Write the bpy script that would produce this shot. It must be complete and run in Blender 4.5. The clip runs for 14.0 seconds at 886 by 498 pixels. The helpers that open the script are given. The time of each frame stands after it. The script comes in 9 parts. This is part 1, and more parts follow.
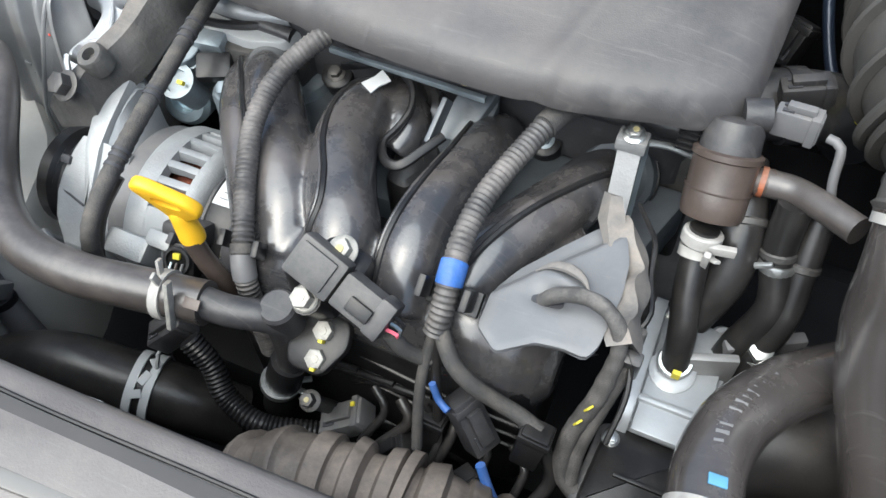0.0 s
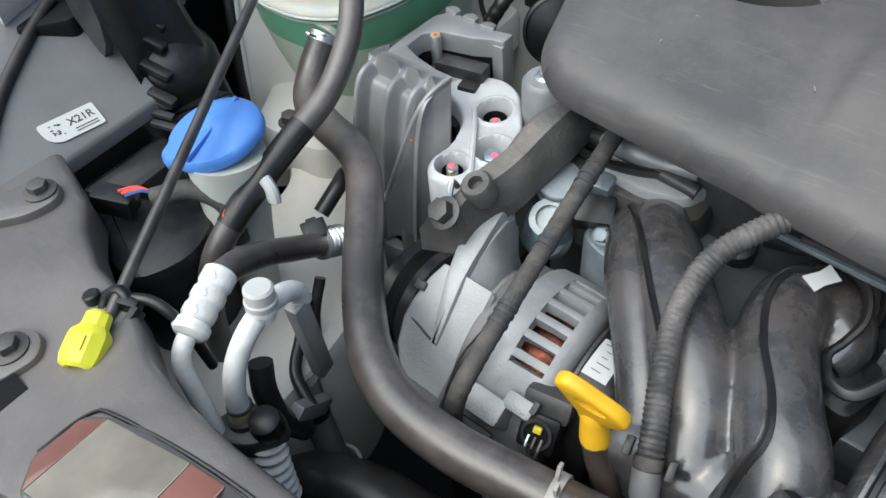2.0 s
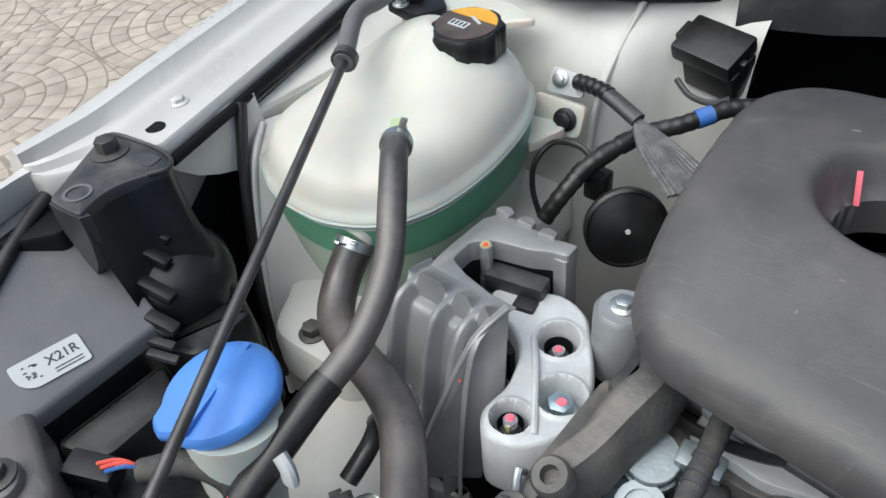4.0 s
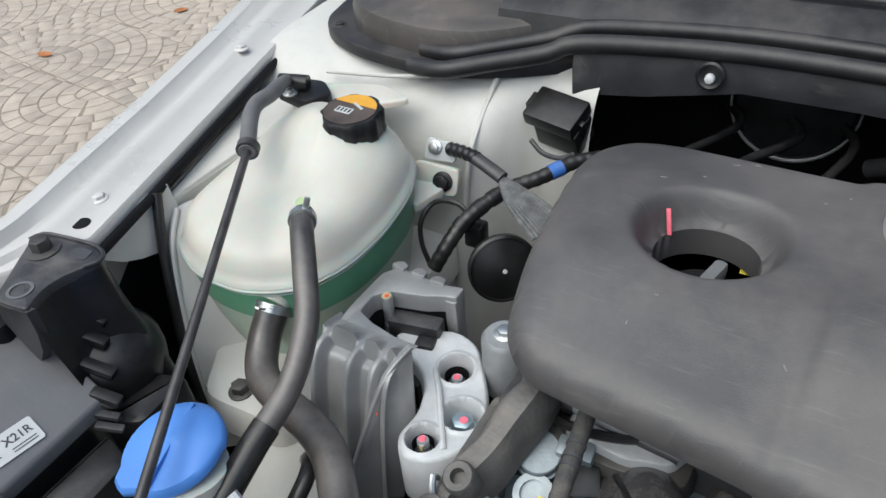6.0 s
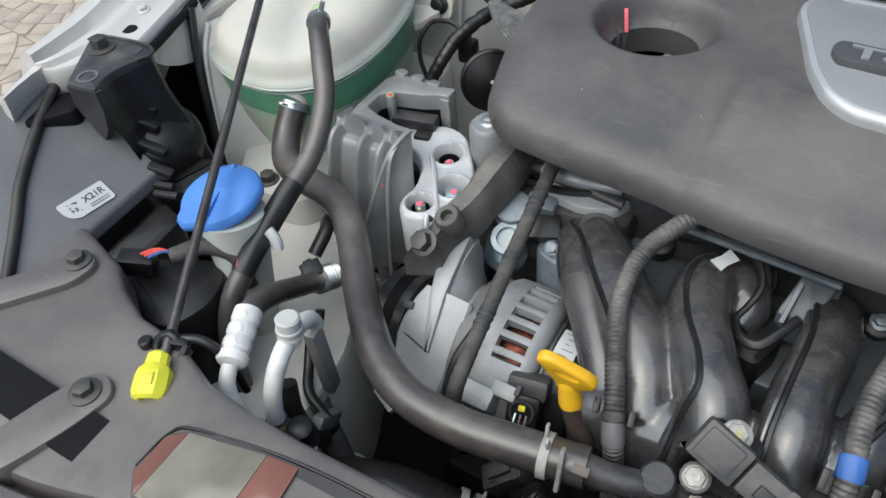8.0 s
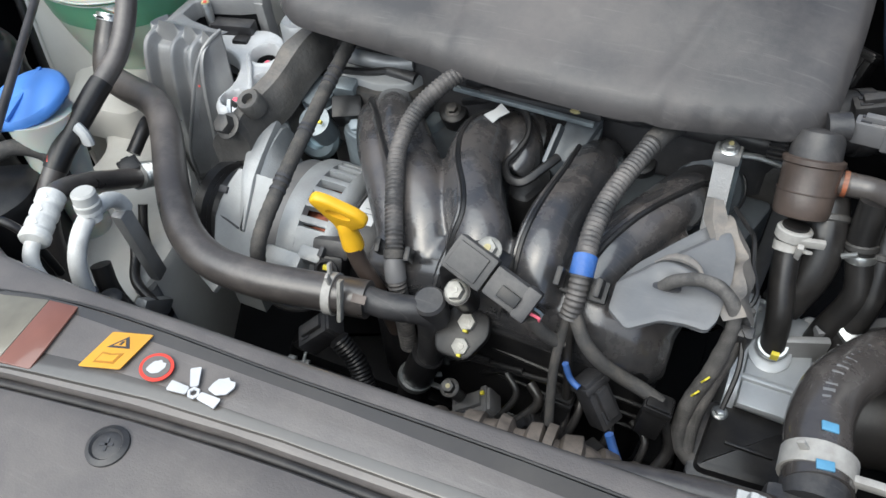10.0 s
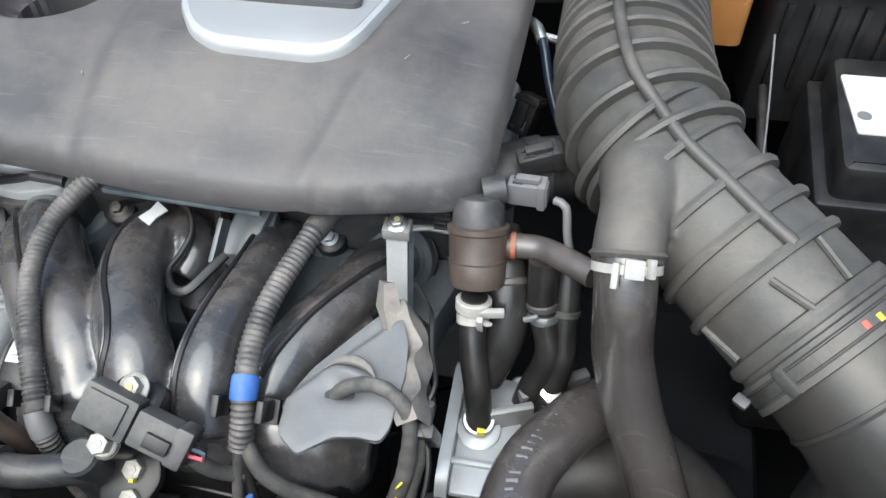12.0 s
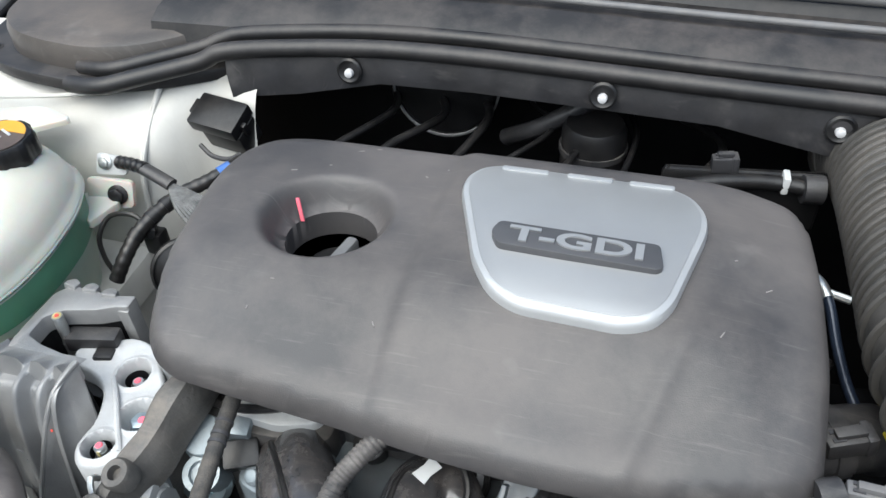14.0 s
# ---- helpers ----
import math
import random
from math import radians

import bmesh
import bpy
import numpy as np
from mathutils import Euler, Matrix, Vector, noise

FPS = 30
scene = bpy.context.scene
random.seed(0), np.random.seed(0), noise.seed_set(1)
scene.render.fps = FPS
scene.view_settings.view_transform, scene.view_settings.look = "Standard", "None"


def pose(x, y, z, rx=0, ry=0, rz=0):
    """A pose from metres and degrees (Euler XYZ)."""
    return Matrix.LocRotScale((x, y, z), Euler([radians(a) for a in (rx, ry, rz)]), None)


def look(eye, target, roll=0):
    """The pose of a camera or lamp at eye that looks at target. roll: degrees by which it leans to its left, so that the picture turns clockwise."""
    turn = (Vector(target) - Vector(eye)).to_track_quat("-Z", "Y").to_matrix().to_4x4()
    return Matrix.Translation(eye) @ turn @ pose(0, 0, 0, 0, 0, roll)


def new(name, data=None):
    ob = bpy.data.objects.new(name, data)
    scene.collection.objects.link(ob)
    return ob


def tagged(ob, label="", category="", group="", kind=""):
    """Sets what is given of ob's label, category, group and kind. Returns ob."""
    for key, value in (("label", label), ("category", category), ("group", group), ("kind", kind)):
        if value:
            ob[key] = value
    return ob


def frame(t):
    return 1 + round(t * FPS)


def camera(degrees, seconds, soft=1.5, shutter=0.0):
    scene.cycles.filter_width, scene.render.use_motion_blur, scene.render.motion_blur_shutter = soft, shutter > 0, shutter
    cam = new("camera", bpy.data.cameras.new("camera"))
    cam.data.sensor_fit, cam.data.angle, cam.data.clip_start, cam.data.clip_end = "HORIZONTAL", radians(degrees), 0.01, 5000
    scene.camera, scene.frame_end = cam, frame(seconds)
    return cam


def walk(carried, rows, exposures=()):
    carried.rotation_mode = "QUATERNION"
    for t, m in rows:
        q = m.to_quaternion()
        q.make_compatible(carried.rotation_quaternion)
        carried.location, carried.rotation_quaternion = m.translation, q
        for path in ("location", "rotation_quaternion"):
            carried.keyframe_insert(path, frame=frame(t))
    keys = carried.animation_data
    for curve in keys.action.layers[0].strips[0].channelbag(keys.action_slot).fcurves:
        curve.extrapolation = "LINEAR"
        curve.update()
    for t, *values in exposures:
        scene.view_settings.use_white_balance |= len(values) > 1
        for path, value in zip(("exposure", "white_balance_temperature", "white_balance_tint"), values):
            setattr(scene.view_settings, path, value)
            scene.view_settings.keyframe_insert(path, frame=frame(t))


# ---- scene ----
cam = camera(60.6, 14.0)
METRES, EYE, TILT, LEAN, TURN = 2.0, 1.55, -45.0, 0.0, 0.0
PATH = [
    (0, (0.182, -0.334, 1.112), (-0.36, 0.747, -0.481), -2.5),
    (0.5, (0.151, -0.338, 1.099), (-0.477, 0.714, -0.481), -2.7),
    (1, (0.117, -0.349, 1.1), (-0.648, 0.642, -0.46), -4.3),
    (1.5, (0.064, -0.342, 1.098), (-0.823, 0.624, -0.411), -5.3),
    (2, (0.004, -0.321, 1.112), (-0.93, 0.634, -0.376), -5.7),
    (2.5, (-0.027, -0.301, 1.111), (-1.016, 0.659, -0.338), -6.2),
    (3, (-0.053, -0.284, 1.112), (-1.08, 0.69, -0.301), -6.3),
    (3.5, (-0.087, -0.256, 1.11), (-1.131, 0.756, -0.263), -5.8),
    (4, (-0.104, -0.23, 1.112), (-1.175, 0.839, -0.195), -5.8),
    (4.2, (-0.102, -0.219, 1.118), (-1.179, 0.878, -0.162), -5.6),
    (6.3, (-0.05, -0.31, 1.195), (-0.921, 0.993, -0.047), -4.9),
    (6.5, (-0.042, -0.333, 1.207), (-0.907, 0.946, -0.064), -4.8),
    (7, (-0.017, -0.378, 1.192), (-0.888, 0.841, -0.133), -5.4),
    (7.2, (-0.011, -0.383, 1.193), (-0.875, 0.807, -0.163), -5.4),
    (9.3, (0.111, -0.422, 1.161), (-0.661, 0.673, -0.324), -6.7),
    (9.5, (0.125, -0.424, 1.16), (-0.627, 0.679, -0.33), -6.9),
    (10, (0.155, -0.426, 1.153), (-0.5, 0.724, -0.347), -6.1),
    (10.5, (0.19, -0.418, 1.144), (-0.333, 0.781, -0.369), -4.6),
    (11, (0.241, -0.397, 1.143), (-0.121, 0.857, -0.373), -2.3),
    (11.5, (0.245, -0.37, 1.141), (-0.024, 0.92, -0.364), -1.2),
    (12, (0.234, -0.325, 1.144), (-0.024, 0.99, -0.341), -1.7),
    (12.5, (0.198, -0.294, 1.155), (-0.07, 1.052, -0.299), -1.4),
    (13, (0.145, -0.275, 1.163), (-0.163, 1.1, -0.257), -1.4),
    (13.5, (0.09, -0.273, 1.181), (-0.294, 1.142, -0.18), -1.8),
    (14, (0.07, -0.27, 1.206), (-0.365, 1.194, -0.085), -2.2),
]
EXPOSE = [(0.0, 1.48, 5950, 3.0), (1.5, 1.0, 5950, 3.0), (3.0, 0.74, 5950, 3.0), (4.2, 0.68, 5950, 3.0), (6.5, 0.56, 5950, 3.0), (9.5, 0.79, 5950, 3.0), (11.0, 1.24, 5950, 3.0), (12.0, 1.40, 5950, 3.0), (14.0, 1.10, 5950, 3.0)]
walk(cam, [(t, look(eye, target, roll)) for t, eye, target, roll in PATH], EXPOSE)

import collections
from mathutils.bvhtree import BVHTree

# ---- light ----
SUN_EL, SUN_ROT = 58.0, 200.0
world = bpy.data.worlds.new("daylight")
scene.world = world
world.use_nodes = True
wn = world.node_tree
sky = wn.nodes.new("ShaderNodeTexSky")
sky.sky_type, sky.sun_disc = "NISHITA", False
sky.sun_elevation, sky.sun_rotation = radians(SUN_EL), radians(SUN_ROT)
sky.dust_density, sky.air_density = 6.0, 1.0
wn.links.new(sky.outputs[0], wn.nodes["Background"].inputs[0])
wn.nodes["Background"].inputs[1].default_value = 0.08
sun = new("sun", bpy.data.lights.new("sun", "SUN"))
sun.data.energy, sun.data.angle, sun.data.color = 1.7, radians(84), (1.0, 0.985, 0.96)
sun.matrix_world = look((-0.6, -2.2, 5.4), (0, 0, 0.8))


# ---- materials ----
def material(name, base, rough=0.5, metal=0.0, vary=0.2, scale=30.0, bump=0.15, grain=400.0, dust=0.0,
             dust_colour=(0.30, 0.26, 0.21), spec=0.5, coat=0.0, each=0.0, scuffs=0.0):
    m = bpy.data.materials.new(name)
    m.use_nodes = True
    nt = m.node_tree
    b = nt.nodes["Principled BSDF"]
    co = nt.nodes.new("ShaderNodeTexCoord")
    big = nt.nodes.new("ShaderNodeTexNoise")
    big.inputs["Scale"].default_value, big.inputs["Detail"].default_value = scale, 6.0
    small = nt.nodes.new("ShaderNodeTexNoise")
    small.inputs["Scale"].default_value, small.inputs["Detail"].default_value = grain, 3.0
    for n in (big, small):
        nt.links.new(co.outputs["Object"], n.inputs["Vector"])
    ramp = nt.nodes.new("ShaderNodeMapRange")
    ramp.inputs["From Min"].default_value, ramp.inputs["From Max"].default_value = 0.3, 0.7
    ramp.inputs["To Min"].default_value, ramp.inputs["To Max"].default_value = 1.0 - vary, 1.0 + vary
    nt.links.new(big.outputs["Fac"], ramp.inputs["Value"])
    mix = nt.nodes.new("ShaderNodeMix")
    mix.data_type, mix.blend_type = "RGBA", "MULTIPLY"
    mix.inputs["Factor"].default_value = 1.0
    mix.inputs["A"].default_value = (*base, 1)
    nt.links.new(ramp.outputs[0], mix.inputs["B"])
    colour = mix.outputs["Result"]
    if each:
        info = nt.nodes.new("ShaderNodeObjectInfo")
        er = nt.nodes.new("ShaderNodeMapRange")
        er.inputs["To Min"].default_value, er.inputs["To Max"].default_value = 1 - each, 1 + each
        nt.links.new(info.outputs["Random"], er.inputs["Value"])
        em = nt.nodes.new("ShaderNodeMix")
        em.data_type, em.blend_type = "RGBA", "MULTIPLY"
        em.inputs["Factor"].default_value = 1.0
        nt.links.new(colour, em.inputs["A"])
        nt.links.new(er.outputs[0], em.inputs["B"])
        colour = em.outputs["Result"]
    rr = nt.nodes.new("ShaderNodeMapRange")
    rr.inputs["To Min"].default_value, rr.inputs["To Max"].default_value = max(rough - 0.09, 0.02), min(rough + 0.12, 1.0)
    nt.links.new(big.outputs["Fac"], rr.inputs["Value"])
    rough_out = rr.outputs[0]
    if dust:
        dn = nt.nodes.new("ShaderNodeTexNoise")
        dn.inputs["Scale"].default_value, dn.inputs["Detail"].default_value = scale * 0.8, 10.0
        dn.inputs["Roughness"].default_value = 0.72
        nt.links.new(co.outputs["Object"], dn.inputs["Vector"])
        dr = nt.nodes.new("ShaderNodeMapRange")
        dr.inputs["From Min"].default_value, dr.inputs["From Max"].default_value = 0.43, 0.62
        dr.inputs["To Min"].default_value, dr.inputs["To Max"].default_value = dust * 0.12, dust
        nt.links.new(dn.outputs["Fac"], dr.inputs["Value"])
        # dust settles on what faces up; on the cover it also imitates toplight
        geo = nt.nodes.new("ShaderNodeNewGeometry")
        sep = nt.nodes.new("ShaderNodeSeparateXYZ")
        nt.links.new(geo.outputs["Normal"], sep.inputs[0])
        up = nt.nodes.new("ShaderNodeMapRange")
        up.inputs["From Min"].default_value, up.inputs["From Max"].default_value = 0.0, 0.95
        up.inputs["To Min"].default_value, up.inputs["To Max"].default_value = 0.30, 1.25
        nt.links.new(sep.outputs["Z"], up.inputs["Value"])
        lie = nt.nodes.new("ShaderNodeMath")
        lie.operation, lie.use_clamp = "MULTIPLY", True
        nt.links.new(dr.outputs[0], lie.inputs[0])
        nt.links.new(up.outputs[0], lie.inputs[1])
        dr = lie
        dm = nt.nodes.new("ShaderNodeMix")
        dm.data_type = "RGBA"
        nt.links.new(dr.outputs[0], dm.inputs["Factor"])
        nt.links.new(colour, dm.inputs["A"])
        dm.inputs["B"].default_value = (*dust_colour, 1)
        colour = dm.outputs["Result"]
        ra = nt.nodes.new("ShaderNodeMath")
        ra.operation, ra.use_clamp = "MULTIPLY_ADD", True
        nt.links.new(dr.outputs[0], ra.inputs[0])
        ra.inputs[1].default_value = 0.34
        nt.links.new(rough_out, ra.inputs[2])
        rough_out = ra.outputs[0]
    for amount, size, turn, streak in ((scuffs, 22.0, 1.9, 16.0), (scuffs, 30.0, -0.5, 24.0), (scuffs * 1.3, 24.0, 0.0, 1.0)) if scuffs else ():
        mp = nt.nodes.new("ShaderNodeMapping")
        mp.inputs["Rotation"].default_value = (0, 0, turn)
        mp.inputs["Scale"].default_value = (1.0, streak, 1.0)
        nt.links.new(co.outputs["Object"], mp.inputs["Vector"])
        sn = nt.nodes.new("ShaderNodeTexNoise")
        sn.inputs["Scale"].default_value, sn.inputs["Detail"].default_value = size, 4.0
        nt.links.new(mp.outputs[0], sn.inputs["Vector"])
        sr = nt.nodes.new("ShaderNodeMapRange")
        sr.inputs["From Min"].default_value, sr.inputs["From Max"].default_value = 0.63, 0.76
        sr.inputs["To Max"].default_value = amount
        nt.links.new(sn.outputs["Fac"], sr.inputs["Value"])
        sm = nt.nodes.new("ShaderNodeMix")
        sm.data_type = "RGBA"
        nt.links.new(sr.outputs[0], sm.inputs["Factor"])
        nt.links.new(colour, sm.inputs["A"])
        sm.inputs["B"].default_value = (0.33, 0.31, 0.29, 1)
        colour = sm.outputs["Result"]
    nt.links.new(colour, b.inputs["Base Color"])
    nt.links.new(rough_out, b.inputs["Roughness"])
    b.inputs["Metallic"].default_value = metal
    b.inputs["Specular IOR Level"].default_value = spec
    b.inputs["Coat Weight"].default_value = coat
    if bump:
        bp = nt.nodes.new("ShaderNodeBump")
        bp.inputs["Strength"].default_value, bp.inputs["Distance"].default_value = bump, 0.001
        nt.links.new(small.outputs["Fac"], bp.inputs["Height"])
        nt.links.new(bp.outputs[0], b.inputs["Normal"])
    return m


def clear(m, transmission, ior=1.45, sub=0.0):
    b = m.node_tree.nodes["Principled BSDF"]
    b.inputs["Transmission Weight"].default_value, b.inputs["IOR"].default_value = transmission, ior
    b.inputs["Subsurface Weight"].default_value, b.inputs["Subsurface Scale"].default_value = sub, 0.02
    return m


# its top dust also paints in the cover's lit top and darker front
COVER = material("cover_plastic", (0.056, 0.054, 0.056), 0.38, vary=0.28, scale=5, bump=0.14, grain=1100, dust=0.40, dust_colour=(0.19, 0.168, 0.155), scuffs=0.12)
MANIFOLD = material("manifold_plastic", (0.032, 0.033, 0.036), 0.20, vary=0.3, scale=22, bump=0.05, grain=200, dust=0.34, dust_colour=(0.19, 0.160, 0.140), spec=0.8, scuffs=0.10, coat=0.45)
BLACK = material("black_plastic", (0.010, 0.010, 0.011), 0.32, vary=0.3, scale=40, bump=0.1, dust=0.09, dust_colour=(0.16, 0.145, 0.13), spec=0.4)
GREYBLACK = material("greyed_black_plastic", (0.030, 0.030, 0.033), 0.38, vary=0.25, scale=30, bump=0.15, dust=0.26, dust_colour=(0.20, 0.185, 0.17), scuffs=0.12)
# near-black with deep shade put into its colour, for recesses, gaps and bay walls
DARK = material("deep_shade_black", (0.008, 0.008, 0.009), 0.6, vary=0.3, scale=20, bump=0.2, spec=0.15)
RUBBER = material("hose_rubber", (0.044, 0.039, 0.037), 0.27, vary=0.35, scale=11, bump=0.10, grain=420, dust=0.55, dust_colour=(0.200, 0.176, 0.160), scuffs=0.07, spec=0.8)
RUBBER_SHINY = material("shiny_hose_rubber", (0.046, 0.041, 0.039), 0.20, vary=0.35, scale=9, bump=0.06, grain=420, dust=0.22, dust_colour=(0.200, 0.176, 0.160), scuffs=0.06, spec=0.9, coat=0.6)
CLAMPWHITE = material("coated_clamp_white", (0.36, 0.35, 0.33), 0.45, vary=0.18, scale=120, bump=0.1, dust=0.3, dust_colour=(0.22, 0.19, 0.17))
RUBBER_BLACK = material("black_rubber", (0.014, 0.0135, 0.0135), 0.30, vary=0.25, scale=40, bump=0.1, dust=0.13, dust_colour=(0.16, 0.14, 0.125))
CONDUIT = material("corrugated_conduit", (0.046, 0.045, 0.045), 0.42, vary=0.25, scale=45, bump=0.1, dust=0.58, dust_colour=(0.235, 0.212, 0.195))
TAPE = material("cloth_tape", (0.045, 0.044, 0.044), 0.75, vary=0.25, scale=70, bump=0.5, grain=900, dust=0.2)
ALU = material("cast_aluminium", (0.30, 0.31, 0.32), 0.42, 0.4, vary=0.25, scale=24, bump=0.22, grain=700, dust=0.25, dust_colour=(0.22, 0.20, 0.185), scuffs=0.10)
ALU_DULL = material("dull_cast_aluminium", (0.33, 0.33, 0.33), 0.40, 0.4, vary=0.2, scale=24, bump=0.28, grain=650, dust=0.35, dust_colour=(0.28, 0.265, 0.25), scuffs=0.12)
ALU_PALE = material("pale_cast_aluminium", (0.35, 0.36, 0.365), 0.45, 0.25, vary=0.18, scale=30, bump=0.3, grain=600, dust=0.25, dust_colour=(0.24, 0.225, 0.21), scuffs=0.15)
STEEL = material("zinc_steel", (0.55, 0.56, 0.55), 0.34, 0.9, vary=0.15, scale=80, bump=0.2)
BLUESTEEL = material("blued_zinc", (0.42, 0.50, 0.54), 0.35, 0.85, vary=0.15, scale=80, bump=0.2)
BOLTWHITE = material("whitened_bolt", (0.38, 0.37, 0.34), 0.45, 0.35, vary=0.25, scale=150, bump=0.3, dust=0.3, dust_colour=(0.2, 0.18, 0.15))
DARKSTEEL = material("dark_steel", (0.075, 0.073, 0.071), 0.45, 0.5, vary=0.3, scale=50, bump=0.3, dust=0.3, dust_colour=(0.18, 0.16, 0.14))
RODSTEEL = material("rod_steel", (0.12, 0.11, 0.105), 0.38, 0.7, vary=0.25, scale=60, bump=0.15)
WHITE = material("white_body_paint", (0.60, 0.577, 0.55), 0.26, vary=0.03, scale=12, bump=0.05, dust=0.14, dust_colour=(0.45, 0.42, 0.37), coat=0.5, scuffs=0.05)
WHITE_DUSTY = material("dusty_white_paint", (0.58, 0.57, 0.535), 0.42, vary=0.10, scale=12, bump=0.12, dust=0.40, dust_colour=(0.47, 0.44, 0.385), scuffs=0.10)
TANK = clear(material("milky_tank", (0.56, 0.548, 0.49), 0.30, vary=0.07, scale=14, bump=0.05, dust=0.08, dust_colour=(0.42, 0.40, 0.33)), 0.0, sub=0.4)
COOLANT = clear(material("green_filled_tank", (0.12, 0.29, 0.18), 0.32, vary=0.10, scale=25, bump=0.04), 0.0, sub=0.3)
TANK_LOW = clear(material("tinted_tank", (0.44, 0.52, 0.42), 0.36, vary=0.10, scale=14, bump=0.04), 0.0, sub=0.4)
BLUECAP = material("blue_plastic", (0.085, 0.24, 0.66), 0.42, vary=0.08, scale=20, bump=0.08, dust=0.05)
BLUETAPE = material("blue_tape", (0.03, 0.12, 0.40), 0.5, vary=0.25, scale=60, bump=0.3, dust=0.2)
LIGHTBLUE = material("pale_blue_paint_mark", (0.11, 0.29, 0.46), 0.5, vary=0.2, scale=90)
YELLOW = material("dipstick_yellow", (0.80, 0.45, 0.015), 0.40, vary=0.08, scale=40, bump=0.06, dust=0.05)
LIME = material("lime_plastic", (0.80, 0.78, 0.05), 0.36, vary=0.08, scale=50, bump=0.05)
YELLOWMARK = material("yellow_paint_mark", (0.72, 0.62, 0.05), 0.5, vary=0.15, scale=90)
YELLOWBOLT = material("yellowed_paint", (0.46, 0.40, 0.20), 0.5, vary=0.3, scale=200)
BRAID = material("tinned_braid", (0.20, 0.20, 0.195), 0.45, 0.6, vary=0.35, scale=160, bump=0.6, grain=900, dust=0.2, dust_colour=(0.15, 0.14, 0.13))
ORANGESTAIN = material("orange_stain", (0.26, 0.075, 0.03), 0.45, vary=0.5, scale=120, dust=0.3)
ARM = material("bright_cast_arm", (0.55, 0.56, 0.57), 0.46, 0.15, vary=0.12, scale=40, bump=0.3, grain=700, dust=0.2, dust_colour=(0.3, 0.28, 0.26))
CRIMP = material("crimped_aluminium", (0.72, 0.72, 0.70), 0.42, 0.05, vary=0.12, scale=90, bump=0.3, dust=0.12)
CAPGREY = material("pale_grey_cap", (0.50, 0.50, 0.48), 0.5, vary=0.1, scale=40, bump=0.1, dust=0.15, dust_colour=(0.3, 0.28, 0.25))
ZINCBLUE = material("blue_grey_zinc", (0.27, 0.31, 0.335), 0.38, 0.55, vary=0.2, scale=60, bump=0.2, dust=0.2, dust_colour=(0.17, 0.16, 0.15))
INLET = material("glossy_inlet_plastic", (0.020, 0.0195, 0.019), 0.28, vary=0.2, scale=10, bump=0.05, dust=0.12, spec=0.5)
THROTTLE = material("satin_throttle_casting", (0.44, 0.46, 0.48), 0.34, 0.3, vary=0.12, scale=30, bump=0.06, grain=500, dust=0.15, dust_colour=(0.25, 0.235, 0.22), scuffs=0.08)
WHITEMARK = material("white_print", (0.56, 0.56, 0.57), 0.5, vary=0.08, scale=90)
REDMARK = material("red_paint_mark", (0.75, 0.10, 0.07), 0.5, vary=0.15, scale=90)
PINKMARK = material("pink_wax_mark", (0.85, 0.16, 0.22), 0.5, vary=0.1, scale=120)
ORANGE = material("orange_sticker", (0.72, 0.36, 0.03), 0.38, vary=0.12, scale=30, bump=0.03, dust=0.1)
RED = material("red_sticker", (0.70, 0.06, 0.04), 0.42, vary=0.06, scale=30, bump=0.03)
LABEL = material("label_white", (0.52, 0.53, 0.53), 0.45, vary=0.06, scale=30, bump=0.05, dust=0.06)
INK = material("printed_ink", (0.05, 0.05, 0.055), 0.55, vary=0.15, scale=80)
COPPER = material("copper_winding", (0.22, 0.07, 0.04), 0.35, 0.8, vary=0.6, scale=140, bump=0.6, grain=220, dust=0.5, dust_colour=(0.03, 0.025, 0.022))
SILVERPAINT = material("silver_paint", (0.37, 0.375, 0.38), 0.32, 0.4, vary=0.06, scale=12, bump=0.08, grain=1200, dust=0.10, dust_colour=(0.3, 0.28, 0.26), scuffs=0.10)
BRIGHTTRIM = material("bright_trim", (0.44, 0.45, 0.46), 0.30, 0.3, vary=0.06, scale=25, bump=0.02, dust=0.1)
PLATE = material("charcoal_plate", (0.07, 0.07, 0.075), 0.4, vary=0.1, scale=40, bump=0.05)
DUSTYTRIM = material("dusty_bent_metal", (0.14, 0.135, 0.13), 0.5, vary=0.3, scale=40, bump=0.25, grain=300, dust=0.7, dust_colour=(0.27, 0.235, 0.20), scuffs=0.2)
SHIELD = material("grey_heat_shield", (0.15, 0.154, 0.161), 0.48, vary=0.2, scale=14, bump=0.12, grain=350, dust=0.30, dust_colour=(0.25, 0.235, 0.22), scuffs=0.14)
PANEL = material("front_panel_plastic", (0.118, 0.107, 0.102), 0.36, vary=0.12, scale=12, bump=0.2, grain=900, dust=0.25, dust_colour=(0.27, 0.24, 0.215), scuffs=0.14, coat=0.3)
GLOSS = material("glossy_film", (0.080, 0.074, 0.068), 0.15, vary=0.2, scale=9, bump=0.02, dust=0.08, spec=0.6, coat=0.5)
BROWNINK = material("brown_print", (0.42, 0.19, 0.02), 0.45, vary=0.15, scale=60)
LAMPBODY = material("lamp_housing_plastic", (0.120, 0.125, 0.138), 0.38, vary=0.14, scale=10, bump=0.12, grain=700, dust=0.15, scuffs=0.06)
SEAL = material("seal_rubber", (0.014, 0.014, 0.015), 0.42, vary=0.25, scale=18, bump=0.08, dust=0.22, dust_colour=(0.18, 0.155, 0.14))
COWL = material("cowl_plastic", (0.062, 0.056, 0.052), 0.36, vary=0.15, scale=12, bump=0.15, dust=0.30, dust_colour=(0.2, 0.165, 0.14), scuffs=0.10)
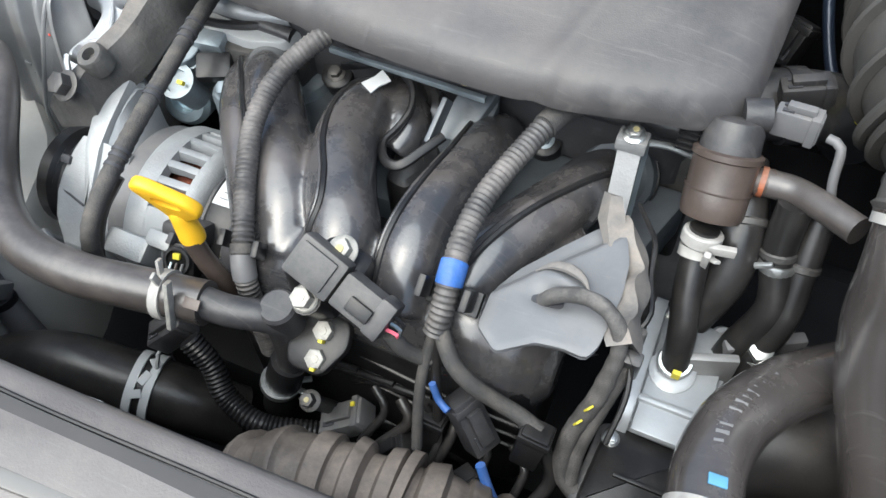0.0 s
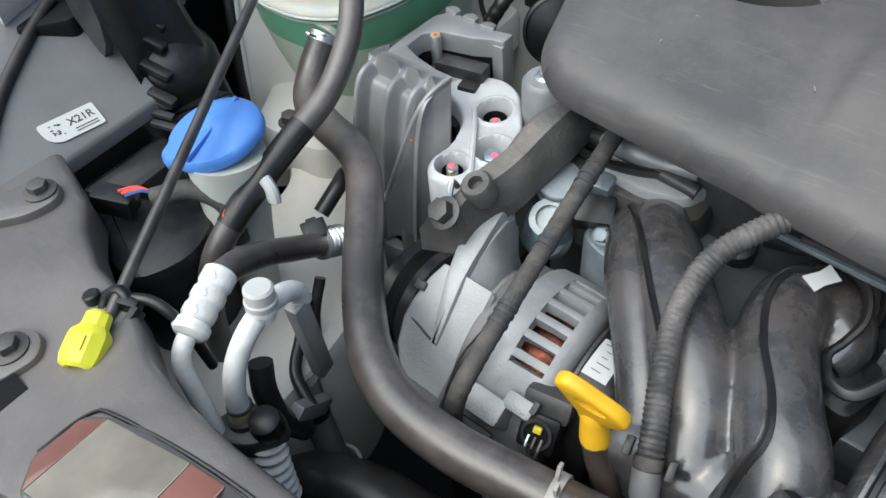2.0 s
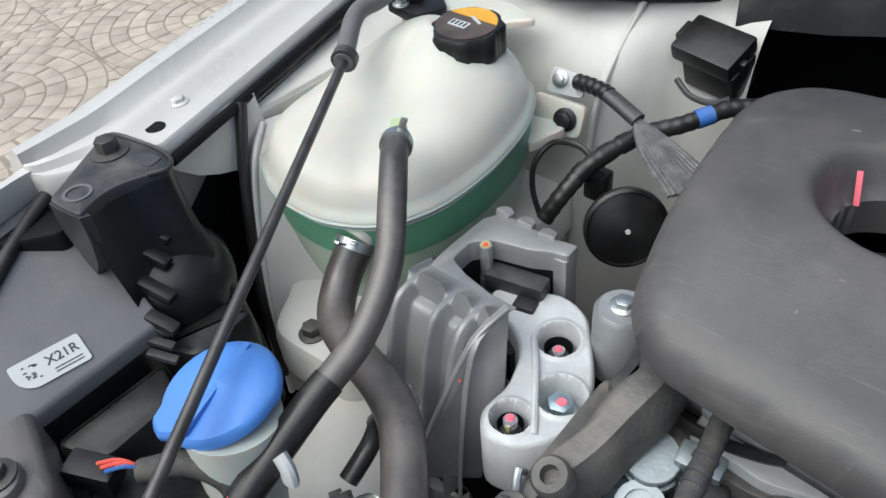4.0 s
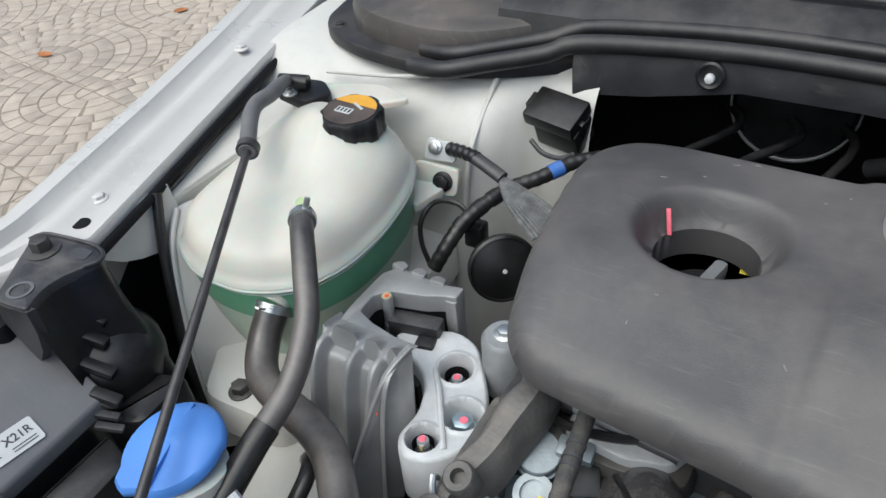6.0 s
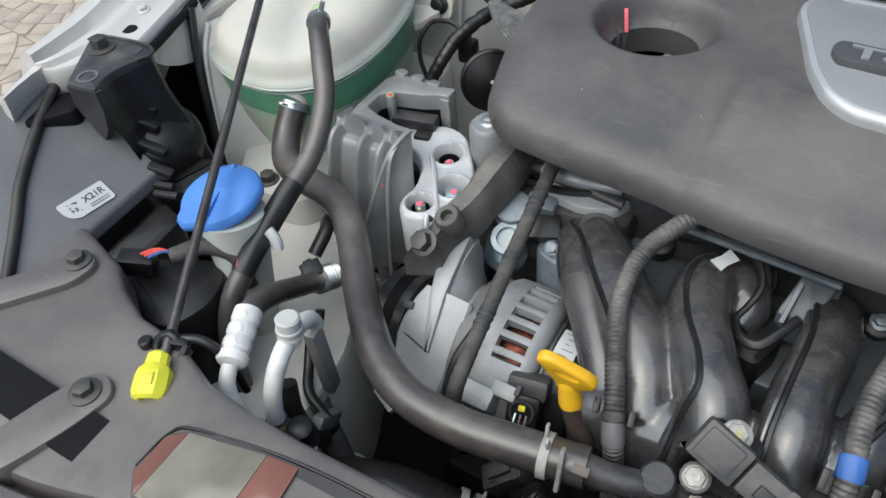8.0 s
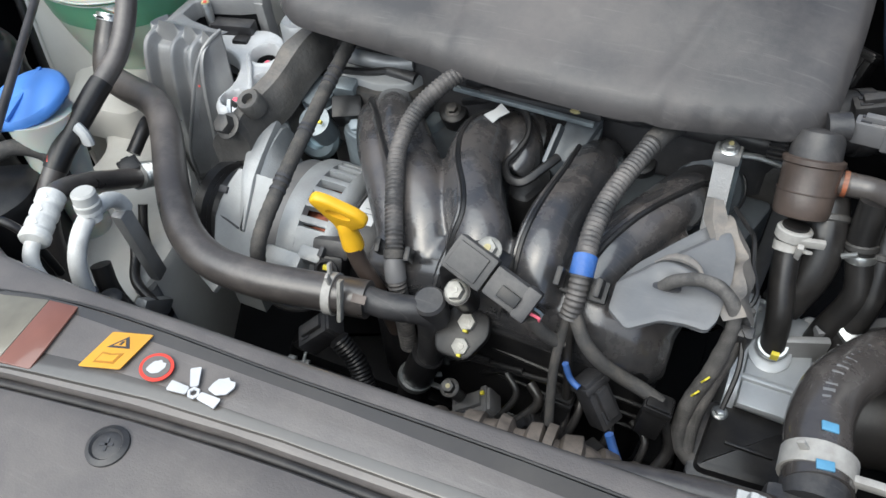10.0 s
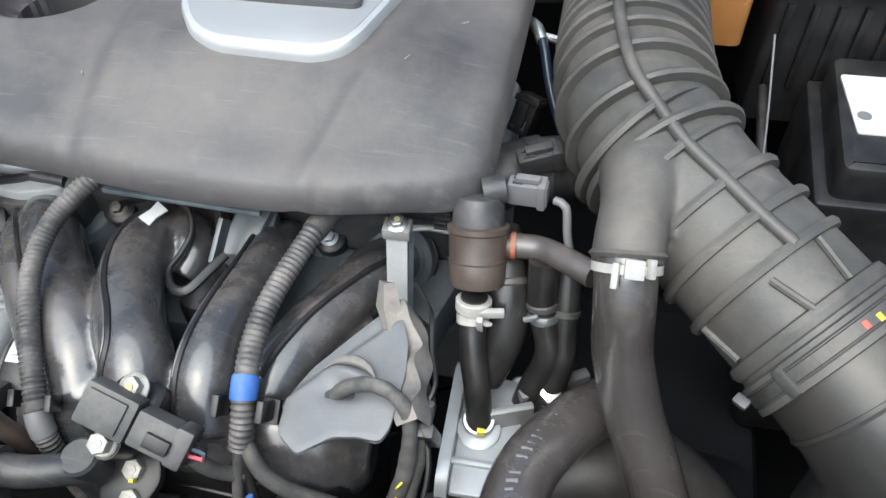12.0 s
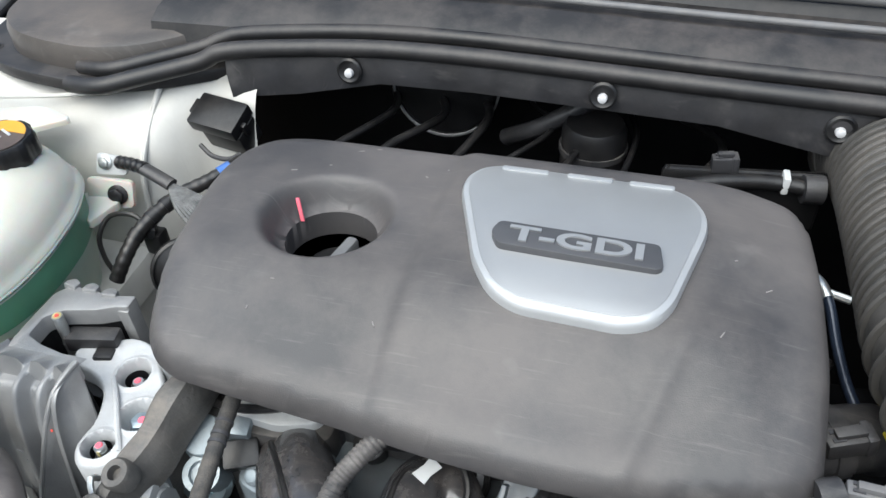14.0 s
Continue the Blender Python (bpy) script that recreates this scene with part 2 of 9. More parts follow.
GLASS = clear(material("windscreen_glass", (0.35, 0.37, 0.38), 0.05, vary=0.02, scale=5, bump=0.0), 0.7)
DUCT = material("duct_rubber", (0.058, 0.056, 0.053), 0.40, vary=0.2, scale=14, bump=0.16, grain=500, dust=0.50, dust_colour=(0.175, 0.155, 0.135), scuffs=0.10)
DUSTDUCT = material("dusty_bellows", (0.10, 0.085, 0.072), 0.5, vary=0.25, scale=20, bump=0.25, grain=500, dust=0.75, dust_colour=(0.29, 0.24, 0.20), scuffs=0.12)
BEIGE = material("silvery_beige_gloss", (0.23, 0.21, 0.165), 0.20, vary=0.35, scale=22, bump=0.04, coat=0.4)
REDBROWN = material("red_brown_gloss", (0.20, 0.085, 0.06), 0.18, vary=0.15, scale=30, bump=0.02, coat=0.6)
BLUEGREY = material("blue_grey_flange", (0.115, 0.130, 0.145), 0.34, 0.3, vary=0.25, scale=30, bump=0.12, dust=0.3, dust_colour=(0.12, 0.11, 0.10))
PIPEGREY = material("grey_painted_pipe", (0.13, 0.13, 0.135), 0.45, vary=0.15, scale=40, bump=0.1, dust=0.15)
WASHER = clear(material("washer_neck_plastic", (0.55, 0.57, 0.52), 0.42, vary=0.07, scale=25, bump=0.06, dust=0.1), 0.0, sub=0.3)
BROWN = material("brown_stained_plastic", (0.058, 0.044, 0.037), 0.30, vary=0.3, scale=35, bump=0.12, dust=0.3, dust_colour=(0.17, 0.13, 0.11))
FLUID = clear(material("brake_fluid_amber", (0.33, 0.15, 0.05), 0.25, vary=0.1, scale=30, bump=0.0), 0.2)
STONE = material("paving_stone", (0.415, 0.352, 0.292), 0.85, vary=0.16, scale=14, bump=0.8, grain=160, dust=0.2, dust_colour=(0.45, 0.42, 0.37), each=0.10)
MORTAR = material("paving_joint", (0.27, 0.225, 0.18), 0.95, vary=0.2, scale=20, bump=0.8, grain=200)
GROUND = material("paving_ground", (0.38, 0.335, 0.285), 0.9, vary=0.18, scale=6, bump=0.8, grain=120, dust=0.2)
LEAF = material("dry_leaf", (0.40, 0.15, 0.05), 0.7, vary=0.25, scale=80, bump=0.3)


# ---- building tools ----
def V(*p):
    return Vector(p if len(p) > 1 else p[0])


def finish(name, bm, mat, sharp=38):
    me = bpy.data.meshes.new(name)
    bmesh.ops.recalc_face_normals(bm, faces=bm.faces[:])
    bm.to_mesh(me)
    bm.free()
    me.materials.append(mat)
    me.polygons.foreach_set("use_smooth", [True] * len(me.polygons))
    me.set_sharp_from_angle(angle=radians(sharp))
    return me


def part(name, bm, mat, parent, label="", sharp=38):
    ob = new(name, finish(name, bm, mat, sharp))
    ob.parent = parent
    ob.matrix_parent_inverse = Matrix.Translation(-parent.location)
    if label:
        ob["label"] = label
    return ob


def thing(name, label, category, base=(0, 0, 0), group="", kind=""):
    ob = new(name)
    ob.location = base
    ob.empty_display_size = 0.02
    return tagged(ob, label, category, group, kind)


def solo(name, bm, mat, label, category, group="", kind="", sharp=38):
    return tagged(new(name, finish(name, bm, mat, sharp)), label, category, group, kind)


def spline(points, step=0.004):
    p = [V(q) for q in points]
    p = [p[0] * 2 - p[1]] + p + [p[-1] * 2 - p[-2]]
    out = []
    for i in range(1, len(p) - 2):
        n = max(2, int((p[i + 1] - p[i]).length / step))
        for k in range(n):
            t = k / n
            a, b, c, d = p[i - 1], p[i], p[i + 1], p[i + 2]
            out.append(0.5 * (2 * b + (c - a) * t + (2 * a - 5 * b + 4 * c - d) * t * t + (3 * b - a - 3 * c + d) * t ** 3))
    out.append(p[-2])
    return out


def axis(p, d, up=(0, 0, 1)):
    """The matrix at p whose z runs along d."""
    z = V(d).normalized()
    u = V(up)
    if abs(u.normalized().dot(z)) > 0.97:
        u = V(0, 1, 0)
    x = u.cross(z).normalized()
    y = z.cross(x)
    return Matrix.Translation(p) @ Matrix((x, y, z)).transposed().to_4x4()


def rings(bm, loops, cap=True, closed=True):
    rows = [[bm.verts.new(q) for q in loop] for loop in loops]
    n = len(rows[0])
    for a, b in zip(rows, rows[1:]):
        for i in range(n if closed else n - 1):
            j = (i + 1) % n
            bm.faces.new((a[i], a[j], b[j], b[i]))
    if cap:
        bm.faces.new(rows[0][::-1])
        bm.faces.new(rows[-1])
    return bm


def tube(points, r, seg=14, step=0.004, bm=None, path=None, cap=True, flat=1.0):
    """A tube along a smooth line; r is a radius or a function of the way along it and of the share done."""
    bm = bm or bmesh.new()
    line = path or spline(points, step)
    frame_x = None
    loops, way = [], 0.0
    total = sum((b - a).length for a, b in zip(line, line[1:]))
    for i, c in enumerate(line):
        d = (line[min(i + 1, len(line) - 1)] - line[max(i - 1, 0)]).normalized()
        if frame_x is None:
            frame_x = d.orthogonal().normalized() if abs(d.z) > 0.95 else V(0, 0, 1).cross(d).normalized()
        frame_x = (frame_x - d * frame_x.dot(d)).normalized()
        fy = d.cross(frame_x)
        if i:
            way += (c - line[i - 1]).length
        rad = r(way, way / total) if callable(r) else r
        loops.append([c + rad * (math.cos(2 * math.pi * k / seg) * frame_x + flat * math.sin(2 * math.pi * k / seg) * fy) for k in range(seg)])
    return rings(bm, loops, cap)


def ribbed(r, pitch=0.0032, depth=0.0011):
    return lambda s, u: r - depth * (0.5 + 0.5 * math.cos(2 * math.pi * s / pitch)) ** 0.6


def lathe(profile, m, seg=24, bm=None, cap=True):
    bm = bm or bmesh.new()
    return rings(bm, [[m @ V(r * math.cos(2 * math.pi * k / seg), r * math.sin(2 * math.pi * k / seg), z) for k in range(seg)] for r, z in profile], cap)


def rounded(points, r, n=4):
    """A polygon's outline with its corners rounded."""
    out = []
    pts = [V(*p[:2]) for p in points]
    for i, p in enumerate(pts):
        a, b = pts[i - 1], pts[(i + 1) % len(pts)]
        ra = min(r, (a - p).length * 0.45, (b - p).length * 0.45)
        s, e = p + (a - p).normalized() * ra, p + (b - p).normalized() * ra
        for k in range(n + 1):
            t = k / n
            out.append((1 - t) ** 2 * s + 2 * t * (1 - t) * p + t * t * e)
    return out


def shrunk(outline, d):
    """The outline moved inwards by d."""
    n = len(outline)
    area = sum(outline[i].x * outline[(i + 1) % n].y - outline[(i + 1) % n].x * outline[i].y for i in range(n))
    s = 1 if area > 0 else -1
    out = []
    for i, p in enumerate(outline):
        t = (outline[(i + 1) % n] - outline[i - 1])
        if t.length < 1e-9:
            out.append(p.copy())
            continue
        t.normalize()
        out.append(p + s * d * V(-t.y, t.x))
    return out


def slab(outline, z0, z1, m=None, r=0.0, corner=0.0, bm=None, tilt=None):
    """A plate with the given outline between z0 and z1, its upper edge rounded by r; tilt(x, y) adds to its height."""
    bm = bm or bmesh.new()
    m = m or Matrix()
    o = rounded(outline, corner) if corner else [V(*p[:2]) for p in outline]
    levels = [(0.0, z0)]
    if r:
        levels += [(0.0, z1 - r), (0.3 * r, z1 - 0.3 * r), (r, z1)]
    else:
        levels += [(0.0, z1)]
    loops = []
    for d, z in levels:
        s = shrunk(o, d) if d else o
        loops.append([m @ V(q.x, q.y, z + (tilt(q.x, q.y) if tilt else 0)) for q in s])
    return rings(bm, loops)


def box(sx, sy, sz, m, r=0.002, bm=None):
    """A box of that size, its middle at m, with rounded edges."""
    bm = bm or bmesh.new()
    new_verts = bmesh.ops.create_cube(bm, size=1.0)["verts"]
    for v in new_verts:
        v.co = V(v.co.x * sx, v.co.y * sy, v.co.z * sz)
    if r:
        edges = list({e for v in new_verts for e in v.link_edges})
        made = bmesh.ops.bevel(bm, geom=edges, offset=min(r, min(sx, sy, sz) * 0.4), segments=2, affect="EDGES", profile=0.6)
        new_verts = list({v for f in made["faces"] for v in f.verts} | {v for v in new_verts if v.is_valid})
    bmesh.ops.transform(bm, matrix=m, verts=new_verts)
    return bm


def hexbolt(parent, p, d, r=0.006, h=0.006, mat=None, label="", flange=1.35, spot=None, spin=0.3):
    """A flanged hexagon bolt head."""
    m = axis(p, d)
    bm = lathe([(r * flange, 0), (r * flange, 0.0012), (r * 1.05, 0.0022)], m, 18)
    f = r * 0.94
    hexa = [V(f * math.cos(spin + k * math.pi / 3), f * math.sin(spin + k * math.pi / 3)) for k in range(6)]
    slab(hexa, 0.001, h, m, r * 0.16, bm=bm)
    ob = part("bolt", bm, mat or STEEL, parent, label)
    if spot:
        part("paint_mark", lathe([(r * 0.40, h - 0.001), (r * 0.34, h + 0.0005)], m @ pose(r * 0.12, 0, 0), 9), spot, ob)
    return ob


def band(parent, p, d, r, width=0.009, mat=None, ears=1, spin=0.0, label="", name="hose_clamp", tall=0.010):
    """A spring clamp round a hose, with upturned ears."""
    m = axis(p, d)
    bm = lathe([(r, -width / 2), (r + 0.0012, -width / 2), (r + 0.0012, width / 2), (r, width / 2)], m, 26)
    ob = part(name, bm, mat or STEEL, parent, label)
    for e in range(ears):
        a = spin + e * 0.5
        q = m @ pose(0, 0, 0, 0, 0, math.degrees(a)) @ pose(r + tall / 2, 0, (e - (ears - 1) / 2) * width * 0.5)
        part("ear", box(tall, 0.0045, 0.0022, q, 0.0008), mat or STEEL, ob)
    return ob


def blend(bms, mat, name, parent, voxel=0.0022, rounds=8, label=""):
    """Several forms moulded into one, with soft hollows where they meet."""
    whole = bmesh.new()
    for b in bms:
        me = bpy.data.meshes.new("form")
        bmesh.ops.recalc_face_normals(b, faces=b.faces[:])
        b.to_mesh(me)
        b.free()
        whole.from_mesh(me)
        bpy.data.meshes.remove(me)
    me = bpy.data.meshes.new("form")
    whole.to_mesh(me)
    whole.free()
    tmp = new("form", me)
    r = tmp.modifiers.new("remesh", "REMESH")
    r.mode, r.voxel_size, r.use_smooth_shade = "VOXEL", voxel, True
    s = tmp.modifiers.new("smooth", "SMOOTH")
    s.factor, s.iterations = 0.6, rounds
    made = bpy.data.meshes.new_from_object(tmp.evaluated_get(bpy.context.evaluated_depsgraph_get()))
    bpy.data.objects.remove(tmp)
    made.name = name
    made.materials.clear()
    made.materials.append(mat)
    made.polygons.foreach_set("use_smooth", [True] * len(made.polygons))
    ob = new(name, made)
    ob.parent = parent
    ob.matrix_parent_inverse = Matrix.Translation(-parent.location)
    if label:
        ob["label"] = label
    return ob


def words(name, text, size, m, mat, parent, depth=0.0004, bold=0.0, wide=1.0):
    """Raised lettering, middle at m."""
    cu = bpy.data.curves.new(name, "FONT")
    cu.body, cu.size, cu.extrude, cu.align_x, cu.align_y, cu.offset = text, size, depth, "CENTER", "CENTER", bold
    tmp = bpy.data.objects.new(name, cu)
    scene.collection.objects.link(tmp)
    me = bpy.data.meshes.new_from_object(tmp.evaluated_get(bpy.context.evaluated_depsgraph_get()))
    bpy.data.objects.remove(tmp)
    bpy.data.curves.remove(cu)
    me.transform(m @ Matrix.Diagonal((wide, 1, 1, 1)))
    me.materials.append(mat)
    ob = new(name, me)
    ob.parent = parent
    ob.matrix_parent_inverse = Matrix.Translation(-parent.location)
    return ob


def smooth(a, b, x):
    t = min(max((x - a) / (b - a), 0.0), 1.0)
    return t * t * (3 - 2 * t)


def drape(ob, points, r, lift=0.0, step=0.003, seg=6, flat=1.0):
    """A bead laid from above on a moulded body, through the given plan points."""
    me = ob.data
    tree = BVHTree.FromPolygons([v.co for v in me.vertices], [p.vertices for p in me.polygons])
    line, last = [], None
    for q in spline([V(p[0], p[1], 0) for p in points], step):
        hit = tree.ray_cast(V(q.x, q.y, 1.5), V(0, 0, -1))
        if hit[0] is not None:
            line.append(hit[0] + hit[1] * lift)
    return tube(None, r, seg, path=line, flat=flat)


def field(outline, height, cell, skirt, lip=0.003):
    """A sheet inside an outline whose height is a function of its plan, with a skirt hanging from its rim."""
    dense = []
    for a, b in zip(outline, outline[1:] + outline[:1]):
        n = max(1, int((b - a).length / (cell * 0.4)))
        dense += [a.lerp(b, k / n) for k in range(n)]
    arr = np.array([(p.x, p.y) for p in dense])
    x0, y0, x1, y1 = arr[:, 0].min(), arr[:, 1].min(), arr[:, 0].max(), arr[:, 1].max()
    nx, ny = int((x1 - x0) / cell) + 2, int((y1 - y0) / cell) + 2

    def inside(x, y):
        c, j = False, len(outline) - 1
        for i in range(len(outline)):
            a, b = outline[i], outline[j]
            if (a.y > y) != (b.y > y) and x < (b.x - a.x) * (y - a.y) / (b.y - a.y) + a.x:
                c = not c
            j = i
        return c

    ok = {(i, j) for i in range(nx) for j in range(ny) if inside(x0 + i * cell, y0 + j * cell)}
    quads = [((i, j), (i + 1, j), (i + 1, j + 1), (i, j + 1)) for i, j in sorted(ok)]
    quads = [q for q in quads if all(k in ok for k in q)]
    count = collections.Counter(tuple(sorted(e)) for q in quads for e in zip(q, q[1:] + q[:1]))
    rim = {k for e, c in count.items() if c == 1 for k in e}
    bm = bmesh.new()
    vs = {}
    for q in quads:
        for k in q:
            if k not in vs:
                x, y = x0 + k[0] * cell, y0 + k[1] * cell
                near = np.hypot(arr[:, 0] - x, arr[:, 1] - y)
                d = near.min()
                if k in rim:
                    (x, y), d = arr[near.argmin()], 0.0
                u = 1 - min(d / lip, 1.0)
                vs[k] = bm.verts.new((x, y, height(x, y) - lip * (1 - math.sqrt(max(0.0, 1 - u * u)))))
        bm.faces.new([vs[k] for k in q])
    made = bmesh.ops.extrude_edge_only(bm, edges=[e for e in bm.edges if e.is_boundary])["geom"]
    for v in made:
        if isinstance(v, bmesh.types.BMVert):
            v.co.z -= skirt
    return bm


def plainwall(name, a, b, mat, label):
    """A plain box from corner a to corner b."""
    a, b = V(a), V(b)
    c, s = (a + b) / 2, b - a
    return solo(name, box(abs(s.x), abs(s.y), abs(s.z), Matrix.Translation(c), 0.0), mat, label, name.split("_")[0], kind="structure")

# ---- setting: ground, bay walls, body panels ----
solo("ground", slab([(-60, -60), (60, -60), (60, 60), (-60, 60)], -0.3, -0.012), GROUND, "pale stone paving round the car", "ground", kind="structure")

# the bay shell is near-black, so its deep shade sits in the colour
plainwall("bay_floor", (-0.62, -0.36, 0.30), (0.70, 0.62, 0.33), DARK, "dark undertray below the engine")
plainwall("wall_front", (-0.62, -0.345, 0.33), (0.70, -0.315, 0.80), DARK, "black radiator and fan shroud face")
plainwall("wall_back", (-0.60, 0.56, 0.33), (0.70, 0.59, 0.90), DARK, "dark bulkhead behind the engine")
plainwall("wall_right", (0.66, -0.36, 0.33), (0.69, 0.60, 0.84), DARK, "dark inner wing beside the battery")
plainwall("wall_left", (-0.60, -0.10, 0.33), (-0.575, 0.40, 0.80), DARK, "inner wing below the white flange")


def fender():
    t = thing("fender", "white painted front fender with a bolted inner flange", "fender", (-0.66, 0.1, 0.5), kind="structure")
    ys = [-0.118, -0.112, -0.100, -0.065, -0.045, 0.01, 0.11, 0.24, 0.38, 0.55, 0.75]
    xo = [-0.593, -0.595, -0.597, -0.604, -0.611, -0.629, -0.660, -0.706, -0.760, -0.822, -0.892]
    xi = [-0.586, -0.575, -0.566, -0.550, -0.543, -0.560, -0.592, -0.634, -0.679, -0.733, -0.797]
    loops = []
    for y, a, b in zip(ys, xo, xi):
        dz = 0.002 + 0.03 * (y - 0.0) * 0.3
        w = a - b
        sec = [(b - 0.002, 0.826), (b, 0.844), (b - 0.002, 0.8465), (b + 0.36 * w, 0.8465), (b + 0.44 * w, 0.852), (b + 0.60 * w, 0.853),
               (b + 0.66 * w, 0.849), (b + 0.78 * w, 0.850), (b + 0.88 * w, 0.860), (a - 0.006, 0.861), (a - 0.020, 0.852), (a - 0.05, 0.80), (a - 0.085, 0.65), (a - 0.09, 0.45),
               (a - 0.07, 0.45), (b - 0.01, 0.815)]
        loops.append([V(x, y, z + dz) for x, z in sec])
    # black tube paints in the shaded gap along the flange edge
    part("gap_shade", tube([V(b + 0.004, y, 0.836 + 0.009 * y) for y, b in zip(ys, xi) if y > -0.05], 0.0042, 10, 0.02), DARK, t, "black strip painting in the shaded gap under the flange edge")
    # the flange is notched back where the lamp bracket sits, its outer edge runs on as a narrow nose
    nose = [[V(x, y, 0.850), V(x + w, y, 0.8495), V(x + w, y - 0.001, 0.834), V(x - 0.012, y, 0.80), V(x - 0.010, y, 0.842)] for x, y, w in ((-0.5965, -0.112, 0.009), (-0.5915, -0.128, 0.006), (-0.5855, -0.146, 0.004), (-0.5785, -0.162, 0.002))]
    part("flange_nose", rings(bmesh.new(), nose), WHITE, t, "narrow white front end of the flange")
    # near-black slab fills in the shade between the nose and the lamp
    part("nose_shade", slab([(-0.587, -0.116), (-0.576, -0.108), (-0.552, -0.112), (-0.548, -0.128), (-0.570, -0.160), (-0.576, -0.158), (-0.583, -0.140)], 0.79, 0.8245, None, 0.004, 0.004), DARK, t, "dark slab standing for the shaded gap between flange and lamp")
    part("flange_skin", rings(bmesh.new(), loops), WHITE, t, sharp=50)
    for p in [(-0.582, -0.007, 0.848), (-0.668, 0.253, 0.856)]:
        hexbolt(t, p, (0, 0, 1), 0.006, 0.005, WHITE, "white painted bolt")
    part("drain_hole", lathe([(0.0072, -0.004), (0.0072, 0.0012)], Matrix.Translation((-0.566, -0.036, 0.8475)), 20), DARK, t, "dark round hole")


fender()


def strut_tower():
    """The white panel behind the tank."""
    t = thing("strut_tower", "white painted strut tower panel with seam sealer", "body panel", (-0.47, 0.3, 0.5), kind="structure")
    prof = [(0.215, 0.50), (0.222, 0.62), (0.226, 0.72), (0.236, 0.79), (0.250, 0.825), (0.275, 0.845), (0.310, 0.856), (0.40, 0.862)]
    side = [(0.285, 0.50), (0.290, 0.62), (0.294, 0.72), (0.300, 0.80), (0.310, 0.838), (0.326, 0.858), (0.35, 0.866), (0.42, 0.870)]
    loops = []
    for k in range(31):
        x = -0.66 + 0.372 * k / 30
        u = smooth(-0.392, -0.335, x)
        c = 0.010 * math.sin((x + 0.66) * 9) * (1 - u) + 0.004 * math.exp(-((x + 0.388) / 0.006) ** 2)
        line = spline([V(x, a + (b - a) * u + c, z + (w - z) * u) for (a, z), (b, w) in zip(prof, side)], 0.02)
        n = len(line)
        loops.append([line[min(n - 1, round(j * (n - 1) / 23))] for j in range(24)])
    part("panel", rings(bmesh.new(), loops, cap=False, closed=False), WHITE_DUSTY, t, sharp=70)
    part("seam_sealer", tube([(-0.386, 0.232, 0.74), (-0.3845, 0.247, 0.802), (-0.381, 0.298, 0.8565), (-0.382, 0.33, 0.862)], 0.003, 8), WHITE_DUSTY, t)
    part("seam_sealer", tube([(-0.56, 0.262, 0.846), (-0.48, 0.27, 0.852), (-0.42, 0.285, 0.857), (-0.385, 0.30, 0.8585)], 0.0022, 8), WHITE_DUSTY, t)


strut_tower()

# pale apron under the tank and beside the pipes
ap = thing("apron", "white painted inner apron, dusty", "body panel", (-0.45, 0, 0.5), kind="structure")
part("side", rings(bmesh.new(), [[V(x, y, z) for x, z in [(-0.572, 0.55), (-0.566, 0.70), (-0.562, 0.82), (-0.575, 0.82), (-0.585, 0.55)]] for y in (0.035, 0.08, 0.15, 0.26)]), WHITE_DUSTY, ap)
part("rail", slab([(-0.42, -0.26), (-0.262, -0.26), (-0.270, -0.20), (-0.276, -0.14), (-0.315, -0.06), (-0.40, 0.0), (-0.40, 0.24), (-0.565, 0.24), (-0.565, 0.05), (-0.50, 0.0), (-0.43, -0.06)], 0.50, 0.672, None, 0.012, 0.02), WHITE_DUSTY, ap)
part("shelf", slab([(-0.485, -0.045), (-0.40, -0.04), (-0.385, 0.05), (-0.395, 0.24), (-0.566, 0.24), (-0.566, 0.05), (-0.51, 0.0)], 0.665, 0.705, None, 0.010, 0.02), WHITE_DUSTY, ap)
part("front_edge", rings(bmesh.new(), [[V(-0.560, 0.045, 0.815), V(-0.550, 0.020, 0.795), V(-0.536, 0.000, 0.755), V(-0.522, -0.018, 0.69), V(-0.508, -0.03, 0.60)], [V(-0.552, 0.07, 0.815), V(-0.520, 0.055, 0.795), V(-0.50, 0.04, 0.755), V(-0.482, 0.02, 0.69), V(-0.47, 0.0, 0.60)]], cap=False, closed=False), WHITE_DUSTY, ap)
part("upper_ledge", slab([(-0.562, 0.030), (-0.572, 0.036), (-0.594, 0.11), (-0.634, 0.235), (-0.625, 0.262), (-0.563, 0.262), (-0.563, 0.10)], 0.813, 0.8245, None, 0.003, 0.006), WHITE_DUSTY, ap)
part("edge_fold", tube([(-0.558, 0.042, 0.815), (-0.548, 0.020, 0.795), (-0.534, 0.000, 0.755), (-0.520, -0.018, 0.69), (-0.506, -0.03, 0.60)], 0.0028, 8), WHITE, ap)
part("wing_panel", rings(bmesh.new(), [[V(x, y, top), V(x + 0.004, y + 0.001, (top + low) / 2), V(x + 0.006, y, low), V(x - 0.002, y, low - 0.002), V(x - 0.004, y, top)] for x, y, top, low in ((-0.549, -0.048, 0.840, 0.832), (-0.551, -0.040, 0.840, 0.822), (-0.554, -0.026, 0.840, 0.809), (-0.558, -0.008, 0.840, 0.798), (-0.561, 0.012, 0.839, 0.790), (-0.562, 0.032, 0.838, 0.786), (-0.5625, 0.044, 0.838, 0.786))]), WHITE_DUSTY, ap, "grey-white inner wing panel")
hexbolt(ap, (-0.453, -0.026, 0.705), (0, 0, 1), 0.008, 0.009, DARKSTEEL, "black flanged bolt")


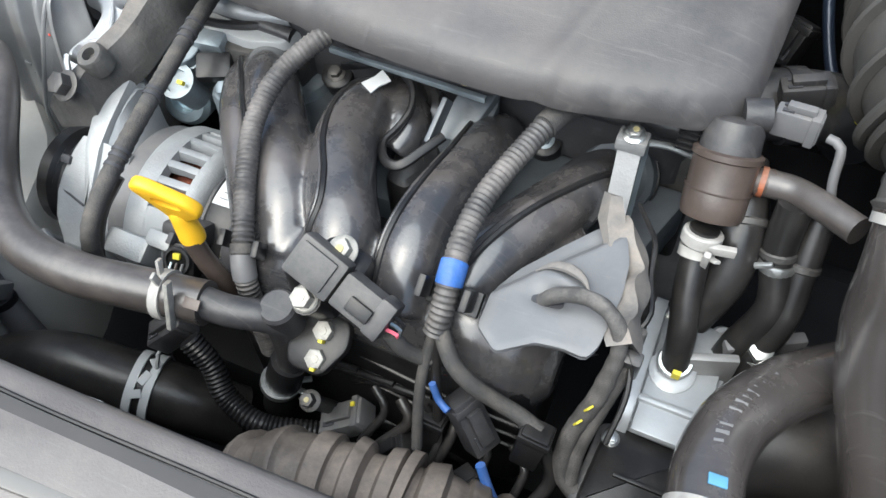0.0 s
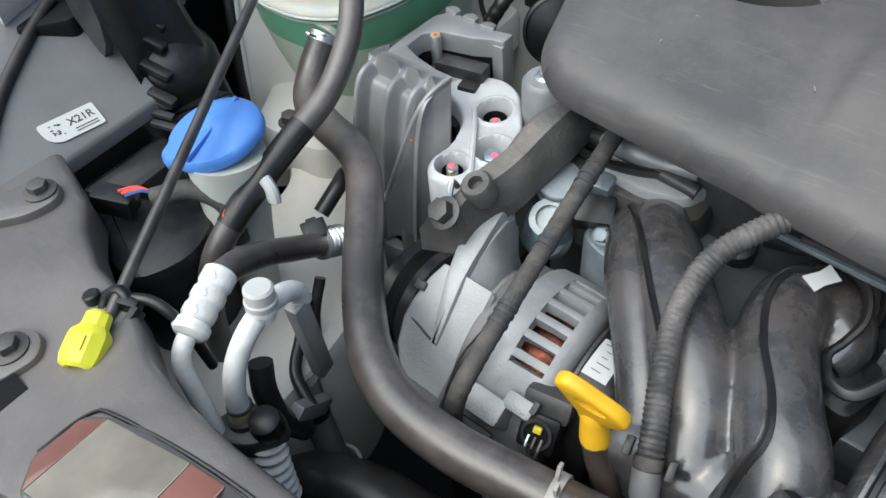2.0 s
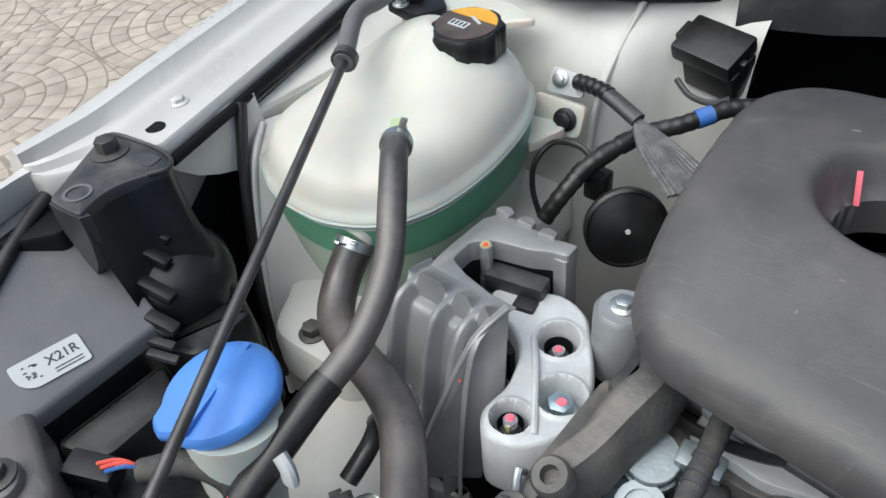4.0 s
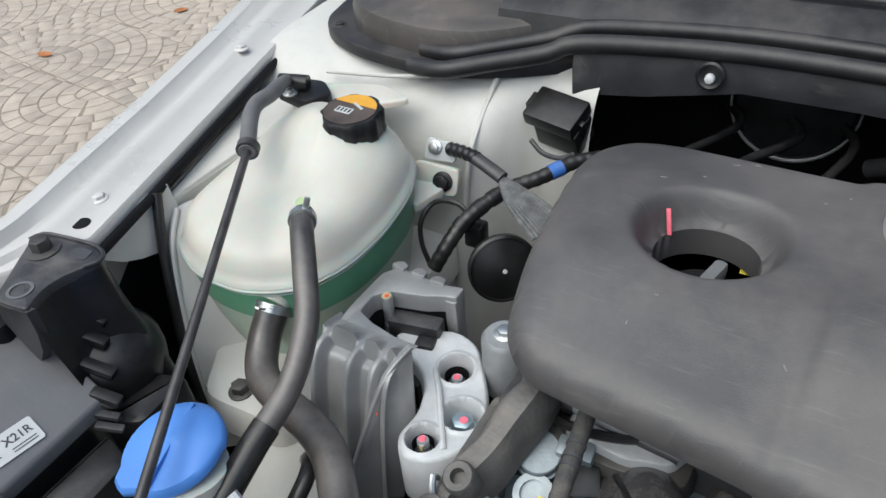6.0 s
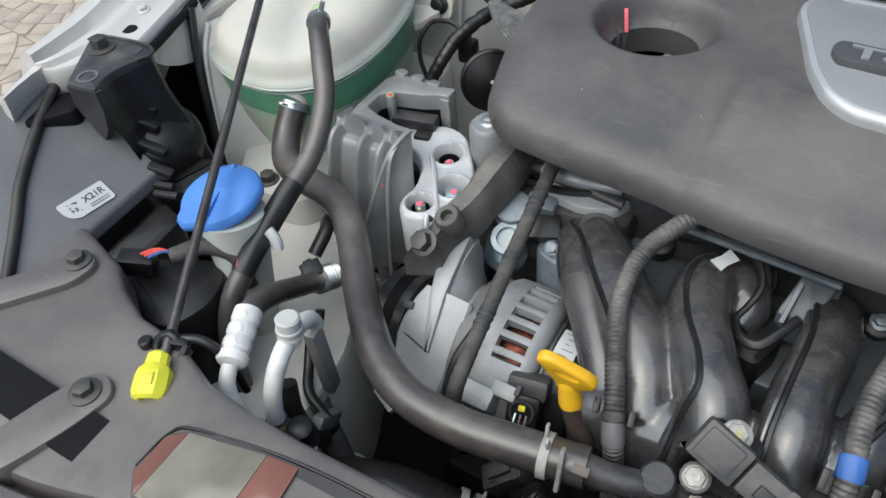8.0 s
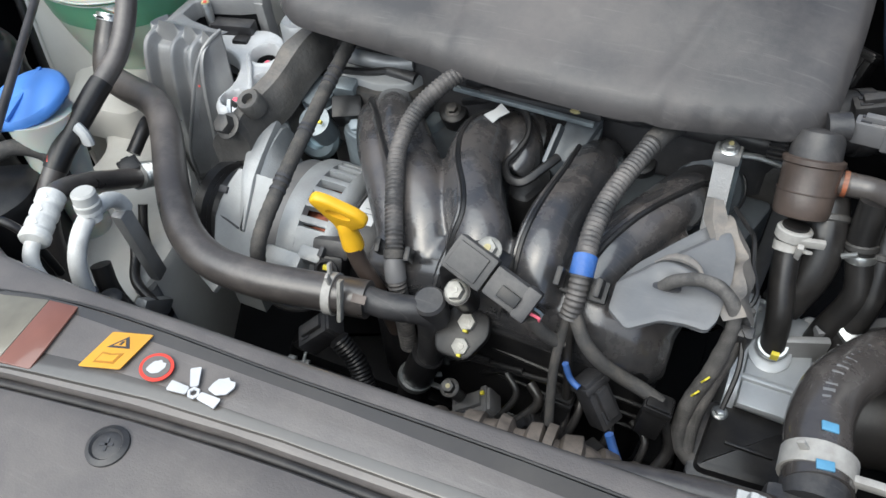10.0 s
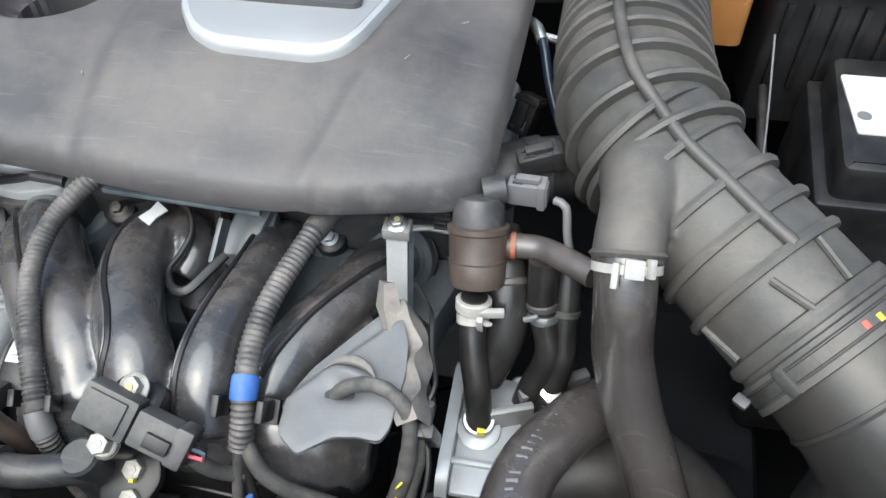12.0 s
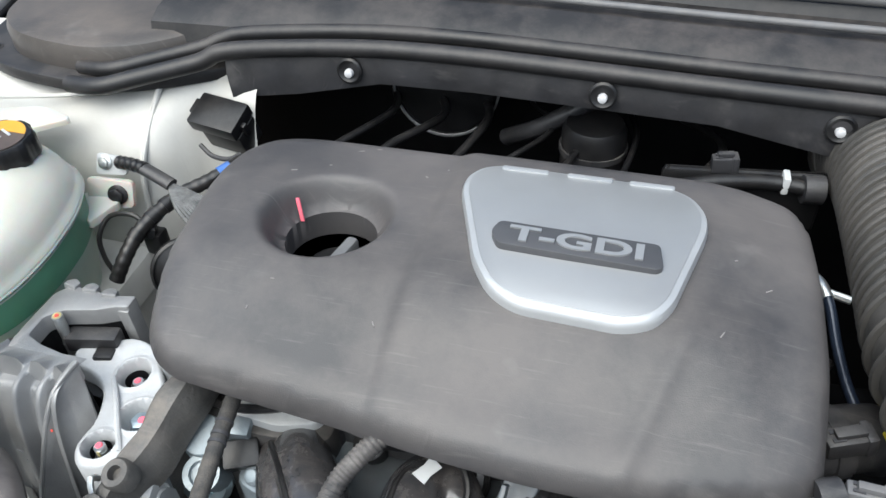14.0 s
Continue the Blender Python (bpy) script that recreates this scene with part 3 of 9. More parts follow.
def cowl():
    t = thing("cowl", "black plastic cowl with rubber seal below the windscreen", "cowl", (0, 0.4, 0.6), kind="structure")
    # upright face with round clips
    xs = [(-0.312, 0.318), (-0.25, 0.338), (-0.17, 0.352), (-0.08, 0.354), (0.03, 0.348), (0.14, 0.341), (0.25, 0.336), (0.40, 0.328), (0.62, 0.31)]
    loops = []
    for i, (x, y) in enumerate(xs):
        low = 0.846 + (0.008 if 2 <= i <= 5 else -0.004) - (0.006 if i > 5 else 0)
        loops.append([V(x, y + 0.012, low), V(x, y - 0.004, low + 0.004), V(x, y - 0.006, 0.872), V(x, y - 0.002, 0.889), V(x, y + 0.02, 0.893), V(x, y + 0.03, 0.87), V(x, y + 0.03, low)])
    part("face", rings(bmesh.new(), loops), GREYBLACK, t)
    seal = [(-0.46, 0.272, 0.866), (-0.42, 0.266, 0.871), (-0.385, 0.283, 0.876), (-0.335, 0.308, 0.884)] + [(x, y - 0.002, 0.893) for x, y in xs]
    part("bulb_seal", tube(seal, 0.0085, 14, 0.008), SEAL, t, "rubber bulb seal, dusty")
    part("seal_lip", tube([(x, y + 0.022, z + 0.007) for x, y, z in seal], 0.007, 10, 0.01), SEAL, t)
    # sloping upper cowl
    loops = []
    for x, y in [(-0.40, 0.315)] + xs:
        loops.append([V(x, y + 0.018, 0.886), V(x, y + 0.024, 0.906), V(x, y + 0.040, 0.914), V(x, y + 0.062, 0.918), V(x, y + 0.066, 0.911), V(x, y + 0.10, 0.920),
                      V(x, y + 0.105, 0.93), V(x, y + 0.16, 0.94), V(x, y + 0.16, 0.86), V(x, y + 0.03, 0.86)])
    part("upper_panel", rings(bmesh.new(), loops), SEAL, t, sharp=30)
    part("trim_strip", tube([(x, y + 0.104, 0.938) for x, y in xs], 0.006, 10, 0.02), PIPEGREY, t)
    part("trim_strip", tube([(x, y + 0.076, 0.922) for x, y in xs], 0.0035, 10, 0.02), PIPEGREY, t)
    for x, y, z in [(-0.197, 0.338, 0.873), (0.041, 0.334, 0.876), (0.235, 0.329, 0.870), (0.44, 0.318, 0.870)]:
        m = axis((x, y + 0.004, z), (0, -1, 0.15))
        c = part("clip", lathe([(0.0125, 0.0), (0.0125, 0.003), (0.0105, 0.0042), (0.007, 0.002), (0.0, 0.002)], m, 24, cap=False), BLACK, t)
        part("stud", lathe([(0.0045, 0.002), (0.004, 0.006), (0.002, 0.007)], m @ pose(0, -0.002, 0), 10), WHITEMARK, c, "white plastic stud")
    return t


cowl()
sc = thing("strut_cover", "brown-black plastic cap at the cowl corner with rubber edge", "cowl", (-0.5, 0.33, 0.86))
cov = [(-0.615, 0.335), (-0.585, 0.305), (-0.54, 0.285), (-0.50, 0.278), (-0.45, 0.272), (-0.40, 0.285), (-0.36, 0.305), (-0.31, 0.34), (-0.25, 0.42), (-0.30, 0.55), (-0.66, 0.52)]
part("edge_seal", slab(cov, 0.857, 0.869, None, 0.004, 0.02), SEAL, sc)
top = [(-0.585, 0.345), (-0.55, 0.312), (-0.505, 0.298), (-0.45, 0.292), (-0.40, 0.305), (-0.36, 0.335), (-0.31, 0.40), (-0.33, 0.54), (-0.62, 0.50)]
part("hood_cap", slab(top, 0.866, 0.897, None, 0.012, 0.02, tilt=lambda x, y: 0.05 * (y - 0.3)), COWL, sc)
hexbolt(sc, (-0.585, 0.322, 0.868), (0, 0, 1), 0.006, 0.004, SEAL)
solo("windscreen", rings(bmesh.new(), [[V(-0.9, 0.50, 0.935), V(-0.9, 1.15, 1.38), V(-0.9, 1.155, 1.375), V(-0.9, 0.505, 0.93)], [V(0.9, 0.50, 0.935), V(0.9, 1.15, 1.38), V(0.9, 1.155, 1.375), V(0.9, 0.505, 0.93)]]),
     GLASS, "dark windscreen glass above the cowl", "windscreen", kind="structure")
# scuttle wall with the same shade put into its colour
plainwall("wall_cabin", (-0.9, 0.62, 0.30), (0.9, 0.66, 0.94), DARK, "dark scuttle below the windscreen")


# ---- front panel with stickers ----
def along(table, x):
    """The value at x of a line through the pairs of a table."""
    for (a, u), (b, w) in zip(table, table[1:]):
        if x <= b:
            return u + (w - u) * max(0.0, (x - a) / (b - a))
    return table[-1][1]


def front_panel():
    t = thing("front_panel", "grey plastic radiator top panel with glossy sticker strip", "front panel", (0, -0.4, 0.8), kind="structure")
    sl = lambda x: -0.024 * smooth(-0.20, -0.34, x)
    rear = [(-0.46, -0.205), (-0.443, -0.209), (-0.405, -0.219), (-0.382, -0.234), (-0.35, -0.246), (-0.31, -0.250), (-0.285, -0.258), (-0.255, -0.269), (-0.22, -0.273), (-0.18, -0.274), (-0.10, -0.270), (-0.04, -0.268), (0.06, -0.264), (0.14, -0.260), (0.20, -0.258), (0.30, -0.258), (0.62, -0.258)]
    edge = [(-0.52, -0.400), (-0.30, -0.364), (-0.237, -0.350), (-0.161, -0.336), (-0.089, -0.325), (-0.014, -0.317), (0.10, -0.311), (0.62, -0.305)]
    loops = []
    for x, y in rear:
        d, f = sl(x), along(edge, x)
        loops.append([V(x, y + 0.002, 0.784 + d), V(x, y + 0.001, 0.8135 + d), V(x, y - 0.001, 0.8165 + d), V(x, y - 0.004, 0.8182 + d), V(x, y - 0.012, 0.8185 + d),
                      V(x, (y + f) / 2, 0.8185 + d), V(x, f + 0.006, 0.8180 + d), V(x, f + 0.002, 0.8165 + d), V(x, f, 0.812 + d), V(x, f - 0.001, 0.775 + d)])
    part("rear_beam", rings(bmesh.new(), loops, closed=True), PANEL, t, sharp=35)
    # front shield beyond the gap
    loops = []
    for x in [-0.52, -0.44, -0.37, -0.30, -0.26, -0.22, -0.17, -0.13, -0.09, -0.04, 0.0, 0.1, 0.25, 0.62]:
        d, y0 = sl(x), along(edge, x) - 0.0055
        loops.append([V(x, y0, 0.78 + d), V(x, y0 - 0.0005, 0.8145 + d), V(x, y0 - 0.0025, 0.8180 + d), V(x, y0 - 0.007, 0.8195 + d), V(x, y0 - 0.02, 0.8200 + d), V(x, -0.47, 0.8185 + d), V(x, -0.58, 0.80 + d), V(x, -0.66, 0.74 + d), V(x, -0.66, 0.70 + d)])
    part("front_shield", rings(bmesh.new(), loops), PANEL, t, sharp=35)
    part("edge_bead", tube([(x, along(edge, x) - 0.003, 0.8120 + sl(x)) for x in (-0.25, -0.20, -0.15, -0.10, -0.05, 0.0, 0.15, 0.35, 0.6)], 0.0030, 10, 0.02), SEAL, t, "black bead filling the gap")
    # glossy film, with red-brown and beige patches over its left end
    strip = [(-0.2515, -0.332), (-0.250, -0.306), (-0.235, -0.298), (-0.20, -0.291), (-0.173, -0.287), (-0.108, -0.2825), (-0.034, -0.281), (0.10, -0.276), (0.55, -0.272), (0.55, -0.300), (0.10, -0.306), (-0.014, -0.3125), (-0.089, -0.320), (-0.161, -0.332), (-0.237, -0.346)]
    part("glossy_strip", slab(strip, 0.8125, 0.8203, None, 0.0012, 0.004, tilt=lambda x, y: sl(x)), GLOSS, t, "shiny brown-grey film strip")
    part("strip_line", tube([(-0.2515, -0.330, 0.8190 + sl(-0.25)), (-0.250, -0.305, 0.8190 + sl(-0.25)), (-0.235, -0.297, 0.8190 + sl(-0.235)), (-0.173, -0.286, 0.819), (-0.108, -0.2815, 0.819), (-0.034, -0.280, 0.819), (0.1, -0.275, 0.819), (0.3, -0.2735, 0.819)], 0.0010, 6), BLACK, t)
    for nm, outline, mt, lab in (("brown_patch", [(-0.2495, -0.309), (-0.2375, -0.3010), (-0.2365, -0.3440), (-0.2490, -0.333)], REDBROWN, "red-brown glossy patch"),
                                 ("pale_patch", [(-0.2372, -0.3008), (-0.1865, -0.2908), (-0.1830, -0.3345), (-0.2362, -0.3435)], BEIGE, "silvery beige patch"),
                                 ("brown_patch", [(-0.1862, -0.2908), (-0.1665, -0.2880), (-0.1615, -0.3310), (-0.1827, -0.3342)], REDBROWN, "red-brown glossy patch")):
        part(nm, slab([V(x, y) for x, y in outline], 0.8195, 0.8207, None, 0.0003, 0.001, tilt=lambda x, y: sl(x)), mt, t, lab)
    # push screw on the shield
    m = axis((-0.090, -0.349, 0.8195), (0, 0, 1))
    s = part("push_screw", lathe([(0.0115, -0.001), (0.011, 0.0016), (0.0085, 0.003), (0.0075, 0.0016), (0.006, 0.0022), (0.0, 0.0022)], m, 26, cap=False), GREYBLACK, t)
    for a in (20, 110):
        part("cross_slot", box(0.007, 0.0014, 0.0006, m @ pose(0, 0, 0.0024, 0, 0, a), 0), INK, s)
    # stickers
    def sticker(name, outline, z, mat, parent, label=""):
        return part(name, slab(outline, z - 0.0006, z, None, 0, 0), mat, parent, label)
    def quad(c, u, w, pts):
        """Points given across and up a sticker, laid in the plane."""
        return [V(c[0] + u[0] * a + w[0] * b, c[1] + u[1] * a + w[1] * b) for a, b in pts]
    z = 0.8212
    c, u, w = (-0.1245, -0.3030), (0.0115, 0.0035), (0.0015, 0.0125)
    s = sticker("warning_sticker", quad(c, u, w, [(-1, -0.97), (-0.9, -1), (0.9, -1), (1, -0.97), (1, 0.97), (0.9, 1), (-0.9, 1), (-1, 0.97)]), z, ORANGE, t, "orange warning sticker with a triangle")
    sticker("triangle", quad(c, u, w, [(-0.55, 0.12), (0.55, 0.12), (0, 0.78)]), z + 0.0003, INK, s)
    sticker("triangle_inside", quad(c, u, w, [(-0.30, 0.22), (0.30, 0.22), (0, 0.58)]), z + 0.0006, ORANGE, s)
    sticker("mark_bar", quad(c, u, w, [(-0.06, 0.26), (0.06, 0.26), (0.06, 0.46), (-0.06, 0.46)]), z + 0.0009, INK, s)
    sticker("book_symbol", quad(c, u, w, [(-0.5, -0.75), (0.5, -0.75), (0.5, -0.15), (0.0, -0.22), (-0.5, -0.15)]), z + 0.0003, BROWNINK, s)
    sticker("book_inside", quad(c, u, w, [(-0.40, -0.66), (0.40, -0.66), (0.40, -0.27), (0.0, -0.33), (-0.40, -0.27)]), z + 0.0006, ORANGE, s)
    ring = [V(-0.0965 + 0.0098 * math.cos(k * math.pi / 18), -0.3030 + 0.0085 * math.sin(k * math.pi / 18)) for k in range(36)]
    s = sticker("prohibition_sticker", ring, z, RED, t, "red ring sticker with a white palm sign")
    sticker("ring_inside", shrunk(ring, 0.0019), z + 0.0003, PANEL, s)
    fist = [(-0.0042, -0.0036), (0.0000, -0.0046), (0.0036, -0.0026), (0.0050, 0.0014), (0.0040, 0.0038), (0.0018, 0.0034), (0.0004, 0.0047), (-0.0012, 0.0032), (-0.0030, 0.0024), (-0.0040, -0.0006)]
    sticker("palm_sign", rounded([(-0.0965 + x, -0.3030 + y) for x, y in fist], 0.0006, 2), z + 0.0006, WHITEMARK, s)
    f = thing("fan_sticker", "white fan blade pictogram printed on the panel", "sticker", (-0.066, -0.305, z))
    cx, cy = -0.0680, -0.3080
    for a, ln in ((184, 0.0115), (122, 0.0115), (-2, 0.0120)):
        m = pose(cx, cy, z, 0, 0, a) @ pose(0.0095, 0, 0)
        part("blade", slab(rounded([(-ln / 2, -0.0022), (ln / 2, -0.0030), (ln / 2, 0.0030), (-ln / 2, 0.0022)], 0.001), -0.0006, 0.0002, m), WHITEMARK, f)
    part("hub", lathe([(0.0036, -0.0006), (0.0036, 0.0002), (0.0019, 0.0002), (0.0019, -0.0006)], Matrix.Translation((cx, cy, z)), 6, cap=False), WHITEMARK, f)
    part("palm_sign", slab(rounded([(cx + 0.0115 + x * 1.35, cy + 0.0090 + y * 1.25) for x, y in fist], 0.0006, 2), z - 0.0006, z + 0.0002), WHITEMARK, f)
    # raised arm and bolt on the low end
    arm = [(-0.515, -0.337), (-0.447, -0.253), (-0.437, -0.227), (-0.423, -0.222), (-0.410, -0.231), (-0.412, -0.251), (-0.485, -0.347)]
    part("raised_rib", slab(arm, 0.78, 0.8005, None, 0.003, 0.012), PANEL, t)
    hexbolt(t, (-0.425, -0.235, 0.8005), (0, 0, 1), 0.007, 0.007, DARKSTEEL, "black flanged bolt", 1.5)
    arm = [(-0.36, -0.372), (-0.347, -0.322), (-0.338, -0.297), (-0.322, -0.292), (-0.309, -0.302), (-0.314, -0.330), (-0.33, -0.375)]
    part("raised_rib", slab(arm, 0.78, 0.8015, None, 0.003, 0.012), PANEL, t)
    hexbolt(t, (-0.3265, -0.309, 0.8015), (0, 0, 1), 0.007, 0.007, DARKSTEEL, "black flanged bolt", 1.5)
    return t


front_panel()


# ---- headlamp housing ----
def headlamp():
    t = thing("headlamp", "grey plastic headlamp housing with a white label", "headlamp", (-0.53, -0.18, 0.62))
    tilt = lambda x, y: -0.5 * (x + 0.5)
    top = [(-0.602, -0.165), (-0.592, -0.112), (-0.56, -0.110), (-0.529, -0.109), (-0.480, -0.112), (-0.478, -0.150), (-0.476, -0.196), (-0.475, -0.262), (-0.50, -0.33), (-0.57, -0.33), (-0.61, -0.24)]
    part("housing", slab(top, 0.7735, 0.785, None, 0.003, 0.004, tilt=tilt), LAMPBODY, t)
    part("lower_shell", slab(shrunk([V(*p) for p in top], 0.0015), 0.64, 0.7725, None, 0, 0.004, tilt=tilt), BLACK, t, "black lower half")
    part("skirt", slab([(-0.475, -0.125), (-0.44, -0.135), (-0.435, -0.19), (-0.472, -0.205)], 0.66, 0.752, None, 0.006, 0.01), BLACK, t)
    part("edge_rib", tube([(-0.592, -0.092, 0.834), (-0.582, -0.120, 0.829), (-0.560, -0.161, 0.818), (-0.535, -0.201, 0.805), (-0.512, -0.229, 0.794), (-0.48, -0.27, 0.778)], 0.0048, 10), SEAL, t, "black rubber strip")
    # label, lying in the housing's slope
    m = Matrix.Translation((-0.4945, -0.1785, 0.7833)) @ Euler((0, radians(26.5), 0)).to_matrix().to_4x4() @ pose(0, 0, 0, 0, 0, 84)
    lab = part("label", slab([(-0.0215, 0.002), (-0.0205, -0.003), (-0.0175, -0.007), (-0.012, -0.0098), (0.021, -0.0098), (0.021, 0.0098), (-0.0215, 0.0098)], -0.0005, 0.0006, m, 0, 0.0022), LABEL, t, "white printed label")
    words("lettering", "X21R", 0.0085, m @ pose(0.008, 0.002, 0.0008), INK, lab, 0.0001, 0.0001)
    rnd = random.Random(4)
    for k in range(16):
        part("print_bar", box(0.0008 + rnd.random() * 0.0015, 0.0008, 0.0002, m @ pose(-0.015 + rnd.random() * 0.009, -0.005 + rnd.random() * 0.011, 0.0008), 0), INK, lab)
    for k in range(2):
        part("print_bar", box(0.017, 0.0007, 0.0002, m @ pose(0.009, -0.0045 - k * 0.0022, 0.0008), 0), INK, lab)
    # bracket with vents behind the housing
    b = thing("lamp_bracket", "black plastic lamp bracket bolted to the fender flange", "bracket", (-0.54, -0.06, 0.7))
    pl = [(-0.540, -0.1265), (-0.552, -0.109), (-0.565, -0.090), (-0.5775, -0.0715), (-0.574, -0.0620), (-0.552, -0.0570), (-0.528, -0.0540), (-0.512, -0.0565), (-0.506, -0.0640), (-0.511, -0.0750), (-0.5165, -0.0880), (-0.5175, -0.1000), (-0.514, -0.1120), (-0.508, -0.1225), (-0.522, -0.1250)]
    part("plate", slab(pl, 0.8455, 0.8535, None, 0.0025, 0.005), GREYBLACK, b, "grey flat top plate")
    part("plate_rim", tube([V(x, y, 0.8535) for x, y in pl[3:10]], 0.0016, 8), GREYBLACK, b)
    part("slot", slab([(-0.5365, -0.0665), (-0.533, -0.0605), (-0.5195, -0.0590), (-0.5165, -0.0690), (-0.525, -0.0715)], 0.851, 0.8541, None, 0, 0.002), INK, b)
    hexbolt(b, (-0.555, -0.0755, 0.8535), (0, 0, 1), 0.0078, 0.011, DARKSTEEL, "black flanged bolt", 1.6)
    part("ring_mark", lathe([(0.0092, 0), (0.0092, 0.0010), (0.0070, 0.0010), (0.0070, 0)], Matrix.Translation((-0.5295, -0.1120, 0.8534)), 24, cap=False), LAMPBODY, b)
    front = [V(-0.540, -0.1268, 0.851), V(-0.525, -0.1262, 0.851), V(-0.5085, -0.1232, 0.851), V(-0.5090, -0.1232, 0.832), V(-0.5150, -0.1235, 0.812), V(-0.5260, -0.1240, 0.797), V(-0.5330, -0.1250, 0.808), V(-0.5430, -0.1262, 0.830)]
    part("front_fold", rings(bmesh.new(), [[q + V(0.002, 0.006, 0) for q in front], front]), GREYBLACK, b, "grey folded front wall", 30)
    # curved inner wall under the plate, leaning out towards its foot
    edge = spline([V(-0.509, -0.122, 0), V(-0.514, -0.112, 0), V(-0.5175, -0.100, 0), V(-0.5165, -0.088, 0), V(-0.511, -0.075, 0), V(-0.507, -0.064, 0), V(-0.514, -0.057, 0)], 0.003)
    part("inner_wall", rings(bmesh.new(), [[V(q.x + lean, q.y + 0.2 * lean, z) for q in edge] for z, lean in ((0.848, 0.0), (0.838, 0.001), (0.815, 0.004), (0.790, 0.012), (0.760, 0.022), (0.700, 0.034), (0.64, 0.036))], cap=False, closed=False), BLACK, b, "", 50)
    part("lamp_drum", lathe([(0.042, -0.14), (0.042, -0.026), (0.040, -0.014), (0.034, -0.004), (0.024, 0.003), (0.012, 0.006), (0.0, 0.007)], axis((-0.512, -0.082, 0.790), (0.35, -0.05, 1)), 36, cap=False), BLACK, b, "round black lamp cap", 30)
    for k, (x, y) in enumerate([(-0.532, -0.082), (-0.522, -0.092), (-0.508, -0.104), (-0.494, -0.114)]):
        part("ledge", box(0.026 - 0.003 * (k % 2), 0.010, 0.008, pose(x + 0.014, y, 0.812 - 0.95 * (x + 0.535), 0, 22, 20), 0.003), BLACK, b)
    for k in range(3):
        part("clip_tab", box(0.020, 0.006, 0.004, pose(-0.482 + 0.007 * k, -0.118 - 0.004 * k, 0.770 - 0.005 * k, 0, 15, 30), 0.001), GREYBLACK, b)
    part("rear_shield", slab([(-0.49, -0.07), (-0.46, -0.06), (-0.455, -0.11), (-0.485, -0.125)], 0.62, 0.755, None, 0.006, 0.008), BLACK, b)
    return t


headlamp()
solo("drain_hose", tube([(-0.560, 0.030, 0.838), (-0.549, 0.012, 0.80), (-0.536, -0.005, 0.755), (-0.524, -0.020, 0.70), (-0.51, -0.03, 0.62)], 0.0046, 10), RUBBER_BLACK, "thin black drain hose beside the tank", "hose")
sp = thing("side_connector", "black wiring plug with red and blue wires by the washer neck", "connector", (-0.42, -0.2, 0.7))
part("body", slab([(-0.46, -0.195), (-0.37, -0.150), (-0.345, -0.19), (-0.36, -0.235), (-0.43, -0.228)], 0.64, 0.755, None, 0.012, 0.02), BLACK, sp)
part("plug", box(0.028, 0.016, 0.016, pose(-0.418, -0.199, 0.768, 0, 10, 30), 0.002), BLACK, sp)
for k, mt in enumerate((REDMARK, REDMARK, BLUETAPE)):
    part("wire", tube([(-0.413 + 0.004 * k, -0.196, 0.777), (-0.402 + 0.003 * k, -0.187, 0.780), (-0.39, -0.18, 0.772)], 0.0012, 6), mt, sp)
part("loom", tube([(-0.394, -0.183, 0.772), (-0.375, -0.165, 0.776), (-0.355, -0.155, 0.765), (-0.345, -0.16, 0.74)], 0.007, 10), TAPE, sp)

# ---- engine cover ----
CV = [(-0.205, -0.006), (-0.14, -0.012), (-0.075, -0.017), (-0.015, -0.024), (0.05, -0.028), (0.10, -0.027), (0.14, -0.020), (0.181, -0.012), (0.200, 0.004), (0.204, 0.06), (0.207, 0.13),
      (0.208, 0.205), (0.199, 0.236), (0.17, 0.246), (0.1, 0.247), (-0.03, 0.248), (-0.19, 0.247), (-0.232, 0.238), (-0.250, 0.215), (-0.252, 0.18), (-0.243, 0.11), (-0.234, 0.055), (-0.225, 0.015)]
HOLE, HOLE_R = V(-0.135, 0.128), 0.0345


def cover_top(x, y):
    z = 0.875 - 0.012 * smooth(0.13, 0.26, y) - 0.030 * smooth(0.085, -0.03, y)
    z += 0.005 * smooth(-0.075, -0.045, x) * (1 - smooth(0.125, 0.175, x)) * smooth(-0.02, 0.06, y)
    z -= 0.006 * smooth(0.15, 0.21, x)
    z -= 0.004 * smooth(-0.2, -0.25, x)
    z += 0.0022 * math.exp(-((x - 0.105 - 0.35 * (y - 0.02)) / 0.007) ** 2) * smooth(0.09, 0.05, y)
    z -= 0.0016 * math.exp(-((x + 0.062) / 0.006) ** 2)
    return z


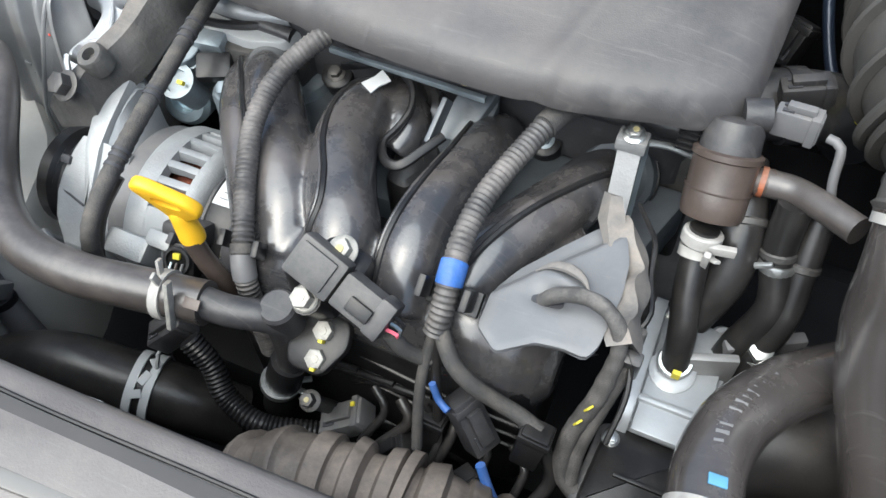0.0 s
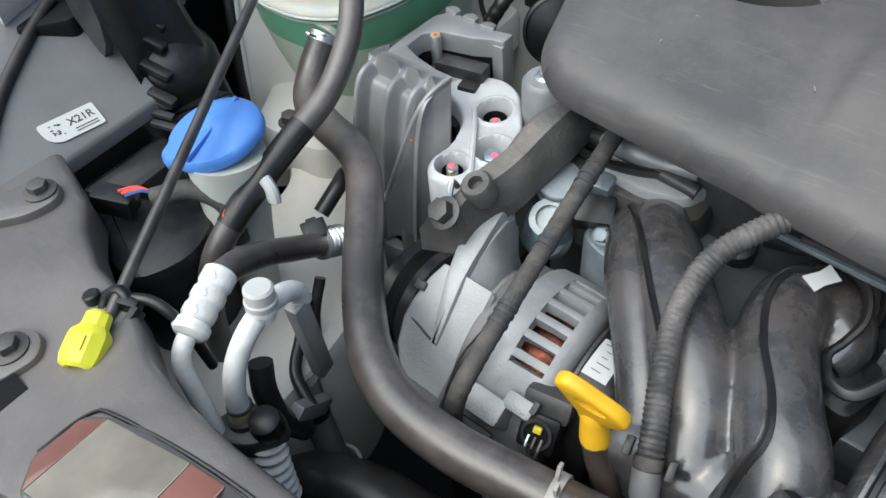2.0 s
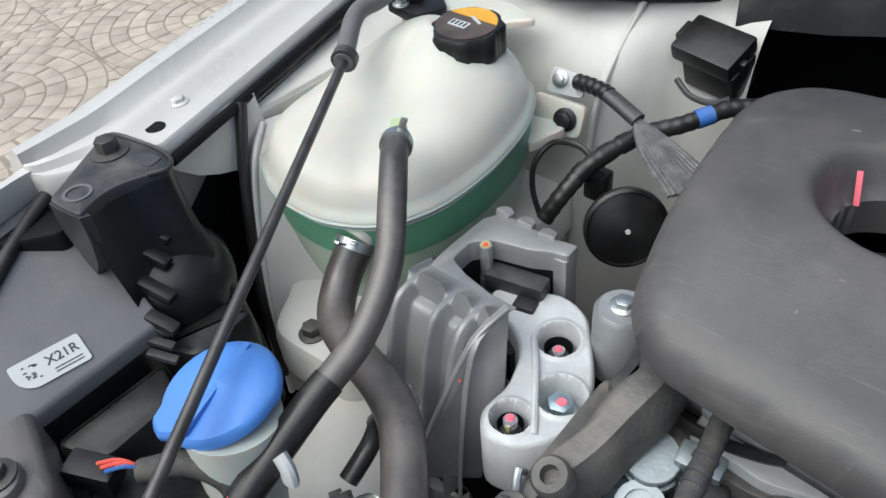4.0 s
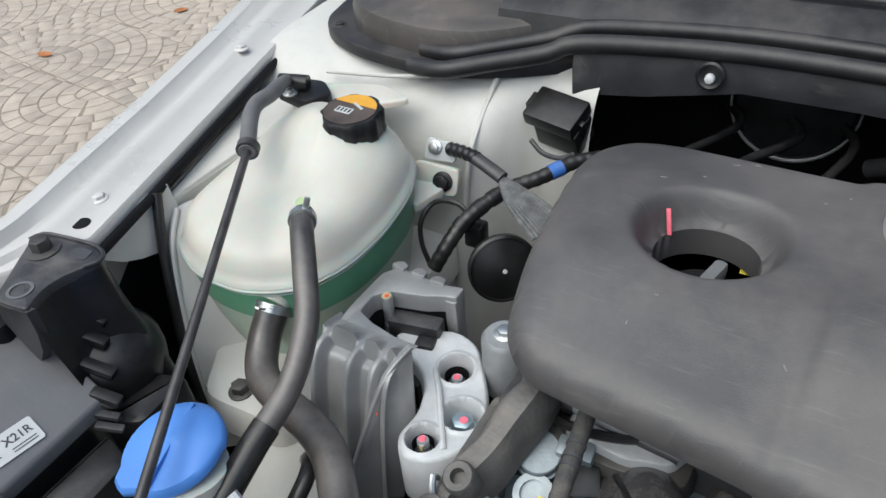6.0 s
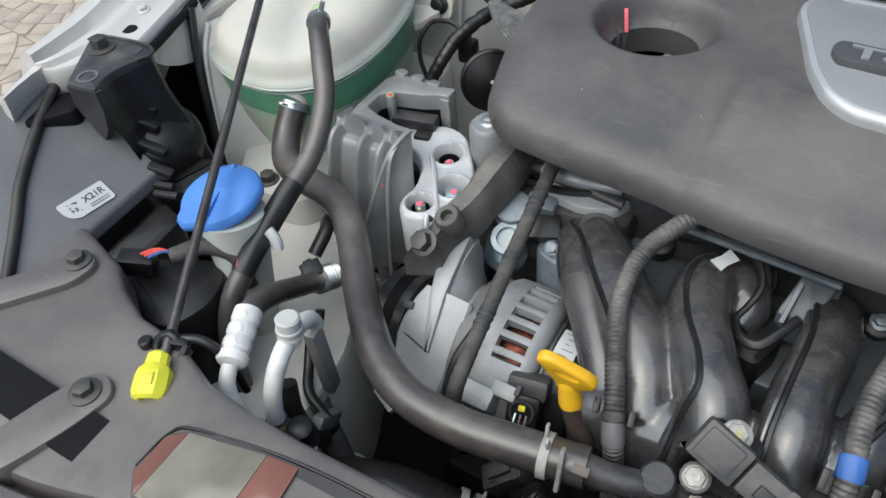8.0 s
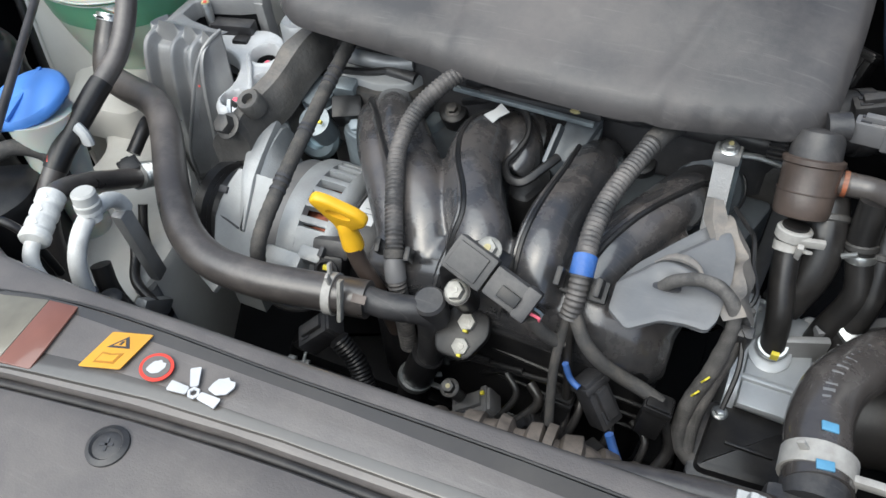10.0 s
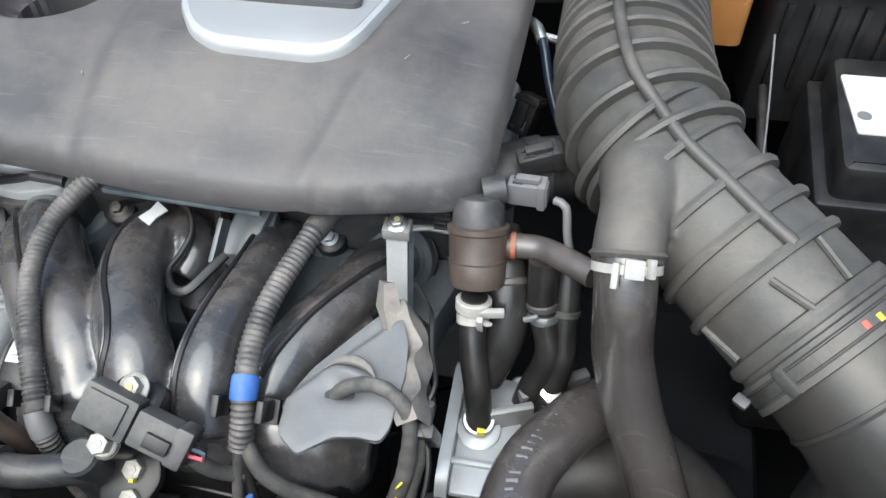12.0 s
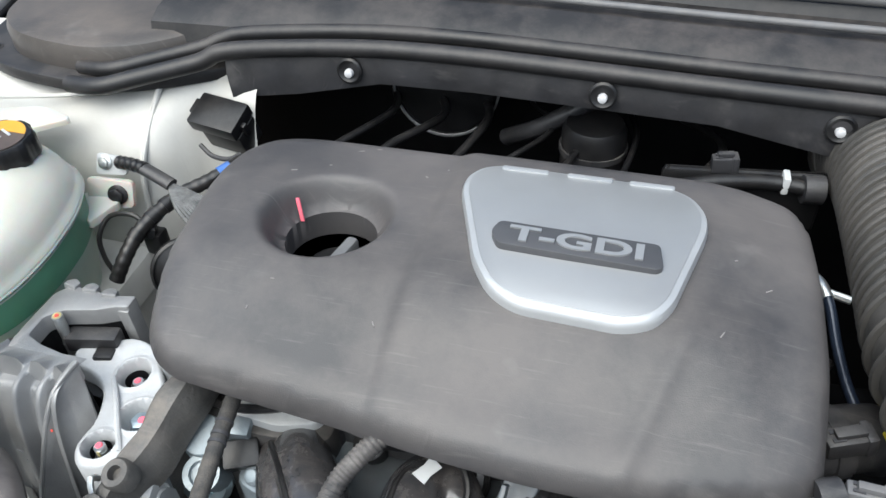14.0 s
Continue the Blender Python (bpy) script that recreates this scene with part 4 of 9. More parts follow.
def engine_cover():
    t = thing("engine_cover", "scuffed dark grey plastic engine cover with a silver badge", "engine cover", (-0.02, 0.11, 0.82))
    edge = rounded(CV, 0.03, 5)
    dense = []
    for a, b in zip(edge, edge[1:] + edge[:1]):
        n = max(1, int((b - a).length / 0.0015))
        dense += [a.lerp(b, k / n) for k in range(n)]
    arr = np.array([(p.x, p.y) for p in dense])

    def inside(x, y):
        c, j = False, len(edge) - 1
        for i in range(len(edge)):
            a, b = edge[i], edge[j]
            if (a.y > y) != (b.y > y) and x < (b.x - a.x) * (y - a.y) / (b.y - a.y) + a.x:
                c = not c
            j = i
        return c

    nx, ny = 160, 96
    gx, gy = np.linspace(-0.256, 0.212, nx), np.linspace(-0.032, 0.252, ny)
    ok = {}
    for i, x in enumerate(gx):
        for j, y in enumerate(gy):
            r = math.hypot(x - HOLE.x, y - HOLE.y)
            if r > HOLE_R - 0.0005 and inside(x, y):
                ok[i, j] = (x, y)
    quads = [((i, j), (i + 1, j), (i + 1, j + 1), (i, j + 1)) for i in range(nx - 1) for j in range(ny - 1)]
    quads = [q for q in quads if all(k in ok for k in q)]
    count = {}
    for q in quads:
        for a, b in zip(q, q[1:] + q[:1]):
            key = (min(a, b), max(a, b))
            count[key] = count.get(key, 0) + 1
    rim = {k for e, c in count.items() if c == 1 for k in e}
    bm = bmesh.new()
    vs = {}
    for q in quads:
        for k in q:
            if k in vs:
                continue
            x, y = ok[k]
            r = math.hypot(x - HOLE.x, y - HOLE.y)
            near = np.hypot(arr[:, 0] - x, arr[:, 1] - y)
            d = near.min()
            if k in rim:
                if r < HOLE_R + 0.012:
                    x, y = HOLE.x + (x - HOLE.x) / r * HOLE_R, HOLE.y + (y - HOLE.y) / r * HOLE_R
                    r = HOLE_R
                else:
                    x, y = arr[near.argmin()]
                    d = 0.0
            rr = 0.024
            u = 1 - min(d / rr, 1.0)
            z = cover_top(x, y) - 0.016 * (1 - math.sqrt(max(0.0, 1 - u ** 2.4)))
            w = smooth(0.056, 0.036, r)
            z = z - 0.026 * w * w
            vs[k] = bm.verts.new((x, y, z))
    for q in quads:
        bm.faces.new([vs[k] for k in q])
    edges = [e for e in bm.edges if e.is_boundary]
    made = bmesh.ops.extrude_edge_only(bm, edges=edges)["geom"]
    for v in made:
        if isinstance(v, bmesh.types.BMVert):
            r = math.hypot(v.co.x - HOLE.x, v.co.y - HOLE.y)
            v.co.z -= 0.022 if r < 0.05 else 0.005
            if r > 0.05:
                v.co.x *= 0.985
    part("shell", bm, COVER, t, sharp=50)
    # badge
    tilt = lambda x, y: cover_top(x, y) - 0.875
    badge = [(-0.043, 0.162), (-0.044, 0.182), (-0.036, 0.199), (-0.022, 0.207), (0.100, 0.205), (0.119, 0.194), (0.129, 0.171), (0.129, 0.148), (0.110, 0.074), (0.100, 0.060), (0.082, 0.0535), (0.016, 0.0555), (-0.003, 0.0655), (-0.017, 0.087)]
    b = part("badge", slab(rounded(badge, 0.010, 4), 0.868, 0.8835, None, 0.0045, 0, tilt=tilt), BRIGHTTRIM, t, "bright-edged silver badge")
    inner = shrunk(rounded(badge, 0.010, 4), 0.0050)
    part("badge_face", slab(inner, 0.875, 0.8838, None, 0.0002, 0, tilt=tilt), SILVERPAINT, b)
    for x0, x1 in ((-0.020, 0.015), (0.029, 0.062), (0.074, 0.106)):
        part("bright_bar", slab([(x0, 0.1965), (x1, 0.1965), (x1, 0.2025), (x0, 0.2025)], 0.878, 0.8848, None, 0.0006, 0.002, tilt=tilt), BRIGHTTRIM, b)
    pl = [(-0.0105, 0.114), (-0.0065, 0.1255), (0.0985, 0.1230), (0.1015, 0.1015), (0.0975, 0.0980), (-0.004, 0.1020)]
    plate = part("name_plate", slab(rounded(pl, 0.004), 0.880, 0.8860, None, 0.0006, 0, tilt=tilt), PLATE, b, "charcoal plate with silver letters")
    z = cover_top(0.045, 0.117) + 0.0115
    words("lettering", "T-GDI", 0.0205, Matrix.Translation((0.046, 0.1120, z)) @ pose(0, 0, 0, 0, 0, -1.2), SILVERPAINT, plate, 0.0006, 0.0006, 1.62)
    # underside baffle seen through the oil filler hole
    part("wax_mark", box(0.0032, 0.0016, 0.019, pose(-0.1665, 0.1460, 0.857, -18, -14, 0), 0.0006), PINKMARK, t, "pink wax pencil mark")
    rnd = random.Random(8)
    for k in range(26):
        x, y = -0.24 + 0.43 * rnd.random(), 0.0 + 0.23 * rnd.random()
        if math.hypot(x - HOLE.x, y - HOLE.y) < 0.065 or (-0.05 < x < 0.135 and 0.05 < y < 0.212) or x > 0.17 or x < -0.2 or y < 0.03:
            continue
        a = rnd.random() * 180
        part("scuff", box(0.002 + 0.005 * rnd.random() ** 2, 0.0007, 0.0006, pose(x, y, cover_top(x, y), 0, 0, a), 0), GREYSCUFF, t)
    return t


GREYSCUFF = material("pale_scuff", (0.26, 0.24, 0.23), 0.7, vary=0.2, scale=100)
engine_cover()

# oil filler and cable tidy below the hole
of = thing("oil_filler", "black oil filler cap below the cover's opening", "filler cap", (-0.135, 0.13, 0.75))
part("rocker_top", slab([(-0.22, 0.05), (0.18, 0.05), (0.18, 0.24), (-0.22, 0.24)], 0.74, 0.79, None, 0.01, 0.02), BLACK, of)
part("cap", lathe([(0.028, 0.79), (0.028, 0.815), (0.024, 0.820), (0.0, 0.820)], Matrix.Translation((-0.135, 0.128, 0)), 24, cap=False), BLACK, of)
part("grip", box(0.010, 0.050, 0.014, pose(-0.133, 0.128, 0.826, 0, 0, -12), 0.004), SHIELD, of, "grey grip bar")
part("yellow_tag", box(0.008, 0.005, 0.001, pose(-0.113, 0.160, 0.8220, 30, 0, 0), 0), YELLOWMARK, of)


# ---- cylinder head and intake manifold ----
def head():
    t = thing("cylinder_head", "aluminium cylinder head with dark cam cover under the engine cover", "engine", (-0.02, 0.12, 0.5))
    part("block", slab([(-0.235, 0.045), (0.20, 0.045), (0.20, 0.26), (-0.235, 0.26)], 0.42, 0.735, None, 0.01, 0.02), ALU_DULL, t)
    # block front coloured near-black for the shade low in the bay
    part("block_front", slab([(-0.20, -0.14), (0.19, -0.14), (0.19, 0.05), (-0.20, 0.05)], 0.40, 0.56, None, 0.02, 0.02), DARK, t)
    part("port_face", slab([(-0.185, 0.032), (0.185, 0.032), (0.185, 0.06), (-0.185, 0.06)], 0.66, 0.762, None, 0.006, 0.006), DARKSTEEL, t)
    part("cam_cover", slab([(-0.228, 0.030), (0.17, 0.028), (0.19, 0.05), (0.19, 0.24), (-0.228, 0.24)], 0.735, 0.790, None, 0.012, 0.02), GREYBLACK, t)
    part("cam_carrier", slab([(-0.236, 0.022), (-0.10, 0.018), (-0.09, 0.10), (-0.235, 0.11)], 0.70, 0.768, None, 0.008, 0.012), GREYBLACK, t)
    for x, y, z in [(-0.164, 0.035, 0.746), (-0.120, 0.028, 0.778), (-0.19, 0.045, 0.778), (-0.222, 0.060, 0.778)]:
        hexbolt(t, (x, y, z - 0.008), (0, -0.35, 1), 0.0055, 0.006, ZINCBLUE)
    # round timing sensor and bosses at the side
    m = axis((-0.198, -0.005, 0.715), (0.2, -1, 0.35))
    part("boss", lathe([(0.018, -0.03), (0.021, 0.010), (0.017, 0.014), (0.010, 0.014), (0.009, 0.008)], m, 24), BLUESTEEL, t)
    part("ledge", slab([(-0.236, 0.018), (-0.19, 0.006), (-0.15, 0.002), (-0.10, 0.008), (-0.10, 0.05), (-0.236, 0.06)], 0.735, 0.768, None, 0.006, 0.010), DARKSTEEL, t)
    part("ledge_step", slab([(-0.215, 0.000), (-0.16, -0.008), (-0.135, -0.004), (-0.14, 0.02), (-0.21, 0.03)], 0.715, 0.748, None, 0.006, 0.008), DARKSTEEL, t)
    sol = axis((-0.193, 0.0, 0.752), (0.1, -0.35, 1))
    part("front_casting", slab([(-0.182, 0.012), (-0.140, 0.008), (-0.112, 0.016), (-0.100, 0.045), (-0.182, 0.05)], 0.735, 0.776, None, 0.003, 0.006, tilt=lambda x, y: 0.12 * (y - 0.02)), ALU_PALE, t, "pale cast ledge")
    part("casting_bead", tube([(-0.180, 0.030, 0.781), (-0.155, 0.026, 0.784), (-0.135, 0.030, 0.782), (-0.115, 0.034, 0.784)], 0.0065, 12), ALU, t)
    part("casting_step", box(0.024, 0.014, 0.018, pose(-0.170, 0.006, 0.764, 15, 0, 6), 0.002), ZINCBLUE, t)
    part("solenoid", lathe([(0.0145, -0.04), (0.0145, -0.006), (0.0165, -0.005), (0.0165, 0.004), (0.0150, 0.0045), (0.0150, 0.013), (0.0142, 0.0138), (0.0, 0.0138)], sol, 28, cap=False), ZINCBLUE, t, "blue-grey zinc solenoid")
    part("solenoid_cup", lathe([(0.012, -0.03), (0.012, 0.0), (0.0135, 0.0005), (0.0135, 0.006), (0.0090, 0.0061), (0.0090, 0.002), (0.0, 0.002)], axis((-0.186, -0.022, 0.744), (0.1, -0.6, 1)), 24, cap=False), ZINCBLUE, t)
    part("solenoid_plug", box(0.026, 0.020, 0.024, pose(-0.163, -0.004, 0.750, 30, 0, 25), 0.003), BLACK, t, "black solenoid plug")
    part("crossing_pipe", tube([(-0.215, 0.032, 0.776), (-0.19, 0.030, 0.780), (-0.15, 0.026, 0.779), (-0.11, 0.024, 0.776)], 0.0052, 12), GREYBLACK, t)
    part("crossing_cable", tube([(-0.205, 0.022, 0.772), (-0.175, 0.015, 0.776), (-0.145, 0.020, 0.778), (-0.115, 0.034, 0.782)], 0.0035, 8), BLACK, t)
    part("port_plate", slab([(-0.165, -0.020), (-0.135, -0.030), (-0.090, 0.010), (-0.085, 0.035), (-0.165, 0.035)], 0.70, 0.742, None, 0.004, 0.012), ZINCBLUE, t, "blue-grey port plate")
    hexbolt(t, (-0.153, 0.017, 0.768), (0, -0.4, 1), 0.0055, 0.007, ZINCBLUE)
    hexbolt(t, (-0.150, -0.015, 0.745), (0, -0.6, 0.8), 0.0055, 0.007, ZINCBLUE)
    part("sensor_tip", box(0.005, 0.003, 0.004, pose(-0.178, -0.028, 0.752, 30), 0.0005), YELLOWMARK, t)
    part("fuel_rail", tube([(-0.06, 0.024, 0.792), (0.06, 0.022, 0.792), (0.18, 0.022, 0.792)], 0.009, 12), GREYBLACK, t)
    part("rail_strip", box(0.095, 0.005, 0.006, pose(0.005, 0.006, 0.795, 0, 0, 0), 0.001), GREYBLACK, t)
    part("rail_plate", slab([(0.018, -0.016), (0.040, -0.016), (0.052, 0.02), (0.028, 0.02)], 0.755, 0.780, None, 0.001, 0.003, tilt=lambda x, y: 0.6 * (y - 0.01)), BLUEGREY, t)
    hexbolt(t, (0.033, 0.008, 0.796), (0, 0, 1), 0.0045, 0.005, YELLOWBOLT)
    part("rail_edge", box(0.115, 0.004, 0.004, pose(-0.008, 0.002, 0.7925, 0, 0, -3), 0.001), ZINCBLUE, t)
    return t


head()


def manifold():
    t = thing("intake_manifold", "black plastic intake manifold with four curved runners", "manifold", (0.02, -0.07, 0.66))
    part("lower_shell", slab([(-0.075, -0.150), (0.14, -0.152), (0.14, -0.06), (-0.075, -0.06)], 0.60, 0.735, None, 0.02, 0.02), BLACK, t)
    # crown lines of the four runners, from the port to the plenum
    crowns = [[(-0.128, 0.022, 0.760), (-0.121, -0.003, 0.775), (-0.098, -0.034, 0.783), (-0.067, -0.072, 0.785), (-0.044, -0.102, 0.780), (-0.030, -0.128, 0.762)],
              [(-0.014, 0.016, 0.764), (-0.022, 0.002, 0.778), (-0.030, -0.022, 0.787), (-0.026, -0.055, 0.791), (-0.010, -0.090, 0.792), (0.006, -0.116, 0.788), (0.012, -0.138, 0.768)],
              [(0.056, 0.024, 0.752), (0.054, 0.000, 0.772), (0.054, -0.045, 0.786), (0.050, -0.088, 0.793), (0.051, -0.118, 0.790), (0.054, -0.142, 0.768)],
              [(0.136, 0.016, 0.758), (0.128, -0.008, 0.774), (0.114, -0.045, 0.781), (0.098, -0.080, 0.783), (0.086, -0.108, 0.778), (0.076, -0.138, 0.758)]]
    wide = [0.0228, 0.0218, 0.0195, 0.0205]
    forms = []
    for line, r in zip(crowns, wide):
        forms.append(tube([V(p) + V(0, 0.25 * r, -0.97 * r) for p in line], lambda s, u, r=r: r * (0.88 + 0.12 * smooth(0.0, 0.3, u)), 26, 0.003))
    forms.append(rings(bmesh.new(), [[V(x, -0.118 + r * math.cos(a), 0.730 + dz + 1.15 * r * math.sin(a)) for a in [k * math.pi / 12 for k in range(24)]]
                                     for x, r, dz in [(-0.080, 0.018, -0.02), (-0.072, 0.029, -0.016), (-0.045, 0.034, -0.012), (-0.01, 0.035, -0.004), (0.03, 0.034, 0.0), (0.06, 0.034, 0.0), (0.10, 0.034, -0.004), (0.125, 0.032, -0.012), (0.138, 0.025, -0.018), (0.146, 0.014, -0.02)]]))
    forms.append(tube([(-0.070, -0.075, 0.735), (-0.062, -0.100, 0.730), (-0.055, -0.125, 0.71)], 0.022, 20))
    forms.append(tube([(0.118, -0.05, 0.738), (0.122, -0.09, 0.732), (0.115, -0.12, 0.72)], 0.028, 20))
    forms.append(tube([(-0.018, 0.006, 0.760), (-0.006, -0.004, 0.764), (0.000, -0.016, 0.760), (-0.004, -0.030, 0.752)], 0.016, 18))
    forms.append(tube([(-0.136, 0.004, 0.745), (-0.128, -0.014, 0.752), (-0.114, -0.038, 0.754), (-0.094, -0.064, 0.752), (-0.074, -0.090, 0.746), (-0.058, -0.112, 0.735)], 0.0185, 20, 0.003))
    body = blend(forms, MANIFOLD, "moulded_body", t, 0.0019, 5, "glossy black plenum with curved runners")
    # weld seams along the runners
    seams = [[(-0.142, 0.002), (-0.124, -0.020), (-0.100, -0.052), (-0.079, -0.078), (-0.060, -0.100)],
             [(-0.024, 0.002), (-0.038, -0.010), (-0.040, -0.035), (-0.030, -0.065), (-0.014, -0.092), (-0.006, -0.112), (-0.008, -0.128), (-0.010, -0.148)],
             [(0.040, 0.006), (0.042, -0.020), (0.043, -0.045), (0.041, -0.085), (0.040, -0.118), (0.041, -0.138), (0.038, -0.152)],
             [(0.146, -0.002), (0.136, -0.012), (0.120, -0.038), (0.103, -0.068), (0.091, -0.094), (0.084, -0.112)]]
    for line in seams:
        part("weld_seam", drape(body, line, 0.0021, 0.0005, flat=0.8), BLACK, body, "raised black weld seam")
        part("seam_ledge", drape(body, [(x - 0.0036, y + 0.001) for x, y in line], 0.0030, -0.0012, flat=0.7), MANIFOLD, body)
    for i, line in enumerate(crowns):
        m = axis(V(line[0]) + V(0, 0.006, -wide[i] * 0.95), V(line[0]) - V(line[1]))
        part("collar", lathe([(0.0225, -0.008), (0.0260, -0.005), (0.0260, 0.003), (0.0205, 0.005)], m, 28), BLUEGREY if i != 1 else MANIFOLD, body, "grey sealing collar" if i != 1 else "")
        part("gasket_edge", tube([m @ V(0.0262 * math.cos(a), 0.0262 * math.sin(a), 0.003) for a in [k * math.pi / 10 for k in range(21)]], 0.0012, 6), BLACK, body)
    for x, y, z, mt in [(-0.078, 0.025, 0.752, DARKSTEEL), (0.082, 0.026, 0.746, ZINCBLUE), (0.166, 0.006, 0.717, BLUESTEEL)]:
        part("boss", lathe([(0.012, -0.04), (0.012, 0.0), (0.0105, 0.001)], axis((x, y, z), (0, -0.45, 1)), 18), BLACK, t)
        hexbolt(t, (x, y, z), (0, -0.45, 1), 0.0052, 0.006, mt)
    part("flange_web", slab([(-0.10, -0.055), (0.16, -0.055), (0.185, 0.03), (-0.15, 0.035)], 0.70, 0.733, None, 0.003, 0.01), BLUEGREY, t)
    part("pocket_floor", slab([(-0.010, 0.006), (0.014, 0.006), (0.030, -0.030), (0.020, -0.060), (0.002, -0.056)], 0.72, 0.756, None, 0.006, 0.008), BLACK, t)
    part("gasket_loop", tube([(-0.060, 0.010, 0.776), (-0.044, 0.006, 0.785), (-0.024, 0.010, 0.789), (-0.004, 0.000, 0.788), (0.004, -0.015, 0.782), (0.001, -0.030, 0.776), (-0.003, -0.042, 0.773), (0.004, -0.055, 0.773), (0.016, -0.058, 0.775), (0.026, -0.044, 0.779), (0.033, -0.030, 0.781)], 0.0024, 8, 0.003, flat=1.4), BLACK, t, "black rubber gasket loop")
    part("stay", box(0.0035, 0.030, 0.012, pose(0.0255, -0.020, 0.782, 38, 0, -8), 0.001), BLUEGREY, t, "thin grey stay")
    part("stay_plate", slab([(0.026, -0.012), (0.050, -0.012), (0.052, 0.018), (0.028, 0.018)], 0.762, 0.768, None, 0.001, 0.003, tilt=lambda x, y: 0.5 * y), BLUEGREY, t, "blue-grey plate")
    for k in range(3):
        part("stiffening_rib", tube([(0.03, -0.150, 0.70 - 0.016 * k), (0.09, -0.153, 0.698 - 0.016 * k), (0.15, -0.150, 0.69 - 0.016 * k)], 0.0018, 8), BLACK, t)
    for a in (0.03, 0.055, 0.08):
        part("stiffening_rib", tube([(a - 0.06, -0.150, 0.66), (a - 0.04, -0.156, 0.685), (a, -0.156, 0.692)], 0.0024, 8), BLACK, t)
    part("label", slab([(-0.0085, -0.0050), (-0.001, -0.0040), (0.0080, -0.0055), (0.0075, 0.0050), (0.001, 0.0042), (-0.0080, 0.0055)], -0.0005, 0.0005, axis((-0.0235, -0.0095, 0.7893), (0.05, -0.25, 1)) @ pose(0, 0, 0, 0, 0, 228)), LABEL, t, "small white paper label")
    # sensor boss
    part("sensor_pad", slab([(-0.004, -0.160), (0.014, -0.148), (0.040, -0.150), (0.040, -0.13), (0.01, -0.125)], 0.76, 0.785, None, 0.004, 0.006), BLACK, t)
    hexbolt(t, (0.024, -0.138, 0.790), (0, -0.5, 1), 0.0068, 0.008, BOLTWHITE, "yellowed flanged bolt", 1.3, YELLOWBOLT)
    return t


manifold()

# ---- sensor, clips and bolts on the manifold ----
SENSORGREY = material("dusty_sensor_plastic", (0.050, 0.049, 0.049), 0.45, vary=0.2, scale=40, bump=0.15, dust=0.5, dust_colour=(0.17, 0.16, 0.15), scuffs=0.08)
ms = thing("pressure_sensor", "dark grey pressure sensor with a wired plug", "sensor", (0.03, -0.155, 0.77))
d = (V(0.061, -0.160, 0.780) - V(0.010, -0.150, 0.797)).normalized()
m = Matrix.Translation((0.032, -0.156, 0.7885)) @ Matrix((d, V(0, 0, 1).cross(d).normalized(), d.cross(V(0, 0, 1).cross(d)).normalized())).transposed().to_4x4() @ pose(0, 0, 0, 38, 0, 0)
part("body", box(0.030, 0.024, 0.016, m @ pose(-0.014, 0, 0), 0.0025), SENSORGREY, ms)
part("lid", box(0.022, 0.018, 0.003, m @ pose(-0.015, 0, 0.0085), 0.001), SENSORGREY, ms)
part("plug", box(0.026, 0.020, 0.017, m @ pose(0.015, 0, 0.0005), 0.002), SENSORGREY, ms)
part("latch", box(0.014, 0.008, 0.004, m @ pose(0.018, -0.002, 0.010), 0.001), BLACK, ms)
for k in range(3):
    part("slot", box(0.003, 0.002, 0.001, m @ pose(0.012 + 0.004 * k, -0.006, 0.0092), 0), INK, ms)
part("plug_end", box(0.010, 0.022, 0.019, m @ pose(0.029, 0, 0), 0.002), GREYBLACK, ms)
for k, mt in enumerate((PINKMARK, BLUESTEEL, BLACK)):
    part("wire", tube([m @ V(0.033, -0.004 + 0.004 * k, 0), m @ V(0.040, -0.003 + 0.003 * k, -0.002), (0.066, -0.163, 0.766)], 0.0011, 6), mt, ms)
part("cable", tube([(0.063, -0.163, 0.770), (0.069, -0.162, 0.757), (0.078, -0.158, 0.746), (0.083, -0.155, 0.745)], 0.0045, 10), TAPE, ms)

th = thing("thermostat_housing", "black plastic coolant elbow bolted beside the manifold", "coolant pipe", (-0.02, -0.165, 0.64))
part("elbow", tube([(-0.052, -0.181, 0.757), (-0.034, -0.178, 0.752), (-0.016, -0.172, 0.749), (-0.009, -0.168, 0.742), (-0.010, -0.165, 0.72), (-0.014, -0.164, 0.69), (-0.022, -0.166, 0.66)], 0.0094, 18), GREYBLACK, th)
part("cap", lathe([(0.0112, -0.02), (0.0112, 0.005), (0.0095, 0.007), (0.0, 0.007)], axis((-0.007, -0.166, 0.752), (0, -0.2, 1)), 22, cap=False), GREYBLACK, th)
part("neck", tube([(-0.016, -0.164, 0.685), (-0.026, -0.167, 0.655), (-0.034, -0.170, 0.62)], 0.0125, 20), BLACK, th)
band(th, (-0.028, -0.168, 0.652), (-0.3, -0.1, -1), 0.0128, 0.005, STEEL, 2, 4.4, tall=0.008)
part("ear_plate", slab([(0.004, -0.150), (0.030, -0.150), (0.034, -0.165), (0.024, -0.186), (0.002, -0.186), (-0.004, -0.172)], -0.006, 0.0, Matrix.Translation((0, 0, 0.735)) @ Matrix.Translation((0.015, -0.165, 0)) @ pose(0, 0, 0, 26, 0, 0) @ Matrix.Translation((-0.015, 0.165, 0)), 0.002, 0.006), BLACK, th)
hexbolt(th, (0.012, -0.163, 0.771), (0, -0.55, 1), 0.0066, 0.009, BOLTWHITE, "white-topped bolt", 1.2, BOLTWHITE)
part("post", lathe([(0.009, -0.04), (0.009, 0)], axis((0.012, -0.163, 0.771), (0, -0.55, 1)), 14), BLACK, th)
